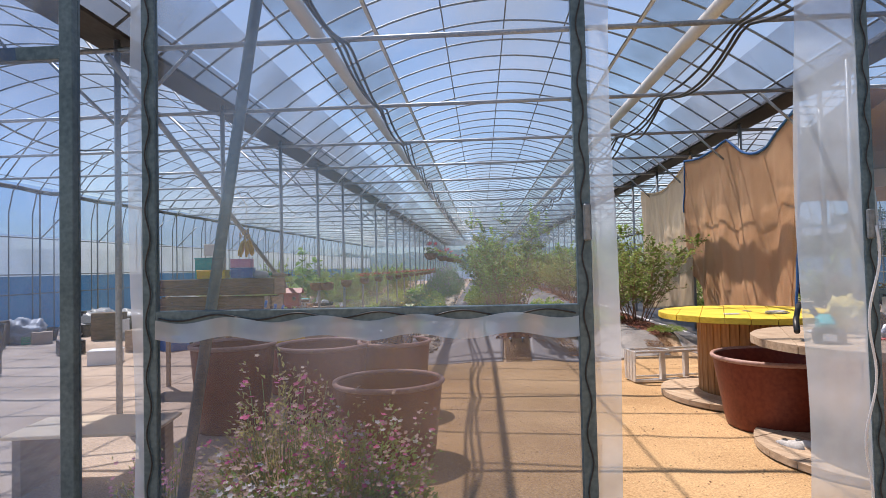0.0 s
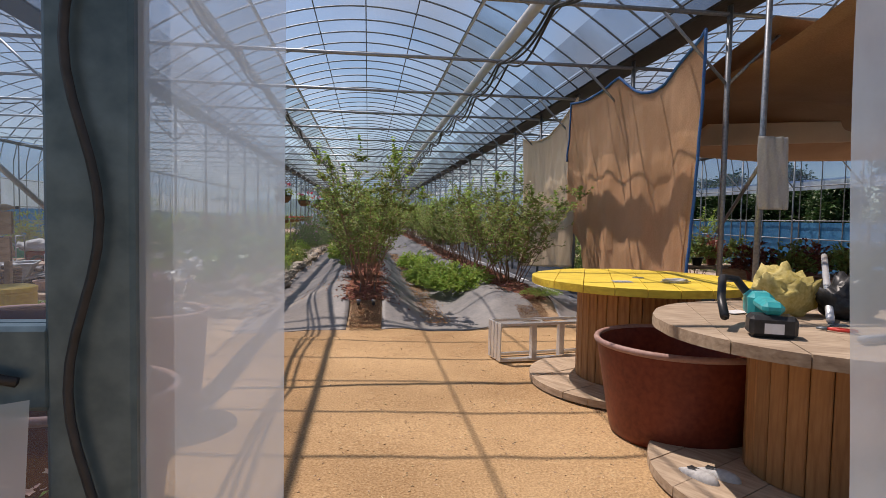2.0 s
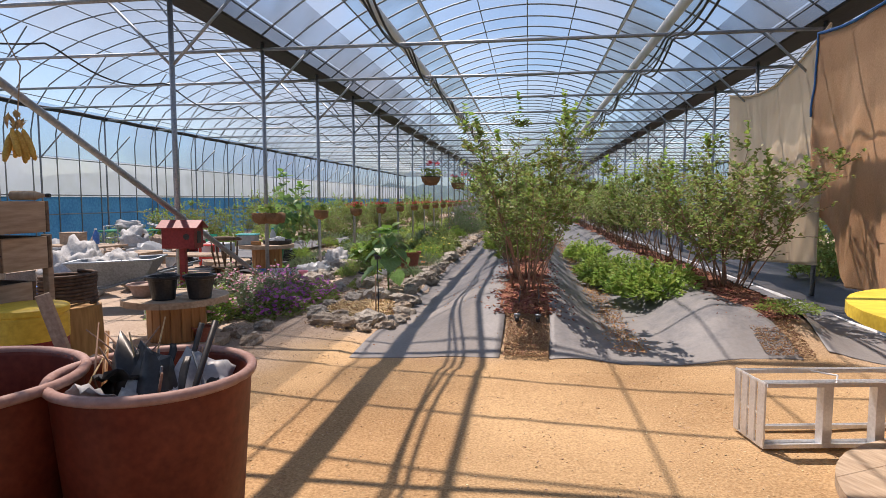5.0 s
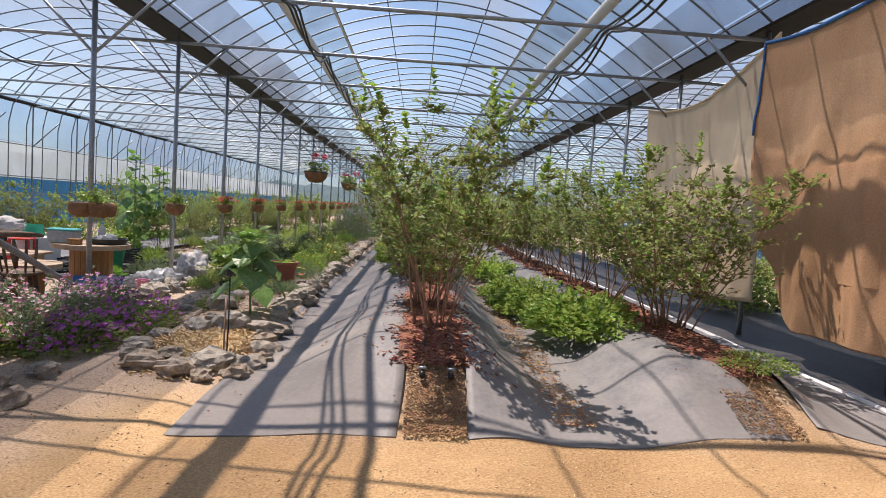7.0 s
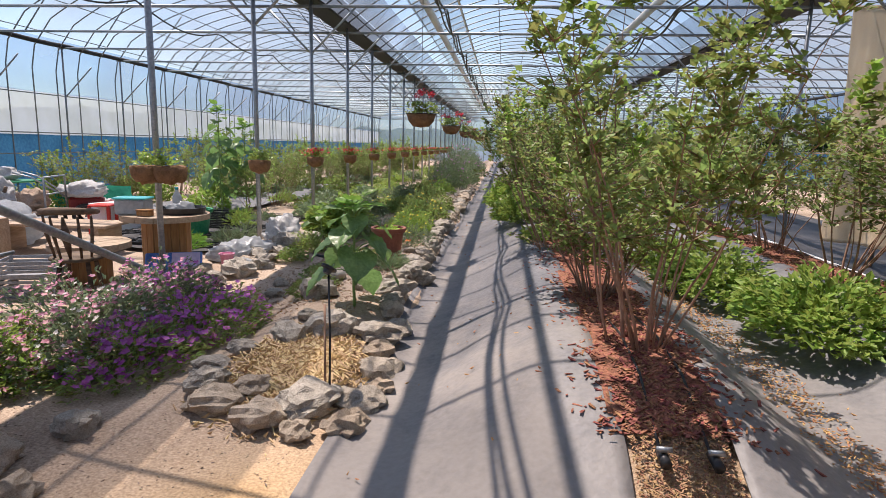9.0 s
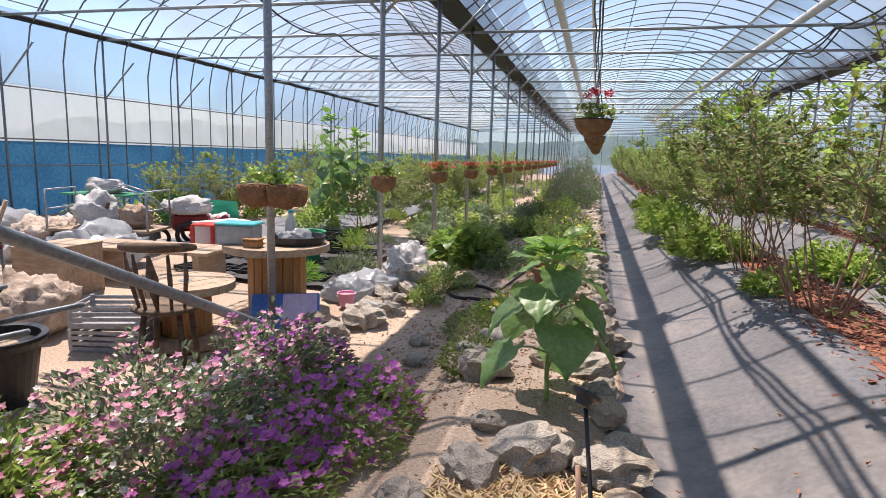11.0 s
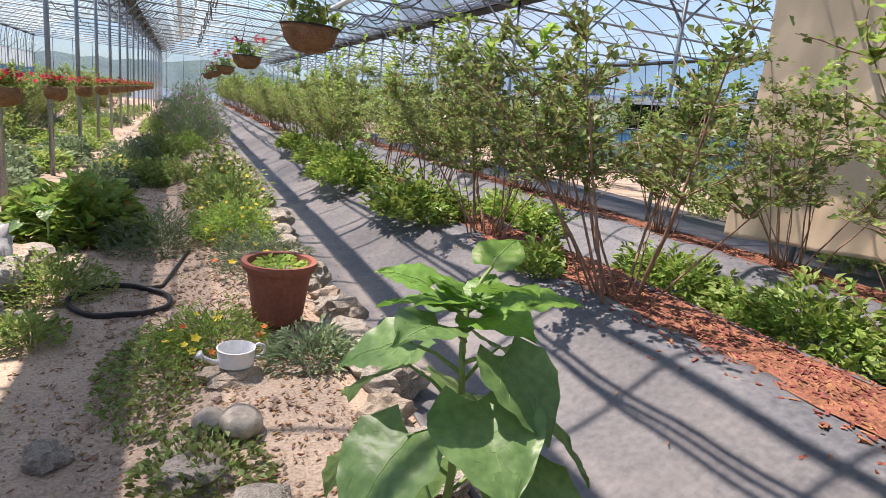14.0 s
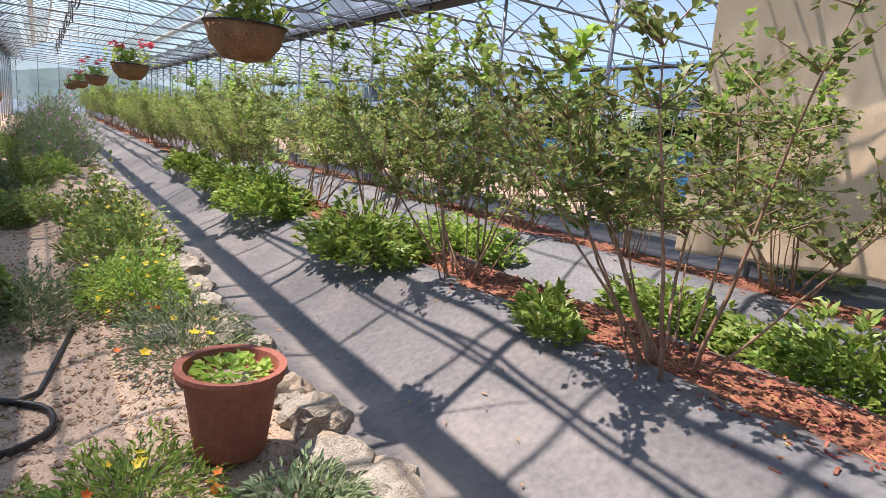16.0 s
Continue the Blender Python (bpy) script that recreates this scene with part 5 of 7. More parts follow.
# ---- the sunflower ----
def big_leaf(m, s, material, parent):
    """A heart-shaped, arched and veined leaf."""
    n, k = 14, 6
    verts, faces = [], []
    for i in range(n):
        t = i / (n - 1)
        w = 0.56 * s * (math.sin(math.pi * min(1, t * 0.93 + 0.10)) ** 0.75) * (1.18 - 0.55 * t)
        if i == n - 1:
            w = 0.004
        for j in range(-k, k + 1):
            u = j / k
            back = -0.16 * s * abs(u) ** 1.5 * (1 - t) ** 2
            verts.append((u * w, t * s + back, -0.42 * s * t * t + 0.10 * s * abs(u) * (1 - 0.4 * t) + 0.022 * s * math.sin(9 * t * math.pi - abs(u) * 5) * (0.3 + abs(u)) + 0.05 * s * noise.noise((u * 2, t * 3, s * 90))))
    c = 2 * k + 1
    for i in range(n - 1):
        for j in range(2 * k):
            faces.append((i * c + j, i * c + j + 1, (i + 1) * c + j + 1, (i + 1) * c + j))
    ob = from_lists("leaf", verts, faces, material, parent, smooth=True)
    ob.matrix_basis = m
    bm = bmesh.new()
    sweep(bm, [Vector(verts[i * c + k]) + Vector((0, 0, 0.001)) for i in range(n)], [0.0017 * (1 - 0.06 * i) for i in range(n)], 4)
    for i in range(1, n - 4, 2):
        for sg in (-1, 1):
            sweep(bm, [Vector(verts[(i + min(2, j // 2)) * c + k + sg * j]) - Vector((0, 0, 0.0002)) for j in range(0, k)], [0.0008 * (1 - 0.12 * j) for j in range(0, k)], 3)
    tagged(part("vein", bm, STEM_GREEN, ob, "pale green leaf ribs"), kind="stuff")
    return ob


def sunflower(x, y, z, h, seed, leaves, size):
    rng = random.Random(seed)
    t = thing("sunflower", "young sunflower with large drooping heart-shaped leaves", "plant", pose(x, y, z))
    pts = [(0.02 * noise.noise((k * 0.6, seed, 0)), 0.02 * noise.noise((seed, k * 0.6, 0)), h * k / 8 - 0.02) for k in range(9)]
    tube("stalk", pts, [0.014 - 0.0008 * k for k in range(9)], STEM_GREEN, t, 8)
    for i in range(leaves):
        q = 0.24 + 0.76 * (i / (leaves - 1)) ** 0.66
        a = i * 137.5 + rng.uniform(-15, 15)
        p = Vector((0, 0, h * q * 0.985))
        d = Vector((-math.sin(radians(a)), math.cos(radians(a)), 0))
        ln = 0.19 * (1 - q) + 0.10
        e = p + d * ln + Vector((0, 0, 0.05 + 0.02 * q))
        tube("leaf_stalk", [p, p + d * ln * 0.5 + Vector((0, 0, 0.045)), e], [0.006, 0.005, 0.004], STEM_GREEN, t, 5)
        s = size * (1.0 if q < 0.6 else 1.0 - 1.35 * (q - 0.6)) * rng.uniform(0.85, 1.1)
        big_leaf(Matrix.Translation(e - d * 0.01) @ pose(0, 0, 0, 0, 0, a) @ pose(0, 0, 0, (-48 + 40 * q if q < 0.84 else 4 + 50 * (q - 0.84) / 0.16) + rng.uniform(-12, 12), rng.uniform(-14, 14), 0), s, LEAF_SUN if q < 0.9 else LEAF_NEW, t)
    for i in range(9):
        a = i * 137.5 + 60
        d = Vector((-math.sin(radians(a)), math.cos(radians(a)), 0))
        e = Vector((0, 0, h * (0.95 + 0.006 * i))) + d * 0.035
        big_leaf(Matrix.Translation(e) @ pose(0, 0, 0, 0, 0, a) @ pose(0, 0, 0, 12 + 5 * i + rng.uniform(-8, 8), rng.uniform(-14, 14), 0), size * (0.62 - 0.045 * i), LEAF_NEW, t)
    return t


LEAF_SUN = mat("sunflower_leaf", (0.13, 0.24, 0.075), (0.24, 0.38, 0.13), 0.42, 5, 40, 0.25, vary=0.2, through_light=0.42, spec=0.6)
sunflower(-0.94, 12.6, 0.10, 0.90, 4, 19, 0.28)
sunflower(-2.55, 16.9, 0.05, 0.3, 9, 8, 0.14)
for x, y, h, sd in ((-5.3, 19.2, 2.1, 5), (-5.0, 19.7, 1.8, 6), (-5.6, 19.9, 1.5, 7)):
    sunflower(x, y, 0.02, h, sd, 18, 0.30)


# ---- pots, can, hose, baskets ----
def pot(name, label, x, y, z, r, h, material, plant=None, group=""):
    t = thing(name, label, "flower pot", pose(x, y, z), group)
    rb = r * 0.7
    bm = lathe(bmesh.new(), [(0, 0), (rb, 0), (rb + 0.004, 0.01), (r * 0.93, h * 0.84), (r * 1.04, h * 0.86), (r * 1.10, h * 0.95), (r * 1.09, h), (r * 0.93, h * 0.99), (r * 0.88, h * 0.86), (0, h * 0.84)], 28)
    part("pot_body", bm, material, t, smooth=False)
    bm = lathe(bmesh.new(), [(0, h * 0.852), (r * 0.86, h * 0.85), (r * 0.86, h * 0.80), (0, h * 0.80)], 20)
    part("soil", bm, SOIL, t, "dry soil")
    return t


pot("flower_pot", "terracotta pot with a small yellow-green plant in it", -1.06, 14.72, 0.16, 0.19, 0.35, TERRACOTTA)
clump("pot_plant", "small yellow-green plant growing in the terracotta pot", "plant", -1.06, 14.72, 0.12, 0.12, 0.07, 150, 0.042, LEAF_SHOOT, z=0.46, stalks=10)
pot("flower_pot", "black plastic nursery pot on the reel", -2.37, 9.50, 0.492, 0.14, 0.225, BLACK)
pot("flower_pot", "black plastic nursery pot on the reel", -2.07, 9.62, 0.492, 0.14, 0.225, BLACK)
pot("flower_pot", "wide clay bowl on the reel", -2.68, 9.68, 0.492, 0.155, 0.12, mat("pale_clay", (0.38, 0.25, 0.20), (0.52, 0.38, 0.32), 0.8, 6, 40, 0.2))
pot("flower_pot", "small terracotta pot on the reel's foot", -2.08, 9.66, 0.068, 0.09, 0.14, TERRACOTTA)


def watering_can():
    t = thing("watering_can", "small white watering can standing on a stone", "watering can", pose(-1.33, 14.12, 0.17, 0, 0, 14) @ Matrix.Scale(0.86, 4))
    bm = lathe(bmesh.new(), [(0, 0), (0.086, 0), (0.094, 0.008), (0.098, 0.092), (0.102, 0.098), (0.094, 0.10), (0.088, 0.02), (0, 0.016)], 28)
    part("can_body", bm, WHITE, t, smooth=False)
    tube("spout", [(-0.09, 0, 0.025), (-0.13, 0, 0.04), (-0.18, 0, 0.075)], [0.016, 0.012, 0.010], WHITE, t, 8)
    tube("rose", [(-0.178, 0, 0.074), (-0.196, 0, 0.088)], [0.012, 0.027], WHITE, t, 12)
    tube("handle", [(0.095, 0, 0.088), (0.125, 0, 0.10), (0.155, 0, 0.085), (0.158, 0, 0.05), (0.135, 0, 0.025), (0.095, 0, 0.02)], 0.008, WHITE, t, 6)


watering_can()
rock(-1.33, 14.12, 0.15, 0.05, "flat stone under the watering can", flat=0.8)
rock(-0.58, 13.98, 0.15)
for x, y, r in ((-0.66, 14.18, 0.05), (-0.72, 14.12, 0.04), (-0.64, 14.08, 0.045), (-0.76, 14.2, 0.035), (-0.70, 14.24, 0.04)):
    rock(x, y, r, None, "small pinkish broken stone by the bed edge", "pink rubble")
hs = thing("garden_hose", "coil of black garden hose lying on the soil", "hose")
pts = []
for k in range(60):
    a = k / 60 * 2 * math.pi * 2.2
    r = 0.29 + 0.012 * math.sin(k * 0.7)
    pts.append((-1.93 + r * math.cos(a), 15.5 + 0.9 * r * math.sin(a), ground_z(-1.93 + r * math.cos(a), 15.5 + 0.9 * r * math.sin(a)) + 0.022 + 0.012 * (k > 27)))
pts += [(-1.75 + 0.06 * k, 15.6 + 0.25 * k, ground_z(-1.75 + 0.06 * k, 15.6 + 0.25 * k) + 0.02) for k in range(1, 5)]
tube("hose_coil", pts, 0.013, BLACK, hs, 8)


def basket(x, y, z, r, seed, top=TIE):
    t = thing("hanging_basket", "coir-lined hanging basket with red geraniums", "hanging basket", pose(x, y, z), "hanging baskets")
    bm = lathe(bmesh.new(), [(0, -0.17), (r * 0.55, -0.155), (r * 0.85, -0.09), (r, 0), (r * 0.93, 0.004), (r * 0.75, -0.05), (0, -0.06)], 24, 0.06, seed)
    part("liner", bm, COIR, t, "shaggy brown coir liner", True)
    tube("rim_wire", [(r * 1.02 * math.cos(a), r * 1.02 * math.sin(a), 0.0) for a in span(0, 2 * math.pi, 24)[:-1]], 0.005, WIRE, t, 5, "", True)
    for k in range(3):
        a = 2.1 * k + seed
        tube("chain", [(r * math.cos(a), r * math.sin(a), 0), (0, 0, 0.55)], 0.003, WIRE, t, 4)
    tube("hanger", [(0, 0, 0.55), (0, 0, top - z - 0.03)], 0.004, WIRE, t, 4)
    rng = random.Random(seed)
    sp = [(Vector((rng.gauss(0, r * 0.5), rng.gauss(0, r * 0.5), rng.uniform(-0.01, 0.13))), Vector((rng.gauss(0, 1), rng.gauss(0, 1), 0.8)).normalized()) for _ in range(170)]
    v, f = leaf_cloud(sp, 0.05, rng, 0.3, 0.5)
    tagged(from_lists("foliage", v, f, LEAF_MINT, t), kind="stuff")
    for k in range(4):
        c = Vector((rng.gauss(0, r * 0.45), rng.gauss(0, r * 0.45), rng.uniform(0.16, 0.30)))
        sp = [(c + Vector((rng.gauss(0, 0.02), rng.gauss(0, 0.02), rng.gauss(0, 0.016))), Vector((rng.gauss(0, 1), rng.gauss(0, 1), rng.gauss(0, 1))).normalized()) for _ in range(36)]
        v, f = leaf_cloud(sp, 0.026, rng, 0.1, 0.6)
        tagged(from_lists("blossom", v, f, PETAL_RED, t), kind="stuff")
    return t


for i, y in enumerate((15.54, 19.95, 24.6, 29.5, 34.4)):
    basket(-0.81, y, 1.86, 0.19, i + 1)


def post_planter(y, double, seed, red):
    t = thing("post_planter", "brown coir planter wired to a post", "planter", pose(POST_L, y, 1.10), "post planters")
    rng = random.Random(seed)
    for dx in ((0.0, 0.24) if double else (0.10,)):
        bm = bmesh.new()
        n = 9
        rows = []
        for i in range(n):
            u = -1 + 2 * i / (n - 1)
            r = 0.13 * (1 - 0.22 * u ** 4)
            rough = [1 + 0.16 * noise.noise((u * 3 + dx * 9, a * 2, seed)) + 0.10 * noise.noise((u * 9, a * 6, seed + dx)) for a in span(math.pi, 2 * math.pi, 8)]
            rows.append([bm.verts.new((dx + u * 0.122, -0.15 + r * k * math.cos(a), 0.11 + 0.03 * noise.noise((u * 4, seed, dx)) + 1.55 * r * k * max(-0.85, math.sin(a)))) for a, k in zip(span(math.pi, 2 * math.pi, 8), rough)])
        for A, B in zip(rows, rows[1:]):
            for k in range(8):
                bm.faces.new((A[k], B[k], B[k + 1], A[k + 1]))
            bm.faces.new((A[0], A[8], B[8], B[0]))
        bm.faces.new(rows[0])
        bm.faces.new(rows[-1][::-1])
        part("coir_trough", bm, COIR, t, smooth=True)
    for z in (0.0, 0.08):
        tube("tie_wire", [(0.05 * math.cos(a), -0.05 + 0.09 * math.sin(a), z) for a in span(0, 2 * math.pi, 14)[:-1]], 0.004, WIRE, t, 4, "", True)
    cx = 0.12 if double else 0.10
    sp = [(Vector((cx + rng.gauss(0, 0.10), -0.15 + rng.gauss(0, 0.05), 0.11 + abs(rng.gauss(0, 0.06)))), Vector((rng.gauss(0, 1), rng.gauss(0, 1), 1)).normalized()) for _ in range(150)]
    v, f = leaf_cloud(sp, 0.05, rng, 0.3, 0.45)
    tagged(from_lists("foliage", v, f, LEAF_MINT, t), kind="stuff")
    if red:
        sp = [(Vector((cx + rng.gauss(0, 0.10), -0.15 + rng.gauss(0, 0.05), 0.20 + rng.gauss(0, 0.03))), Vector((rng.gauss(0, 1), rng.gauss(0, 1), 1)).normalized()) for _ in range(120)]
        v, f = leaf_cloud(sp, 0.035, rng, 0.1, 0.6)
        tagged(from_lists("blossom", v, f, PETAL_RED, t), kind="stuff")


for i, y in enumerate(POST_YS[4:18]):
    post_planter(y - 0.02, i == 0, i + 3, i > 1)

# solar lamp on a stake, stick, drip lines
sl = thing("garden_lamp", "small black solar lamp on a thin stake in the bed", "garden lamp", pose(-0.74, 11.2, 0.05))
tube("stake", [(0.08, -0.28, -0.1), (0.05, -0.15, 0.3), (0.0, 0, 0.68)], 0.007, BLACK, sl, 6)
part("lamp_head", lathe(bmesh.new(), [(0, -0.03), (0.022, -0.03), (0.028, -0.006), (0.048, 0.0), (0.05, 0.012), (0, 0.014)], 16), BLACK, sl).matrix_basis = pose(0, 0, 0.70, -30, 24, 0)
tube("bamboo_stick", [(-0.70, 10.98, 0.0), (-0.75, 11.15, 0.55)], 0.008, STEM, None, 6)
tagged(bpy.data.objects["bamboo_stick"], "thin brown stick pushed into the bed", "stick")
for x in (0.93, 1.13):
    d = thing("drip_line", "black drip irrigation line with an end valve", "irrigation pipe")
    tube("drip_pipe", [(x + 0.02 * math.sin(k), 10.2 + 0.5 * k, bed(x, 10.2 + 0.5 * k) + (0.030 if k < 3 else 0.012)) for k in range(60)], 0.007, BLACK, d, 6)
    z = bed(x, 10.2) + 0.02
    tube("end_valve", [(x, 10.2, z + 0.02), (x, 10.10, z + 0.01)], 0.022, BLACK, d, 10)
    tube("valve_tap", [(x - 0.03, 10.15, z + 0.05), (x + 0.03, 10.15, z + 0.05)], 0.012, STEEL, d, 8, "grey tap")


# ---- workplace by the left posts ----
def birdhouse():
    t = thing("birdhouse", "small red wooden birdhouse on a red post", "birdhouse", pose(-3.0, 10.86, 0, 0, 0, 8))
    part("post_leg", box(bmesh.new(), -0.035, 0.035, -0.035, 0.035, -0.02, 0.86, 0.005), RED, t)
    part("house_body", box(bmesh.new(), -0.19, 0.19, -0.13, 0.13, 0.86, 1.10, 0.005), RED, t)
    bm = bmesh.new()
    vs = [bm.verts.new(p) for p in ((-0.19, -0.125, 1.1), (-0.19, 0.125, 1.1), (-0.19, 0, 1.17), (0.19, -0.125, 1.1), (0.19, 0.125, 1.1), (0.19, 0, 1.17))]
    for q in ((0, 2, 1), (3, 4, 5), (0, 1, 4, 3), (0, 3, 5, 2), (1, 2, 5, 4)):
        bm.faces.new([vs[i] for i in q])
    part("gable", bm, RED, t)
    for sg in (-1, 1):
        part("roof_board", box(bmesh.new(), -0.24, 0.24, 0, 0.19, -0.008, 0.008, 0.003, pose(0, 0, 1.185, 0, 0, 0) @ Matrix.Rotation(radians(0 if sg > 0 else 180), 4, "Z") @ pose(0, 0, 0, -28, 0, 0)), RED, t)
    part("entrance", lathe(bmesh.new(), [(0, 0), (0.036, 0), (0.036, 0.006), (0, 0.006)], 16), BLACK, t).matrix_basis = pose(0.10, -0.131, 1.0, 90)
    part("entrance", box(bmesh.new(), -0.003, 0.003, -0.05, 0.05, -0.08, 0.06), BLACK, t).matrix_basis = pose(0.192, 0, 1.0)


birdhouse()


def planter_shelf():
    t = thing("planter_shelf", "stack of dark old wooden planter boxes on a rack", "shelf", pose(-3.02, 7.75, 0, 0, 0, -4))
    for z0, z1, x1, dy in ((1.22, 1.42, 0.95, 0.0), (0.98, 1.19, 0.90, 0.05), (0.72, 0.90, 0.86, -0.04)):
        for k in range(2):
            h = (z1 - z0) / 2
            part("front_board", box(bmesh.new(), -0.8, x1, -0.2 + dy, -0.175 + dy, z0 + k * h + 0.003, z0 + (k + 1) * h - 0.003, 0.004), WOOD_DARK, t)
        part("back_board", box(bmesh.new(), -0.8, x1, 0.15 + dy, 0.175 + dy, z0, z1, 0.004), WOOD_DARK, t)
        part("end_board", box(bmesh.new(), x1 - 0.028, x1 - 0.002, -0.174 + dy, 0.149 + dy, z0, z1, 0.004), WOOD_GREY, t)
        part("bottom_board", box(bmesh.new(), -0.8, x1 - 0.03, -0.174 + dy, 0.149 + dy, z0, z0 + 0.02), WOOD_DARK, t)
        part("soil", box(bmesh.new(), -0.8, x1 - 0.03, -0.174 + dy, 0.149 + dy, z0 + 0.022, z1 - 0.03), SOIL, t)
    for x in (-0.75, 0.1, 0.84):
        for y in (-0.23, 0.2):
            part("leg", box(bmesh.new(), x, x + 0.05, y - 0.0, y + 0.045, 0, 1.2, 0.004), WOOD_GREY, t)


planter_shelf()
PINK = mat("pink_plastic", (0.62, 0.22, 0.36), (0.75, 0.36, 0.48), 0.4, 5, 40, 0.05)
TEAL = mat("teal_plastic", (0.03, 0.32, 0.35), (0.06, 0.45, 0.47), 0.4, 5, 40, 0.05)
GREEN = mat("green_plastic", (0.02, 0.20, 0.09), (0.05, 0.32, 0.15), 0.4, 5, 40, 0.05)
BLUE = mat("blue_plastic", (0.04, 0.12, 0.42), (0.10, 0.25, 0.58), 0.35, 5, 40, 0.05)
CLEAR = mat("translucent_plastic", (0.46, 0.49, 0.52), (0.64, 0.66, 0.68), 0.3, 3, 30, 0.15, through_light=0.5)
SACK = mat("white_woven_sack", (0.42, 0.42, 0.42), (0.66, 0.66, 0.65), 0.7, 5, 40, 0.5, through_light=0.2)


def carton(x, y, z, sx, sy, sz, material, label, rz=0, name="carton"):
    t = thing(name, label, "box", pose(x, y, z, 0, 0, rz))
    part("box_body", box(bmesh.new(), -sx / 2, sx / 2, -sy / 2, sy / 2, 0, sz - 0.004, 0.006), material, t)
    part("lid", box(bmesh.new(), -sx / 2 - 0.004, sx / 2 + 0.004, -sy / 2 - 0.004, sy / 2 + 0.004, sz - 0.003, sz + 0.012, 0.004), material, t)
    return t


def bottle(x, y, z, h, r, material, cap, label, lying=None):
    m = pose(x, y, z) if lying is None else pose(x, y, z + r, 90, 0, lying)
    t = thing("bottle", label, "bottle", m)
    part("bottle_body", lathe(bmesh.new(), [(0, 0), (r * 0.9, 0), (r, h * 0.05), (r, h * 0.6), (r * 0.4, h * 0.82), (r * 0.36, h * 0.9), (0, h * 0.9)], 16), material, t, smooth=True)
    part("cap", lathe(bmesh.new(), [(0, h * 0.9), (r * 0.42, h * 0.9), (r * 0.42, h), (0, h)], 12), cap, t)


for x, y, sx, sy, sz, m, lab in ((-2.95, 7.7, 0.35, 0.2, 0.10, YELLOW, "flat yellow box on the planter shelf"), (-2.6, 7.8, 0.28, 0.16, 0.12, BLUE, "blue box on the planter shelf"), (-2.62, 7.82, 0.26, 0.15, 0.10, PINK, "pink box on the planter shelf"), (-3.1, 7.85, 0.25, 0.2, 0.26, TEAL, "teal box on the planter shelf")):
    carton(x, y, 1.425 + (0.135 if m == PINK else 0.0), sx, sy, sz, m, lab, 7)
carton(-3.02, 7.84, 1.72, 0.2, 0.16, 0.14, WHITE, "white carton on the planter shelf", 20)
bottle(-2.38, 7.66, 1.425, 0.28, 0.045, CLEAR, GREEN, "clear bottle with a green cap lying on the shelf", 62)
bottle(-2.2, 7.72, 1.425, 0.24, 0.03, WOOD_GREY, BLACK, "grey tin tube lying on the shelf", 100)


def cobs():
    t = thing("corn_bundle", "bundle of dried yellow corn cobs hung from a post", "corn", pose(-2.82, 8.45, 1.95))
    tube("string", [(0, 0, 0.06), (-0.02, 0.08, 0.5), (-0.38, 0.15, 1.05)], 0.005, WOOD_GREY, t, 5)
    cm = mat("dry_corn", (0.42, 0.22, 0.04), (0.66, 0.40, 0.10), 0.6, 30, 90, 0.6, vary=0.2)
    rng = random.Random(4)
    for k in range(8):
        a = k * 0.8
        bm = lathe(bmesh.new(), [(0, 0.02), (0.014, 0), (0.024, -0.05), (0.024, -0.14), (0.014, -0.20), (0, -0.21)], 10)
        ob = part("cob", bm, cm, t, smooth=True)
        ob.matrix_basis = pose(0.05 * math.cos(a), 0.05 * math.sin(a), 0.0 - 0.02 * (k % 3), 14 * math.sin(a), 16 * math.cos(a) * -1, rng.uniform(0, 90))
    sp = [(Vector((rng.gauss(0, 0.03), rng.gauss(0, 0.03), rng.uniform(0, 0.1))), Vector((rng.gauss(0, 0.5), rng.gauss(0, 0.5), 1)).normalized()) for _ in range(30)]
    v, f = leaf_cloud(sp, 0.08, rng, 0.2, 0.2)
    tagged(from_lists("husk", v, f, STRAW, t), kind="stuff")


cobs()
dr = thing("drum_stove", "small steel drum with a yellow top and red body", "drum", pose(-1.93, 7.52, 0.0))
part("drum_body", lathe(bmesh.new(), [(0, 0.01), (0.19, 0.01), (0.2, 0.03), (0.2, 0.28), (0.205, 0.29), (0.2, 0.30), (0.2, 0.60), (0, 0.60)], 32), RED, dr, smooth=False)
part("drum_top", lathe(bmesh.new(), [(0, 0.602), (0.205, 0.602), (0.205, 0.74), (0.20, 0.75), (0.21, 0.76), (0.21, 0.79), (0.195, 0.80), (0, 0.80)], 32), YELLOW, dr, "orange-yellow painted lid")
for i, (x, y, a, b, m) in enumerate(((-1.95, 6.85, -22, 10, ALU), (-2.1, 7.0, -16, 18, ALU), (-2.25, 7.1, -8, 12, WOOD_GREY))):
    h = thing("broom", "broom leaning against the planter shelf", "broom", pose(x, y, 0, a * -0.6, b, 0))
    tube("broom_handle", [(0, 0, 0.1), (0, 0, 1.12)], 0.014, m, h, 8)
    tube("handle_end", [(0, 0, 1.121), (0, 0, 1.2)], 0.016, BLUE, h, 8, "blue end grip")
    part("brush", box(bmesh.new(), -0.13, 0.13, -0.02, 0.02, 0.0, 0.1, 0.008), STRAW, h)
rngw = random.Random(12)
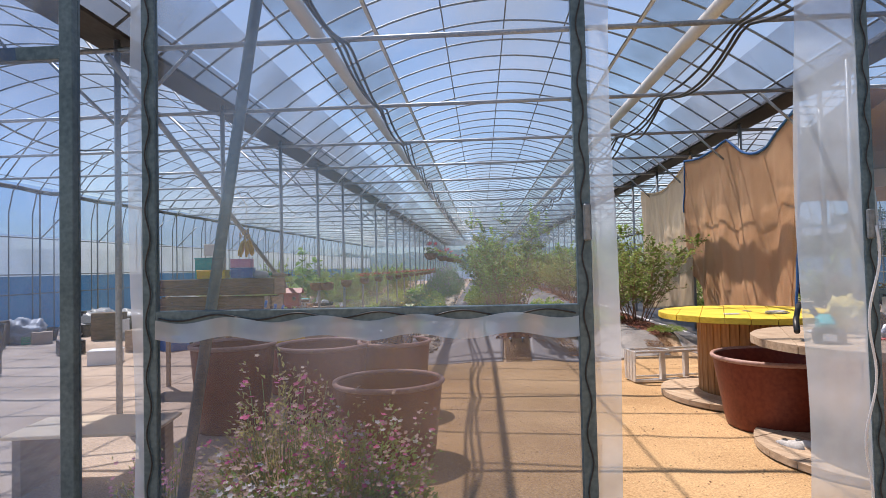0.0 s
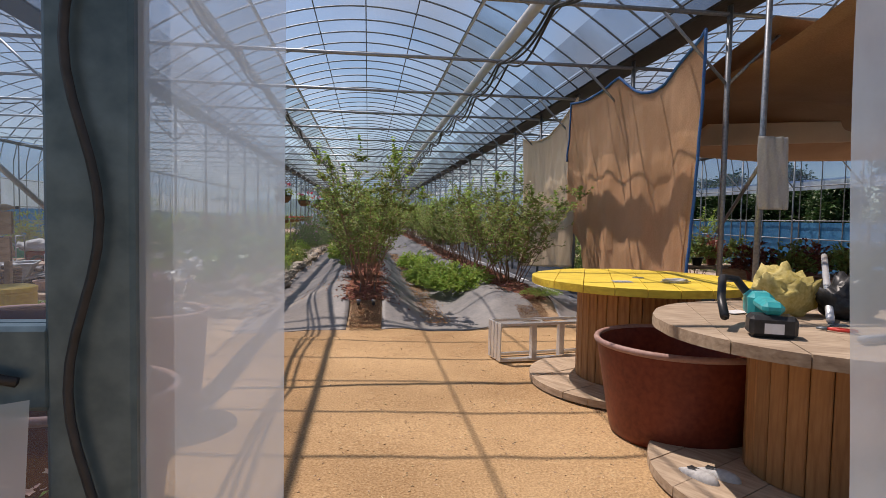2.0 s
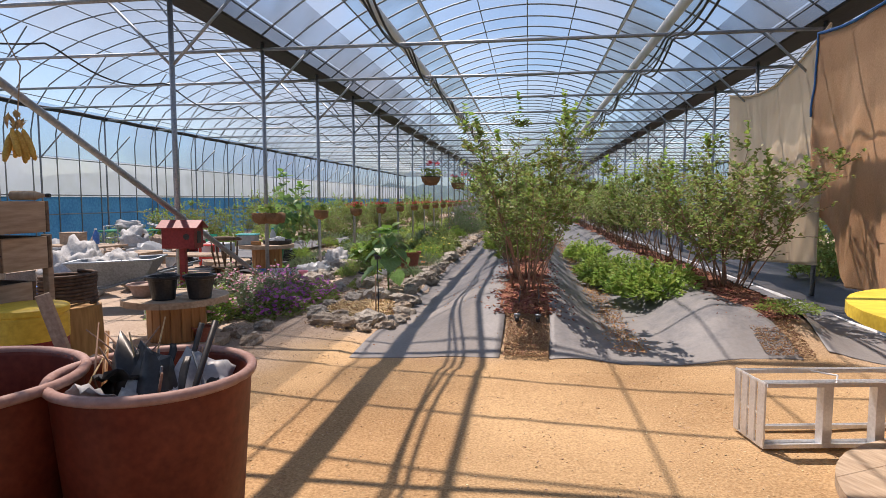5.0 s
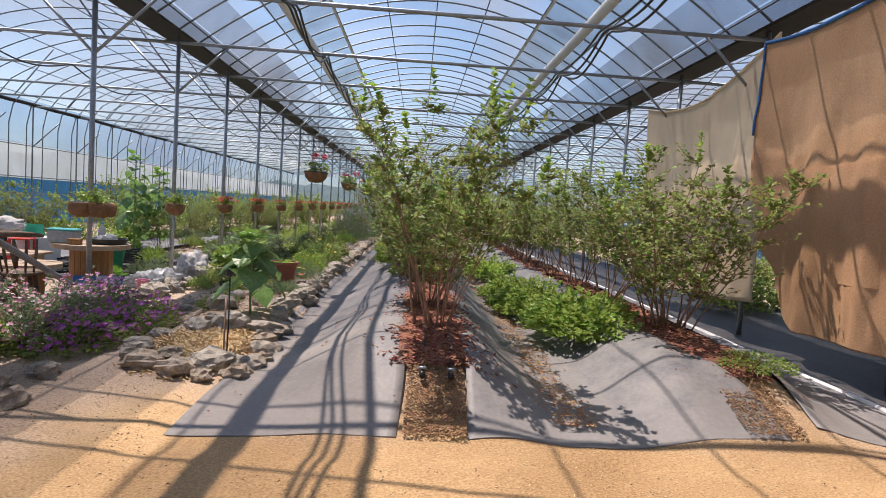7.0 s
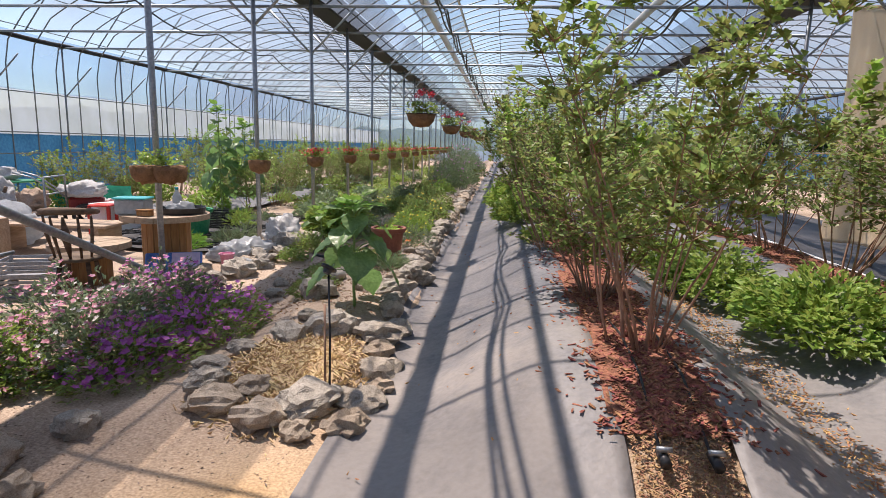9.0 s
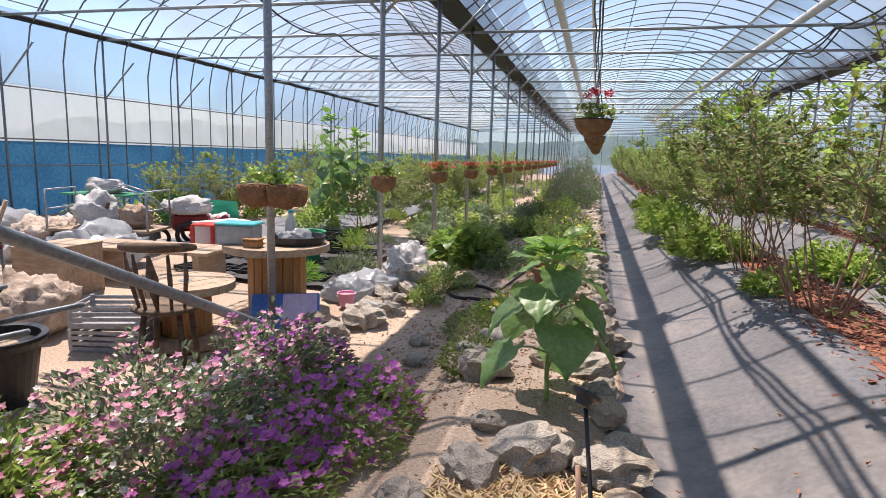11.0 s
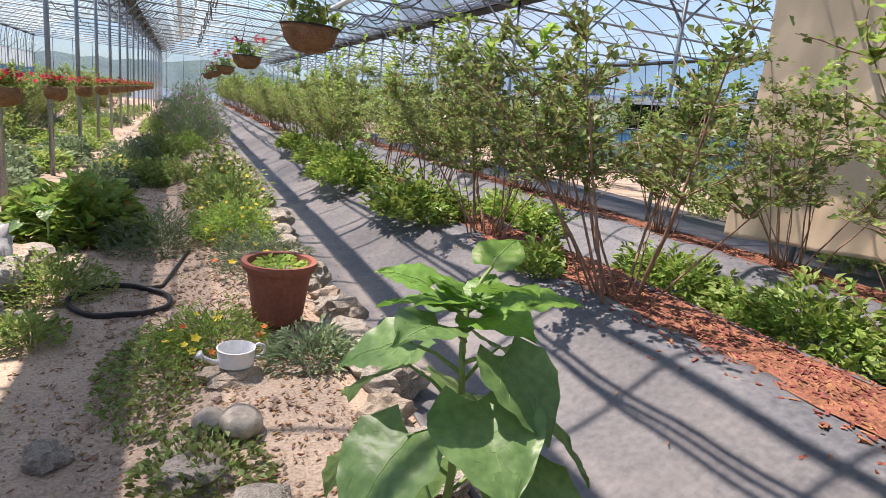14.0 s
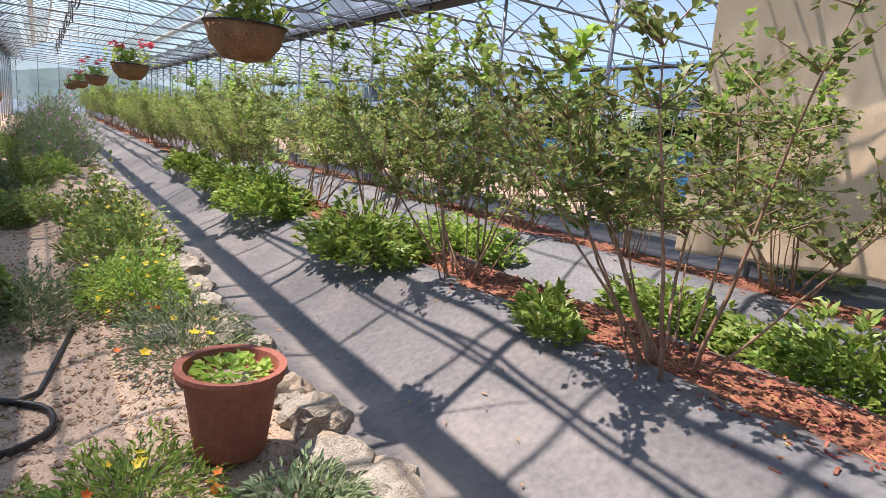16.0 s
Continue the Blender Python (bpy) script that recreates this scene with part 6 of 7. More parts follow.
for i in range(22):
    ln = rngw.uniform(0.35, 0.7)
    w = rngw.uniform(0.02, 0.045)
    bm = box(bmesh.new(), -ln / 2, ln / 2, -w, w, 0, w * 1.1, 0.006)
    ob = part("firewood", bm, WOOD_GREY)
    ob.matrix_basis = pose(-1.62 + rngw.gauss(0, 0.16), 7.95 + rngw.gauss(0, 0.2), 0.02 + i * 0.016, rngw.uniform(-8, 8), rngw.uniform(-6, 6), rngw.uniform(-40, 60))
    tagged(ob, "split piece of firewood lying in a heap", "firewood", "firewood heap")
st = thing("log_stump", "thick upright log with a coil of hose on it", "stump", pose(-2.72, 8.75, 0))
part("log", lathe(bmesh.new(), [(0, 0), (0.27, 0), (0.25, 0.1), (0.24, 0.45), (0.235, 0.56), (0, 0.565)], 24, 0.08, 3), WOOD, st, smooth=False)
hc = thing("hose_coil", "stack of brown hose coiled on a stump", "hose", pose(-2.72, 8.75, 0.57))
tube("coil", [((0.20 + 0.006 * math.sin(k)) * math.cos(k * 0.35), (0.20 + 0.006 * math.sin(k)) * math.sin(k * 0.35), 0.016 + k * 0.0016) for k in range(150)], 0.015, WOOD_DARK, hc, 6)


def wheelbarrow(x, y, rz):
    t = thing("wheelbarrow", "grey metal wheelbarrow standing among clutter", "wheelbarrow", pose(x, y, 0, 0, 0, rz))
    bm = bmesh.new()
    lo = [bm.verts.new(p) for p in ((-0.3, -0.2, 0.32), (0.3, -0.16, 0.32), (0.3, 0.16, 0.32), (-0.3, 0.2, 0.32))]
    hi = [bm.verts.new(p) for p in ((-0.5, -0.34, 0.66), (0.58, -0.27, 0.62), (0.58, 0.27, 0.62), (-0.5, 0.34, 0.66))]
    bm.faces.new(lo)
    for i in range(4):
        bm.faces.new((lo[i], lo[(i + 1) % 4], hi[(i + 1) % 4], hi[i]))
    ob = part("tray", bm, STEEL_DARK, t)
    ob.modifiers.new("thickness", "SOLIDIFY").thickness = 0.012
    tube("rim", [(-0.5, -0.34, 0.66), (0.58, -0.27, 0.62), (0.58, 0.27, 0.62), (-0.5, 0.34, 0.66)], 0.014, STEEL, t, 6, "", True)
    for sy in (-0.2, 0.2):
        tube("shaft", [(0.62, sy * 0.3, 0.2), (0.1, sy, 0.3), (-0.6, sy * 1.3, 0.5), (-0.95, sy * 1.3, 0.58)], 0.016, STEEL_DARK, t, 6)
        tube("leg", [(-0.35, sy, 0.36), (-0.45, sy, 0.0)], 0.014, STEEL_DARK, t, 6)
    tube("wheel", [(0.62 + 0.16 * math.cos(a), 0, 0.2 + 0.16 * math.sin(a)) for a in span(0, 2 * math.pi, 20)[:-1]], 0.035, BLACK, t, 8, "black rubber tyre", True)


wheelbarrow(-4.3, 11.5, 200)


def sack(x, y, z, sx, sy, sz, seed, material=None, label="crumpled white plastic sack", name="sack", cat="sack"):
    bm = bmesh.new()
    bmesh.ops.create_icosphere(bm, subdivisions=4, radius=1)
    for v in bm.verts:
        n = v.co.normalized()
        k = 1 + 0.35 * noise.noise(n * 1.6 + Vector((seed * 3.7, 0, 0))) + 0.34 * abs(noise.noise(n * 3.4 + Vector((0, seed, 0)))) + 0.17 * abs(noise.noise(n * 8 + Vector((0, 0, seed))))
        v.co = Vector((n.x * sx * k, n.y * sy * k, max(0.0, (n.z * 0.75 + 0.55) * sz * k)))
    ob = part(name, bm, material or SACK, smooth=True)
    ob.location = (x, y, z)
    return tagged(ob, label, cat)


sack(-5.6, 12.3, 0, 0.4, 0.35, 0.5, 1)
sack(-5.0, 13.0, 0, 0.3, 0.3, 0.3, 2, STONE_WARM, "brown earth-filled sack in the clutter")
sack(-3.05, 15.35, 0.0, 0.28, 0.28, 0.14, 3, CLEAR, "crumpled clear plastic sheet on the ground", "plastic_sheet", "plastic sheet")
sack(-2.85, 16.0, 0.0, 0.22, 0.26, 0.30, 4, SACK, "white plastic sheet draped over stones", "plastic_sheet", "plastic sheet")
sack(-3.1, 14.85, 0.0, 0.22, 0.2, 0.14, 5, CLEAR, "crumpled clear plastic bag on the ground", "plastic_bag", "plastic bag")
sack(-6.6, 17.0, 0.5, 0.34, 0.22, 0.16, 6, SACK, "white cover thrown over a garden machine", "machine_cover", "cover")
sack(-6.3, 17.4, 0.0, 0.25, 0.25, 0.3, 7, RED, "dark red cloth heaped on a machine", "draped_cloth", "cloth")
pot("flower_pot", "pink plastic pot lying among the stones", -2.98, 14.55, 0.02, 0.085, 0.13, PINK)
bottle(-2.75, 14.45, 0.05, 0.26, 0.04, CLEAR, TEAL, "clear plastic bottle on the stones", 60)


def chair(x, y, rz):
    t = thing("wooden_chair", "dark turned-wood chair with a curved back rail", "chair", pose(x, y, 0, 0, 0, rz))
    part("seat", lathe(bmesh.new(), [(0, 0.42), (0.2, 0.42), (0.22, 0.435), (0.2, 0.455), (0, 0.45)], 24), WOOD_DARK, t, smooth=True)
    for a in (45, 135, 225, 315):
        c, s = math.cos(radians(a)), math.sin(radians(a))
        tube("leg", [(0.15 * c, 0.15 * s, 0.43), (0.18 * c, 0.18 * s, 0.2), (0.2 * c, 0.2 * s, 0)], [0.018, 0.022, 0.014], WOOD_DARK, t, 8)
    for k in range(5):
        a = radians(35 + 27.5 * k)
        tube("spindle", [(0.17 * math.cos(a), 0.17 * math.sin(a), 0.45), (0.21 * math.cos(a), 0.22 * math.sin(a) + 0.02, 0.66), (0.22 * math.cos(a), 0.25 * math.sin(a) + 0.03, 0.82)], [0.010, 0.016 if k != 2 else 0.04, 0.010], WOOD_DARK, t, 8)
    tube("back_rail", [(0.235 * math.cos(a), 0.26 * math.sin(a) + 0.03, 0.84 + 0.03 * math.sin(a)) for a in [radians(20 + 14 * k) for k in range(11)]], [0.02, 0.026, 0.028, 0.03, 0.032, 0.032, 0.032, 0.03, 0.028, 0.026, 0.02], WOOD_DARK, t, 8)


chair(-3.42, 12.65, 200)
reel(-3.72, 13.22, 0.36, 0.46, 0.18, WOOD_GREY, "low round reel table in the clutter", 0.7, 14, 5)


def crate(x, y, z, rz, material, label):
    t = thing("plastic_crate", label, "crate", pose(x, y, z, 0, 0, rz), "plastic crates")
    part("crate_floor", box(bmesh.new(), -0.26, 0.26, -0.18, 0.18, 0, 0.012), material, t)
    for sg in (-1, 1):
        for k in range(4):
            part("side_slat", box(bmesh.new(), -0.26, 0.26, sg * 0.178 - 0.005, sg * 0.178 + 0.005, 0.014 + k * 0.04, 0.04 + k * 0.04), material, t)
            part("end_slat", box(bmesh.new(), sg * 0.255 - 0.005, sg * 0.255 + 0.005, -0.172, 0.172, 0.014 + k * 0.04, 0.04 + k * 0.04), material, t)
        for sy in (-1, 1):
            part("corner", box(bmesh.new(), sg * 0.25 - 0.014, sg * 0.25 + 0.014, sy * 0.168 - 0.016, sy * 0.168 + 0.016, 0.012, 0.17, 0.003), material, t)


GREY_P = mat("grey_plastic", (0.26, 0.27, 0.29), (0.40, 0.41, 0.43), 0.45, 5, 40, 0.05)
crate(-4.1, 12.95, 0.18, 20, GREY_P, "grey slatted plastic crate on another")
crate(-4.1, 12.95, 0.0, 14, GREY_P, "grey slatted plastic crate on the ground")
crate(-5.0, 18.0, 0.0, 5, BLACK, "black plastic crate with plants")
crate(-5.0, 18.5, 0.0, -5, BLACK, "black plastic crate with plants")
crate(-4.6, 17.4, 0.0, 40, BLACK, "black plastic crate beside a green tub")
pot("green_tub", "dark green plastic tub behind the reel table", -4.45, 16.6, 0.0, 0.24, 0.42, GREEN)
# on the reel table
bx = thing("storage_box", "translucent storage box with a teal lid", "box", pose(-3.72, 13.95, 0.662, 0, 0, 8))
part("box_body", box(bmesh.new(), -0.16, 0.16, -0.11, 0.11, 0, 0.16, 0.012), CLEAR, bx)
part("lid", box(bmesh.new(), -0.175, 0.175, -0.125, 0.125, 0.161, 0.182, 0.008), TEAL, bx, "teal snap lid")
carton(-3.5, 13.8, 0.662, 0.14, 0.1, 0.06, WOOD, "small wooden box on the reel table", 0, "wooden_box")
tr = thing("tray", "round black tray of plastic bags on the reel table", "tray", pose(-3.28, 14.15, 0.662))
part("tray_body", lathe(bmesh.new(), [(0, 0), (0.21, 0), (0.24, 0.07), (0.25, 0.07), (0.235, 0.004), (0.22, -0.0), (0, 0.008)], 28), BLACK, tr)
sack(-3.28, 14.15, 0.672, 0.13, 0.13, 0.07, 9, CLEAR, "clear plastic bags in the tray", "plastic_bag", "plastic bag")
bottle(-3.45, 14.35, 0.662, 0.27, 0.05, CLEAR, TEAL, "tall clear bottle on the reel table")
bl = thing("insulated_lid", "blue and violet foam lid leaning on the stones", "lid", pose(-3.12, 13.62, 0.02, 38, 0, 25))
part("foam_slab", box(bmesh.new(), -0.28, 0.28, -0.02, 0.36, 0.0, 0.05, 0.012), BLUE, bl)
part("pale_panel", box(bmesh.new(), -0.02, 0.26, 0.02, 0.34, 0.0505, 0.054, 0.001), mat("pale_violet", (0.48, 0.40, 0.62), (0.66, 0.58, 0.72), 0.4, 4, 30, 0.05), bl, "pale violet print")


def stool(x, y):
    t = thing("plastic_stool", "red plastic stool with four square legs", "stool", pose(x, y, 0, 0, 0, 12))
    part("seat", box(bmesh.new(), -0.16, 0.16, -0.16, 0.16, 0.42, 0.45, 0.012), RED_PLASTIC, t)
    for sx in (-1, 1):
        for sy in (-1, 1):
            part("leg", box(bmesh.new(), -0.025, 0.025, -0.025, 0.025, 0, 0.42, 0.008, Matrix.Translation((sx * 0.14, sy * 0.14, 0))), RED_PLASTIC, t)
    for sy in (-1, 1):
        part("stretcher", box(bmesh.new(), -0.114, 0.114, sy * 0.14 - 0.01, sy * 0.14 + 0.01, 0.14, 0.19, 0.004), RED_PLASTIC, t)


stool(-5.9, 16.5)
pl = thing("plank_bench", "low bench of weathered planks", "bench", pose(-5.4, 14.9, 0, 0, 0, 4))
for k in range(3):
    part("plank", box(bmesh.new(), -0.8, 0.8, -0.3 + k * 0.2 + 0.004, -0.1 + k * 0.2 - 0.004, 0.36, 0.395, 0.004), WOOD_GREY, pl)
for x in (-0.65, 0.65):
    part("leg", box(bmesh.new(), x - 0.04, x + 0.04, -0.26, 0.26, 0, 0.358, 0.006), WOOD_GREY, pl)
ti = thing("garden_tiller", "small red and grey walking tiller", "tiller", pose(-6.6, 17.1, 0, 0, 0, 30))
part("engine", box(bmesh.new(), -0.25, 0.25, -0.16, 0.16, 0.24, 0.5, 0.04), RED, ti)
for sy in (-0.24, 0.24):
    tube("wheel", [(0.17 * math.cos(a), sy, 0.2 + 0.17 * math.sin(a)) for a in span(0, 2 * math.pi, 18)[:-1]], 0.035, BLACK, ti, 8, "", True)
    tube("handlebar", [(-0.2, sy * 0.5, 0.45), (-0.7, sy * 0.9, 0.82), (-0.95, sy * 0.9, 0.9)], 0.014, STEEL, ti, 6)
tube("axle", [(0, -0.24, 0.2), (0, 0.24, 0.2)], 0.02, STEEL_DARK, ti, 6)
# black net panels and a pale ground cloth in the side bay
for i in range(9):
    x, y = -3.9 - 0.7 * (i % 3) + rngw.uniform(-0.1, 0.1), 15.6 + 0.85 * (i // 3) + rngw.uniform(-0.1, 0.1)
    t = thing("seed_tray", "flat black seedling tray on the ground", "tray", pose(x, y, 0.02, 0, 0, rngw.uniform(-12, 12)), "seedling trays")
    for k in range(4):
        part("long_bar", box(bmesh.new(), -0.3, 0.3, -0.22 + k * 0.14, -0.20 + k * 0.14, 0, 0.05), BLACK, t)
    for k in range(5):
        part("cross_bar", box(bmesh.new(), -0.3 + k * 0.145, -0.28 + k * 0.145, -0.219, 0.219, 0.001, 0.045), BLACK, t)
rngl = random.Random(31)
y = 19.5
while y < 52:
    for x in (-4.9, -6.5, -8.4):
        if rngl.random() < 0.9:
            o = copy_thing(kinds[rngl.randrange(4)], pose(x + rngl.uniform(-0.3, 0.3), y, 0.0, 0, 0, rngl.uniform(0, 360)))
            s = rngl.uniform(0.6, 0.9)
            o.scale = (s, s, s)
    y += rngl.uniform(1.5, 2.1)
for i in range(26):
    x, y = rngl.uniform(-10.5, -4.2), rngl.uniform(17.5, 40)
    clump("leafy_clump", "green vegetable clump in the side bay", "plant", x, y, rngl.uniform(0.3, 0.6), rngl.uniform(0.3, 0.7), rngl.uniform(0.2, 0.8), 600, 0.09, rngl.choice((LEAF, LEAF_MINT, LEAF_GREY)), group="side bay vegetables", stalks=12)
for i in range(14):
    x, y = rngl.uniform(-10.8, -5.2), rngl.uniform(9, 18)
    m, lab = rngl.choice(((WOOD_GREY, "weathered wooden box in the side bay clutter"), (BLACK, "black plastic bin in the side bay clutter"), (GREEN, "green plastic bin in the side bay clutter"), (BLUE, "blue plastic box in the side bay clutter"), (WHITE, "white foam box in the side bay clutter")))
    carton(x, y, 0.0, rngl.uniform(0.35, 0.7), rngl.uniform(0.3, 0.5), rngl.uniform(0.2, 0.55), m, lab, rngl.uniform(0, 90))
for i in range(8):
    sack(rngl.uniform(-10, -5), rngl.uniform(9.5, 18), 0, rngl.uniform(0.25, 0.5), rngl.uniform(0.25, 0.5), rngl.uniform(0.2, 0.45), 20 + i, rngl.choice((SACK, STONE_WARM, CLEAR)), "heaped sack in the side bay clutter")

net = sheet("ground_net", lambda x, y: (x + 0.15 * noise.noise((x, y * 0.8, 2)), y + 0.25 * noise.noise((x * 0.7, y, 5)), 0.03 + 0.05 * abs(noise.noise((x * 2.2, y * 2.2, 1))) + 0.03 * noise.noise((x * 5, y * 5, 3))), span(-5.6, -3.5, 30), span(15.2, 19.2, 50), mat("black_net", (0.02, 0.02, 0.022), (0.075, 0.07, 0.07), 0.8, 3, 40, 0.5))
tagged(net, "rumpled black ground net between the beds", "net")
net2 = sheet("ground_cloth", lambda x, y: (x, y, 0.03 + 0.10 * abs(noise.noise((x * 0.9, y * 0.6, 4)))), span(-7.2, -5.0, 24), span(17, 34, 60), MATTING)
tagged(net2, "grey weed mat on the ground of the side bay", "weed mat")
for i in range(24):
    x, y = rngl.uniform(-5.2, -3.3), rngl.uniform(14.6, 27)
    clump("grass_tuft", "tuft of yellow-green grass on the soil", "grass", x, y, 0.2, 0.2, rngl.uniform(0.12, 0.3), 260, 0.11, rngl.choice((LEAF_NEW, LEAF_MINT, LEAF_GREY)), group="grass tufts", aspect=0.08, stalks=6)

# ---- in and around the tubs ----
def stick(name, a, b, r, material, label, cat, n=8):
    ob = tube(name, [a, b], r, material, None, n)
    return tagged(ob, label, cat)


stick("stick", (-0.62, 6.5, 0.06), (-0.30, 6.72, 0.84), 0.010, WOOD_GREY, "wooden stick standing in the tub", "stick")
stick("stick", (-0.60, 6.35, 0.1), (-0.78, 6.70, 0.86), 0.010, WOOD, "wooden stick standing in the tub", "stick")
stick("tool_handle", (-0.40, 6.35, 0.1), (-0.25, 6.66, 0.93), 0.013, BLACK, "black tool handle standing in the tub", "tool handle")
stick("tool_handle", (-0.55, 6.6, 0.1), (-0.36, 6.74, 0.90), 0.012, BLACK, "black tool handle standing in the tub", "tool handle")
sack(-0.46, 6.56, 0.04, 0.24, 0.24, 0.50, 41, BLACK, "crumpled black plastic bags in the tub", "plastic_bag", "plastic bag")
sack(-0.30, 6.5, 0.48, 0.11, 0.11, 0.10, 42, SACK, "crumpled white plastic sheet in the tub", "plastic_sheet", "plastic sheet")
sack(-0.58, 6.70, 0.46, 0.11, 0.10, 0.12, 43, STRAW, "bunch of dry stalks in the tub", "stalk_bunch", "dry plants")
ob = part("board", box(bmesh.new(), -0.035, 0.035, -0.012, 0.012, 0, 1.02, 0.003), WOOD_GREY)
ob.matrix_basis = pose(-1.0, 7.0, 0.0, 4, -17, 0)
tagged(ob, "pale wooden board leaning behind the tubs", "board")
stick("leaning_pole", (-0.93, 2.83, 0.0), (-0.34, 2.80, 3.5), 0.026, CHANNEL, "dark blue-grey steel pole leaning inside the door", "pole")

# ---- on the weathered reel by the door ----
dt = thing("cordless_tool", "black and teal cordless power tool with a battery", "power tool", pose(2.98, 4.80, 0.897, 0, 0, -25) @ Matrix.Scale(1.4, 4))
part("battery", box(bmesh.new(), -0.075, 0.075, -0.05, 0.05, 0.0, 0.075, 0.014), BLACK, dt, "black battery with a pale label")
part("label_plate", box(bmesh.new(), -0.03, 0.03, -0.0515, -0.0505, 0.015, 0.05), WHITE, dt, "white rating label")
part("tool_grip", box(bmesh.new(), -0.035, 0.035, -0.04, 0.16, 0.076, 0.12, 0.016), TEAL, dt)
part("tool_head", box(bmesh.new(), -0.045, 0.045, 0.161, 0.30, 0.03, 0.13, 0.02), TEAL, dt)
tube("chain_bar", [(-0.02, 0.30, 0.1), (-0.06, 0.36, 0.16), (-0.12, 0.30, 0.17), (-0.14, 0.16, 0.10), (-0.14, 0.05, 0.05)], 0.016, BLACK, dt, 8, "black ribbed cable guard")
sack(3.52, 5.45, 0.895, 0.19, 0.11, 0.19, 51, mat("yellow_cloth", (0.50, 0.40, 0.10), (0.72, 0.62, 0.26), 0.7, 6, 50, 0.4, through_light=0.2), "crumpled yellow cloth bag on the reel", "cloth_bag", "bag")
sack(3.82, 5.3, 0.895, 0.14, 0.12, 0.16, 52, BLACK, "crumpled black bag on the reel", "plastic_bag", "plastic bag")
pr = thing("pliers", "red-handled pliers lying on the reel", "pliers", pose(3.38, 4.92, 0.90, 0, 0, 50))
tube("handle", [(0, 0.0, 0.008), (0.03, -0.05, 0.008), (0.02, -0.12, 0.008)], 0.008, RED_PLASTIC, pr, 6)
tube("handle", [(0, 0.0, 0.008), (-0.02, -0.06, 0.008), (-0.005, -0.13, 0.008)], 0.008, RED_PLASTIC, pr, 6)
tube("jaw", [(0, 0, 0.008), (0.0, 0.05, 0.008)], [0.012, 0.005], STEEL_DARK, pr, 6)
ob = part("paper", box(bmesh.new(), -0.08, 0.08, -0.05, 0.05, 0, 0.003), WHITE)
ob.matrix_basis = pose(3.26, 5.5, 0.901, 0, 0, 20)
tagged(ob, "scrap of white paper on the reel", "paper")
stick("steel_angle", (3.55, 5.1, 0.92), (4.5, 6.3, 1.2), 0.022, ALU, "aluminium bar lying across the reel", "metal bar")
stick("grey_tube", (3.28, 4.60, 0.918), (3.5, 4.65, 0.918), 0.02, GREY_P, "short grey plastic tube on the reel", "tube")
for dx, rz in ((0, 20), (0.11, 35)):
    s = thing("shoe", "worn pale work shoe on the ground by the reel", "shoe", pose(2.83 + dx, 5.12, 0.012, 0, 0, rz))
    bm = bmesh.new()
    bmesh.ops.create_icosphere(bm, subdivisions=3, radius=1)
    for v in bm.verts:
        n = v.co.copy()
        v.co = Vector((n.x * 0.045 * (1 - 0.2 * n.y), n.y * 0.13, max(0.018, 0.05 + n.z * (0.045 - 0.02 * n.y))))
    part("upper", bm, SACK, s, smooth=True)
    part("sole", lathe(bmesh.new(), [(0, 0), (0.05, 0), (0.052, 0.018), (0, 0.018)], 20), WOOD_GREY, s).scale = (0.95, 2.6, 1)
    part("laces", box(bmesh.new(), -0.02, 0.02, -0.02, 0.06, 0.086, 0.092, 0.002), BLACK, s)

# rubbish sticking out of the tall tub: strips, twigs and torn film
rngq = random.Random(77)
for i in range(16):
    a, q = rngq.uniform(0, 6.28), rngq.uniform(0.02, 0.2)
    x, y = -0.44 + q * math.cos(a), 6.54 + q * math.sin(a)
    dx, dy = rngq.uniform(-0.16, 0.16), rngq.uniform(-0.12, 0.12)
    kind = i % 4
    if kind < 2:
        ob = sheet("film_strip", lambda u, v: (x + dx * u + 0.03 * math.sin(5 * u + i) + 0.025 * (v - 0.5), y + dy * u + 0.02 * math.sin(7 * u + v), 0.56 + 0.26 * u - 0.20 * u * u * (i % 3)), span(0, 1, 10), span(0, 1, 3), BLACK, None)
        ob.modifiers.new("thickness", "SOLIDIFY").thickness = 0.003
        tagged(ob, "torn strip of black film in the tub", "film strip", "rubbish in the tub")
    else:
        ob = tube("twig", [(x, y, 0.5), (x + dx * 0.5, y + dy * 0.5 + 0.02, 0.68), (x + dx, y + dy, 0.80)], [0.008, 0.007, 0.005], STEM if kind == 2 else STEEL_DARK, None, 5)
        tagged(ob, "dry twig thrown into the tub" if kind == 2 else "bent dark wire thrown into the tub", "twig" if kind == 2 else "wire", "rubbish in the tub")
sc = sheet("paper_scrap", lambda u, v: (3.02 + 0.16 * u + 0.02 * v, 6.72 + 0.14 * v, 0.9455 + 0.004 * abs(noise.noise((u * 3, v * 3, 1)))), span(0, 1, 6), span(0, 1, 6), SACK)
tagged(sc, "faded paper label stuck to the yellow reel top", "paper")
sack(3.55, 6.75, 0.94, 0.11, 0.045, 0.025, 61, SACK, "crumpled white rag on the yellow reel top", "rag", "rag")
# near-black ground mat beyond the screens, added to stand for the shadow below them
mt = sheet("weed_mat", lambda x, y: (x, y, ground_z(x, y) + 0.035 + 0.012 * noise.noise((x * 2, y * 2, 3))), span(4.72, 7.4, 20), span(9.6, 46, 120), mat("shadow_dark_mat", (0.035, 0.037, 0.042), (0.085, 0.085, 0.09), 0.6, 2, 30, 0.4))
mt.modifiers.new("thickness", "SOLIDIFY").thickness = 0.006
tagged(mt, "near-black mat added on the ground for the shadow behind the cloth screens", "weed mat")


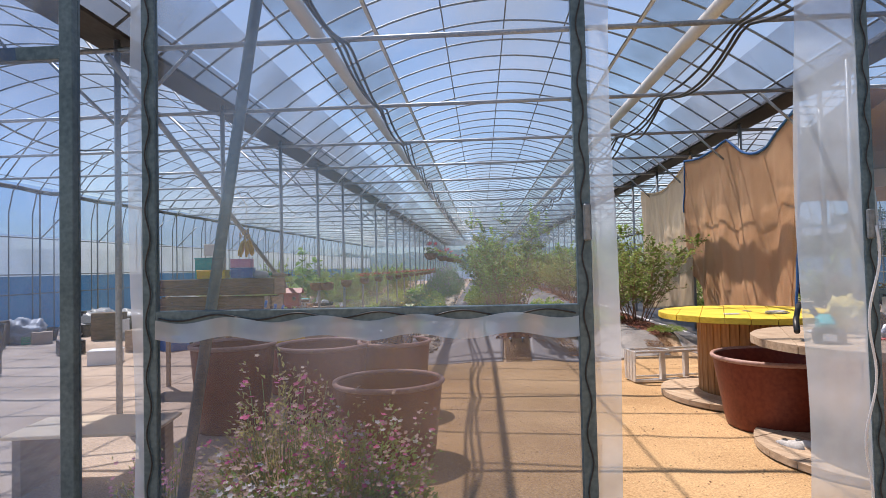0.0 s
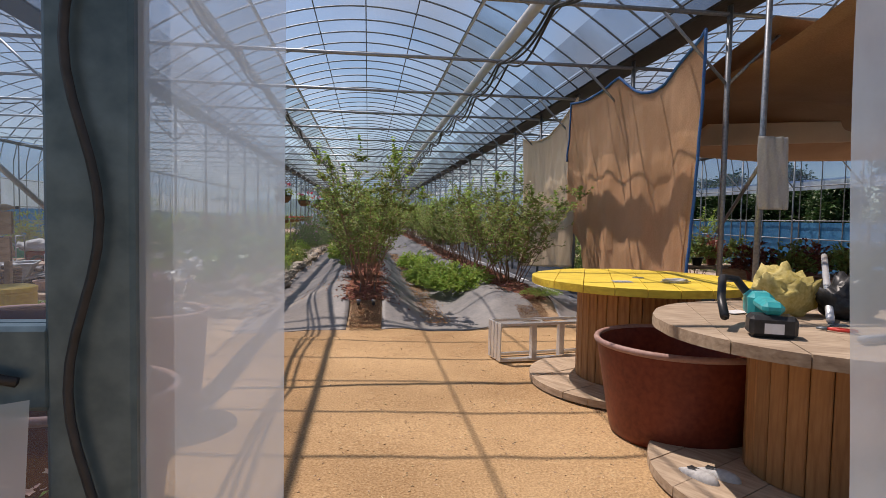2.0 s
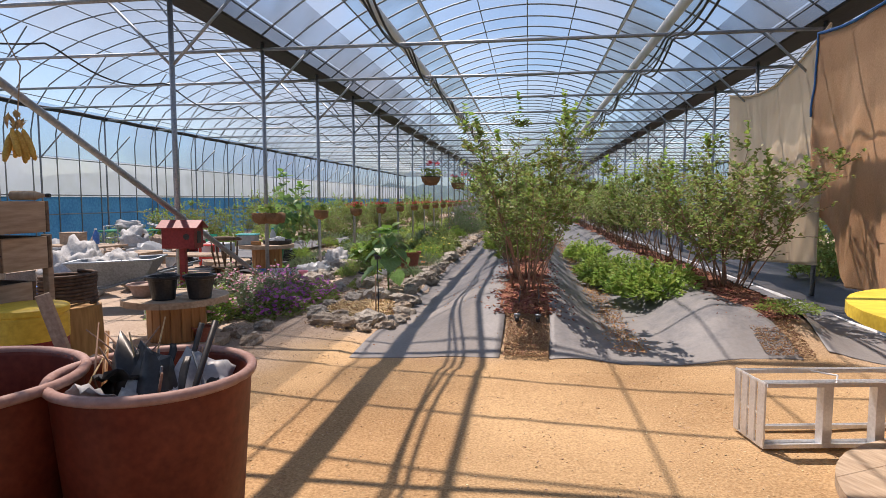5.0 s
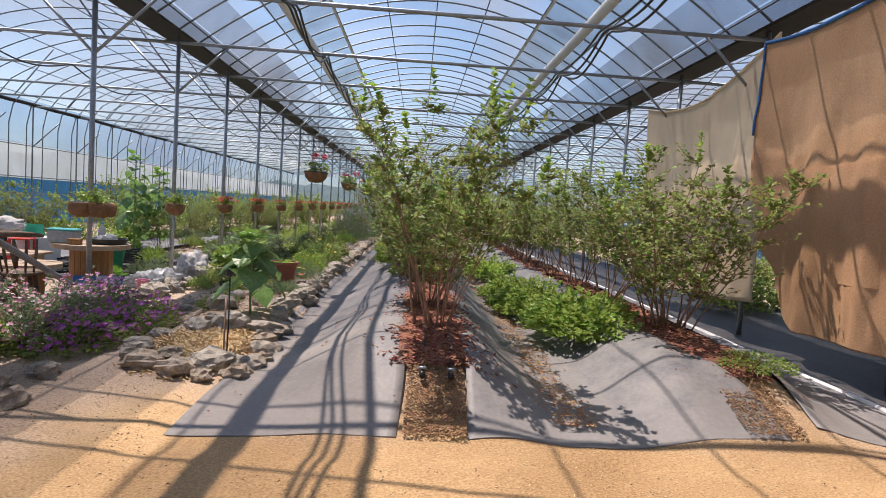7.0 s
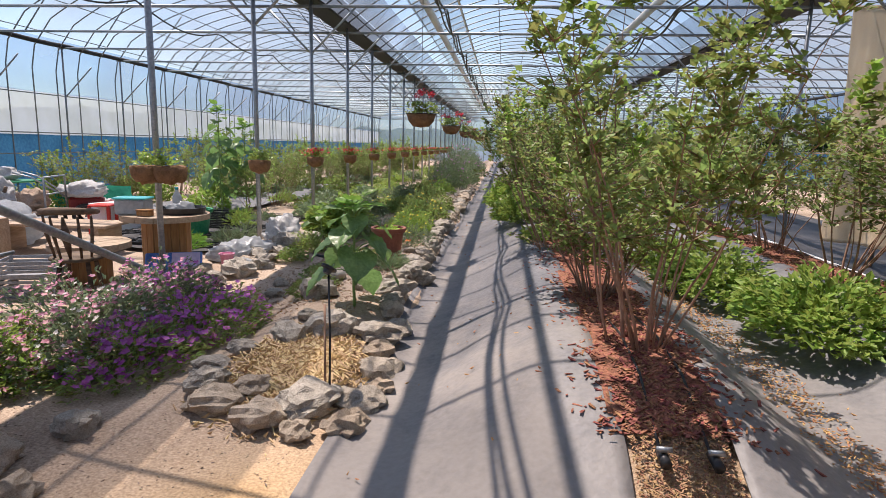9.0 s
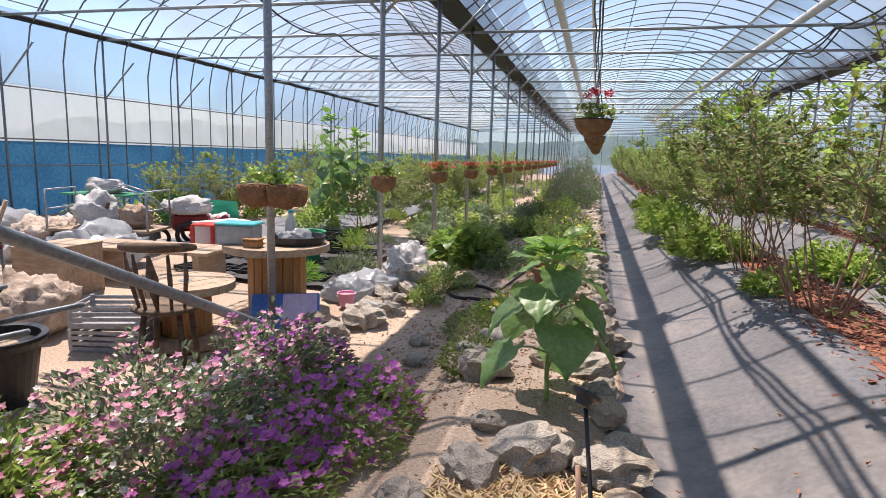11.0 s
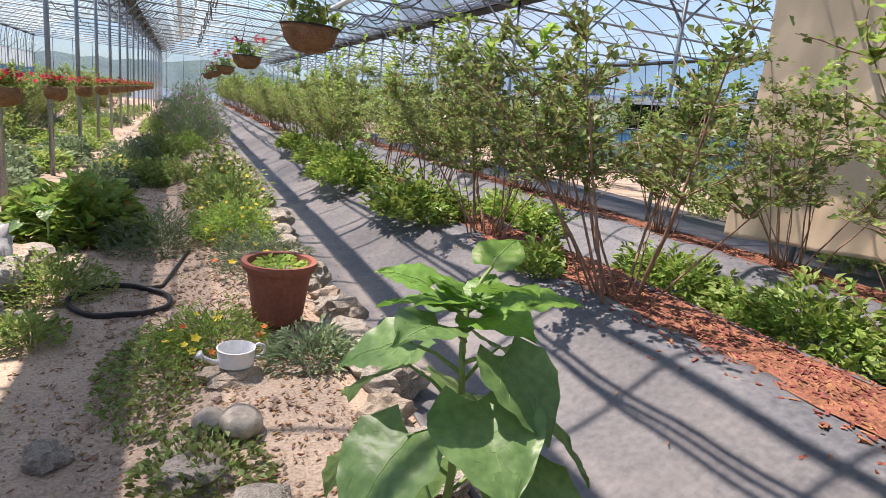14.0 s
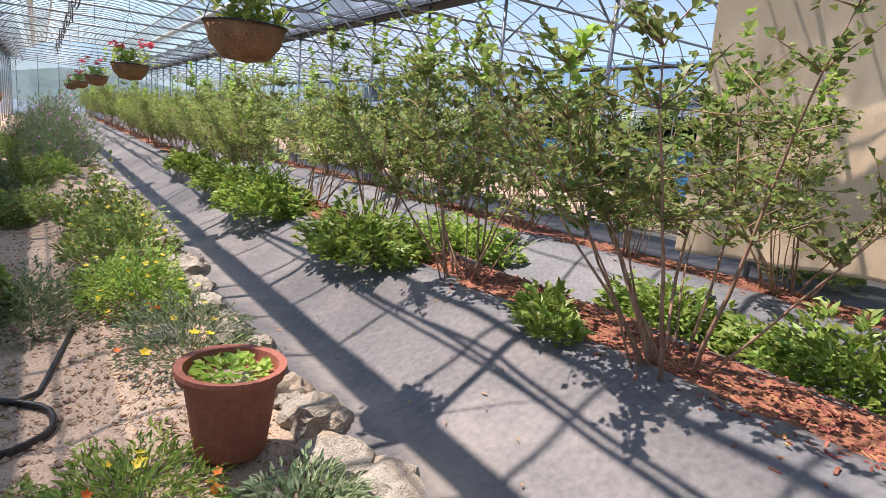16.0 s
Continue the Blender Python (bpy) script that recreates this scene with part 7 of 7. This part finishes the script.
# ---- the right bay ----
WHITE_CLOTH = mat("white_cloth", (0.66, 0.66, 0.65), (0.80, 0.80, 0.78), 0.8, 5, 60, 0.4, through_light=0.4)
prop = tube("prop_pipe", [(4.93, 7.72, 0.0), (4.93, 7.68, 3.9)], 0.03, STEEL, None, 10)
tagged(prop, "galvanised steel prop pipe in the neighbouring bay", "pipe")
stick("brace_pipe", (4.96, 7.74, 2.05), (6.3, 10.6, 1.3), 0.022, STEEL, "slanting steel brace pipe", "pipe")
for name, f, m, lab in (("shade_cloth", lambda u, v: (5.35 + 6.5 * u, 6.4 + 5.2 * v, 3.72 - 0.62 * math.sin(math.pi * v) * (0.6 + 0.4 * u) - 0.25 * v + 0.05 * noise.noise((u * 5, v * 5, 1))), SHEET_DULL, "brown shade cloth slung under the next bay's roof"),
                        ("shade_cloth", lambda u, v: (5.4 + 7 * u, 3.2 + 3.6 * v, 3.70 - 0.45 * math.sin(math.pi * v) + 0.05 * noise.noise((u * 5, v * 5, 4))), SHEET_DULL, "brown shade cloth slung under the next bay's roof"),
                        ("shade_cloth", lambda u, v: (5.45 + 6.2 * u, 8.3 + 4.6 * v, 3.72 - 0.92 * v - 0.14 * math.sin(math.pi * u) + 0.04 * noise.noise((u * 5, v * 4, 8))), SHEET_DULL, "brown shade cloth sloping down in the neighbouring bay"),
                        ("shade_cloth", lambda u, v: (6.2 + 5 * u, 10.8 + 0.8 * v, 2.95 - 0.25 * v + 0.3 * u), SHEET_PALE, "pale shade cloth slung in the neighbouring bay"),
                        ("white_cloth", lambda u, v: (4.84 + 0.32 * u + 0.03 * v, 7.63 + 0.05 * noise.noise((u * 6, v * 2, 3)), 2.30 - 0.72 * v), WHITE_CLOTH, "white cloth hung on the prop pipe")):
    ob = sheet(name, f, span(0, 1, 24), span(0, 1, 24), m)
    ob.modifiers.new("thickness", "SOLIDIFY").thickness = 0.004
    tagged(ob, lab, "cloth")
LEAF_RED = mat("dark_red_leaf", (0.14, 0.05, 0.035), (0.32, 0.13, 0.09), 0.5, 8, 40, 0.1, vary=0.5, through_light=0.3)
for x, y in ((6.9, 9.6), (8.6, 10.6), (10.3, 11.4), (7.2, 12.4)):
    t = thing("plant_bench", "wooden plant bench crowded with pots", "bench", pose(x, y, 0, 0, 0, 10), "plant benches")
    for k in range(4):
        part("slat", box(bmesh.new(), -0.85, 0.85, -0.4 + k * 0.2 + 0.01, -0.2 + k * 0.2 - 0.01, 0.62, 0.65, 0.004), WOOD_GREY, t)
    for sx in (-0.75, 0.75):
        part("trestle", box(bmesh.new(), sx - 0.03, sx + 0.03, -0.36, 0.36, 0, 0.618, 0.004), WOOD_GREY, t)
    for k in range(4):
        px, py = x - 0.6 + k * 0.4, y + 0.1 * (-1) ** k
        pot("flower_pot", "small plastic pot on the plant bench", px, py, 0.66, 0.10, 0.14, (TERRACOTTA, BLACK)[k % 2], group="bench pots")
        clump("bench_plant", "dark reddish-leaved plant in a pot" if k % 2 else "green plant in a pot on the bench", "plant", px, py, 0.26, 0.26, 0.42, 420, 0.07, LEAF_RED if k % 2 == 0 else LEAF, z=0.78, group="bench plants", stalks=10)
for i in range(10):
    x, y = rngl.uniform(6, 12.5), rngl.uniform(8, 24)
    clump("leafy_clump", "green and reddish plants in the neighbouring bay", "plant", x, y, 0.5, 0.5, rngl.uniform(0.5, 1.1), 700, 0.09, rngl.choice((LEAF, LEAF_RED, LEAF)), group="right bay plants", stalks=10)
y = 14
while y < 50:
    o = copy_thing(kinds[rngl.randrange(4)], pose(8.2 + rngl.uniform(-0.4, 0.4), y, 0.0, 0, 0, rngl.uniform(0, 360)))
    o.scale = (0.8, 0.8, 0.8)
    y += 2.0
pts = [(4.62 + 0.02 * math.sin(k), 9.6 + 0.5 * k, 0.05) for k in range(40)]
tagged(tube("edge_pipe", pts, 0.03, WHITE, None, 8), "white plastic pipe lying along the cloth screen", "pipe")

# ---- more of the side bay's clutter ----
sack(-4.35, 11.5, 0.42, 0.28, 0.20, 0.22, 81, SACK, "white plastic sheets heaped in the wheelbarrow", "plastic_sheet", "plastic sheet")
pot("plant_tub", "black plastic tub beside the wheelbarrow", -3.95, 11.9, 0.0, 0.24, 0.40, BLACK)
pot("bucket", "white plastic bucket beside the wheelbarrow", -3.55, 11.1, 0.0, 0.17, 0.26, WHITE)


def cart(x, y, rz):
    t = thing("hand_cart", "pipe-framed hand cart with a sack on its deck", "cart", pose(x, y, 0, 0, 0, rz))
    part("deck", box(bmesh.new(), -0.7, 0.7, -0.35, 0.35, 0.30, 0.34, 0.006), WOOD_GREY, t)
    for sx in (-0.68, 0.68):
        tube("end_frame", [(sx, -0.33, 0.34), (sx, -0.33, 0.86), (sx, 0.33, 0.86), (sx, 0.33, 0.34)], 0.016, STEEL, t, 6)
        tube("end_rail", [(sx, -0.33, 0.6), (sx, 0.33, 0.6)], 0.012, STEEL, t, 6)
        for sy in (-0.38, 0.38):
            tube("wheel", [(sx * 0.75 + 0.12 * math.cos(a), sy, 0.15 + 0.12 * math.sin(a)) for a in span(0, 2 * math.pi, 16)[:-1]], 0.03, BLACK, t, 8, "black rubber tyre", True)
        tube("axle", [(sx * 0.75, -0.38, 0.15), (sx * 0.75, 0.38, 0.15)], 0.012, STEEL_DARK, t, 6)
        part("axle_block", box(bmesh.new(), sx * 0.75 - 0.04, sx * 0.75 + 0.04, -0.3, 0.3, 0.162, 0.298, 0.004), STEEL_DARK, t)
    return t


cart(-7.3, 16.3, 14)
sack(-7.5, 16.3, 0.345, 0.3, 0.24, 0.3, 82, SACK, "pale sack lying on the hand cart")
sack(-6.95, 16.4, 0.345, 0.2, 0.2, 0.22, 83, WOOD_GREY, "brown sack lying on the hand cart")


def folding_table(x, y, rz, top, label):
    t = thing("folding_table", label, "table", pose(x, y, 0, 0, 0, rz))
    part("tabletop", box(bmesh.new(), -0.6, 0.6, -0.3, 0.3, 0.66, 0.69, 0.006), top, t)
    for sx in (-0.5, 0.5):
        for sy in (-0.24, 0.24):
            tube("leg", [(sx, sy, 0.66), (sx * 1.08, sy, 0.0)], 0.013, STEEL_DARK, t, 6)
        tube("stretcher", [(sx * 1.04, -0.24, 0.3), (sx * 1.04, 0.24, 0.3)], 0.010, STEEL_DARK, t, 6)


folding_table(-8.6, 17.6, 5, GREEN, "folding table with a faded green top")
folding_table(-6.2, 13.2, -8, WOOD_GREY, "folding table with a weathered wooden top")
carton(-6.4, 13.2, 0.70, 0.32, 0.24, 0.18, WOOD_GREY, "brown carton on the folding table", 12)
bottle(-5.95, 13.15, 0.70, 0.26, 0.05, BLUE, WHITE, "blue bottle on the folding table")
sack(-8.6, 17.6, 0.70, 0.34, 0.2, 0.14, 84, SACK, "white cloth thrown over the folding table", "draped_cloth", "cloth")
green_net = sheet("shade_net", lambda u, v: (-8.9 + 1.7 * u + 0.06 * noise.noise((u * 4, v, 2)), 19.2 + 0.12 * noise.noise((u * 5, v * 3, 1)), 0.02 + 0.62 * (1 - v) * (0.8 + 0.25 * noise.noise((u * 3, 0, 3)))), span(0, 1, 24), span(0, 1, 10), mat("green_net", (0.02, 0.22, 0.14), (0.06, 0.40, 0.27), 0.7, 4, 60, 0.4, through_light=0.3))
tagged(green_net, "green shade net hung low behind the tables", "net")
rngc = random.Random(61)
for i in range(26):
    x, y = rngc.uniform(-11.3, -7.2), rngc.uniform(8.5, 19)
    k = i % 5
    if k == 0:
        pot("plant_tub", "dark plastic plant tub in the side bay clutter", x, y, 0.0, rngc.uniform(0.16, 0.26), rngc.uniform(0.25, 0.42), BLACK, group="dark tubs")
    elif k == 1:
        carton(x, y, 0.0, rngc.uniform(0.4, 0.8), rngc.uniform(0.3, 0.5), rngc.uniform(0.35, 0.8), rngc.choice((WOOD_DARK, BLACK, WOOD_GREY)), "dark box stacked in the side bay clutter", rngc.uniform(0, 90))
    elif k == 2:
        sack(x, y, 0.0, rngc.uniform(0.2, 0.4), rngc.uniform(0.2, 0.35), rngc.uniform(0.2, 0.4), 90 + i, rngc.choice((SACK, RED, GREY_P, WOOD_DARK)), "slumped sack in the side bay clutter")
    elif k == 3:
        crate(x, y, 0.0, rngc.uniform(0, 90), rngc.choice((GREY_P, BLACK, GREEN)), "slatted plastic crate in the side bay clutter")
    else:
        stick("leaning_board", (x, y, 0.0), (x + rngc.uniform(-0.5, 0.5), y + rngc.uniform(-0.3, 0.3), rngc.uniform(0.5, 1.1)), 0.025, rngc.choice((WOOD_GREY, WOOD_DARK, STEEL)), "loose pole propped in the side bay clutter", "pole")
for i in range(34):
    x, y = -3.3 - abs(rngc.gauss(0, 0.7)), rngc.uniform(18, 44)
    clump("leafy_clump", "weedy green growth along the row of posts", "plant", x, y, rngc.uniform(0.25, 0.5), rngc.uniform(0.4, 0.8), rngc.uniform(0.15, 0.5), 500, 0.08, rngc.choice((LEAF, LEAF_MINT, LEAF_GREY)), group="weeds along the posts", stalks=8)
bench = thing("low_bench", "low bench with a pale cream board top inside the front wall", "bench", pose(-2.35, 4.5, 0, 0, 0, 8))
part("bench_top", box(bmesh.new(), -0.5, 0.5, -0.28, 0.28, 0.40, 0.425, 0.005), SHEET_PALE, bench)
for sx in (-0.42, 0.42):
    part("leg", box(bmesh.new(), sx - 0.03, sx + 0.03, -0.24, 0.24, 0.0, 0.399, 0.004), WOOD_GREY, bench)
stick("wooden_pole", (-2.95, 3.3, 0.0), (-2.78, 3.2, 2.15), 0.03, TERRACOTTA, "reddish wooden pole leaning by the front wall", "pole")

# crumpled sheets and a bundle of brush in the tall tub
for k, (x, y, rx, ry, rz, m, lab) in enumerate(((-0.36, 6.42, 24, 14, 20, SACK, "crumpled white paper sheet in the tub"), (-0.52, 6.36, -18, 30, 60, SACK, "crumpled white paper sheet in the tub"), (-0.30, 6.62, 30, -24, 100, GREY_P, "crumpled grey film in the tub"), (-0.56, 6.52, 12, 20, 140, BLACK, "crumpled black film in the tub"))):
    ob = sheet("paper_sheet" if m == SACK else "film_piece", lambda u, v: (0.28 * (u - 0.5), 0.22 * (v - 0.5), 0.05 * noise.noise((u * 3 + k, v * 3, k)) + 0.02 * noise.noise((u * 9, v * 9, k))), span(0, 1, 12), span(0, 1, 10), m)
    ob.modifiers.new("thickness", "SOLIDIFY").thickness = 0.002
    ob.matrix_basis = pose(x, y, 0.66 + 0.02 * k, rx, ry, rz)
    tagged(ob, lab, "paper" if m == SACK else "film", "rubbish in the tub")
for k in range(14):
    a = rngq.uniform(0, 6.28)
    x, y = -0.62 + 0.07 * math.cos(a), 6.62 + 0.07 * math.sin(a)
    ob = tube("brush_twig", [(x, y, 0.45), (x + rngq.uniform(-0.08, 0.08), y + rngq.uniform(-0.08, 0.08), 0.70), (x + rngq.uniform(-0.16, 0.12), y + rngq.uniform(-0.14, 0.14), rngq.uniform(0.78, 0.92))], [0.006, 0.005, 0.003], STEM if k % 3 else STRAW, None, 5)
    tagged(ob, "thin dry twig sticking out of the tub", "twig", "rubbish in the tub")
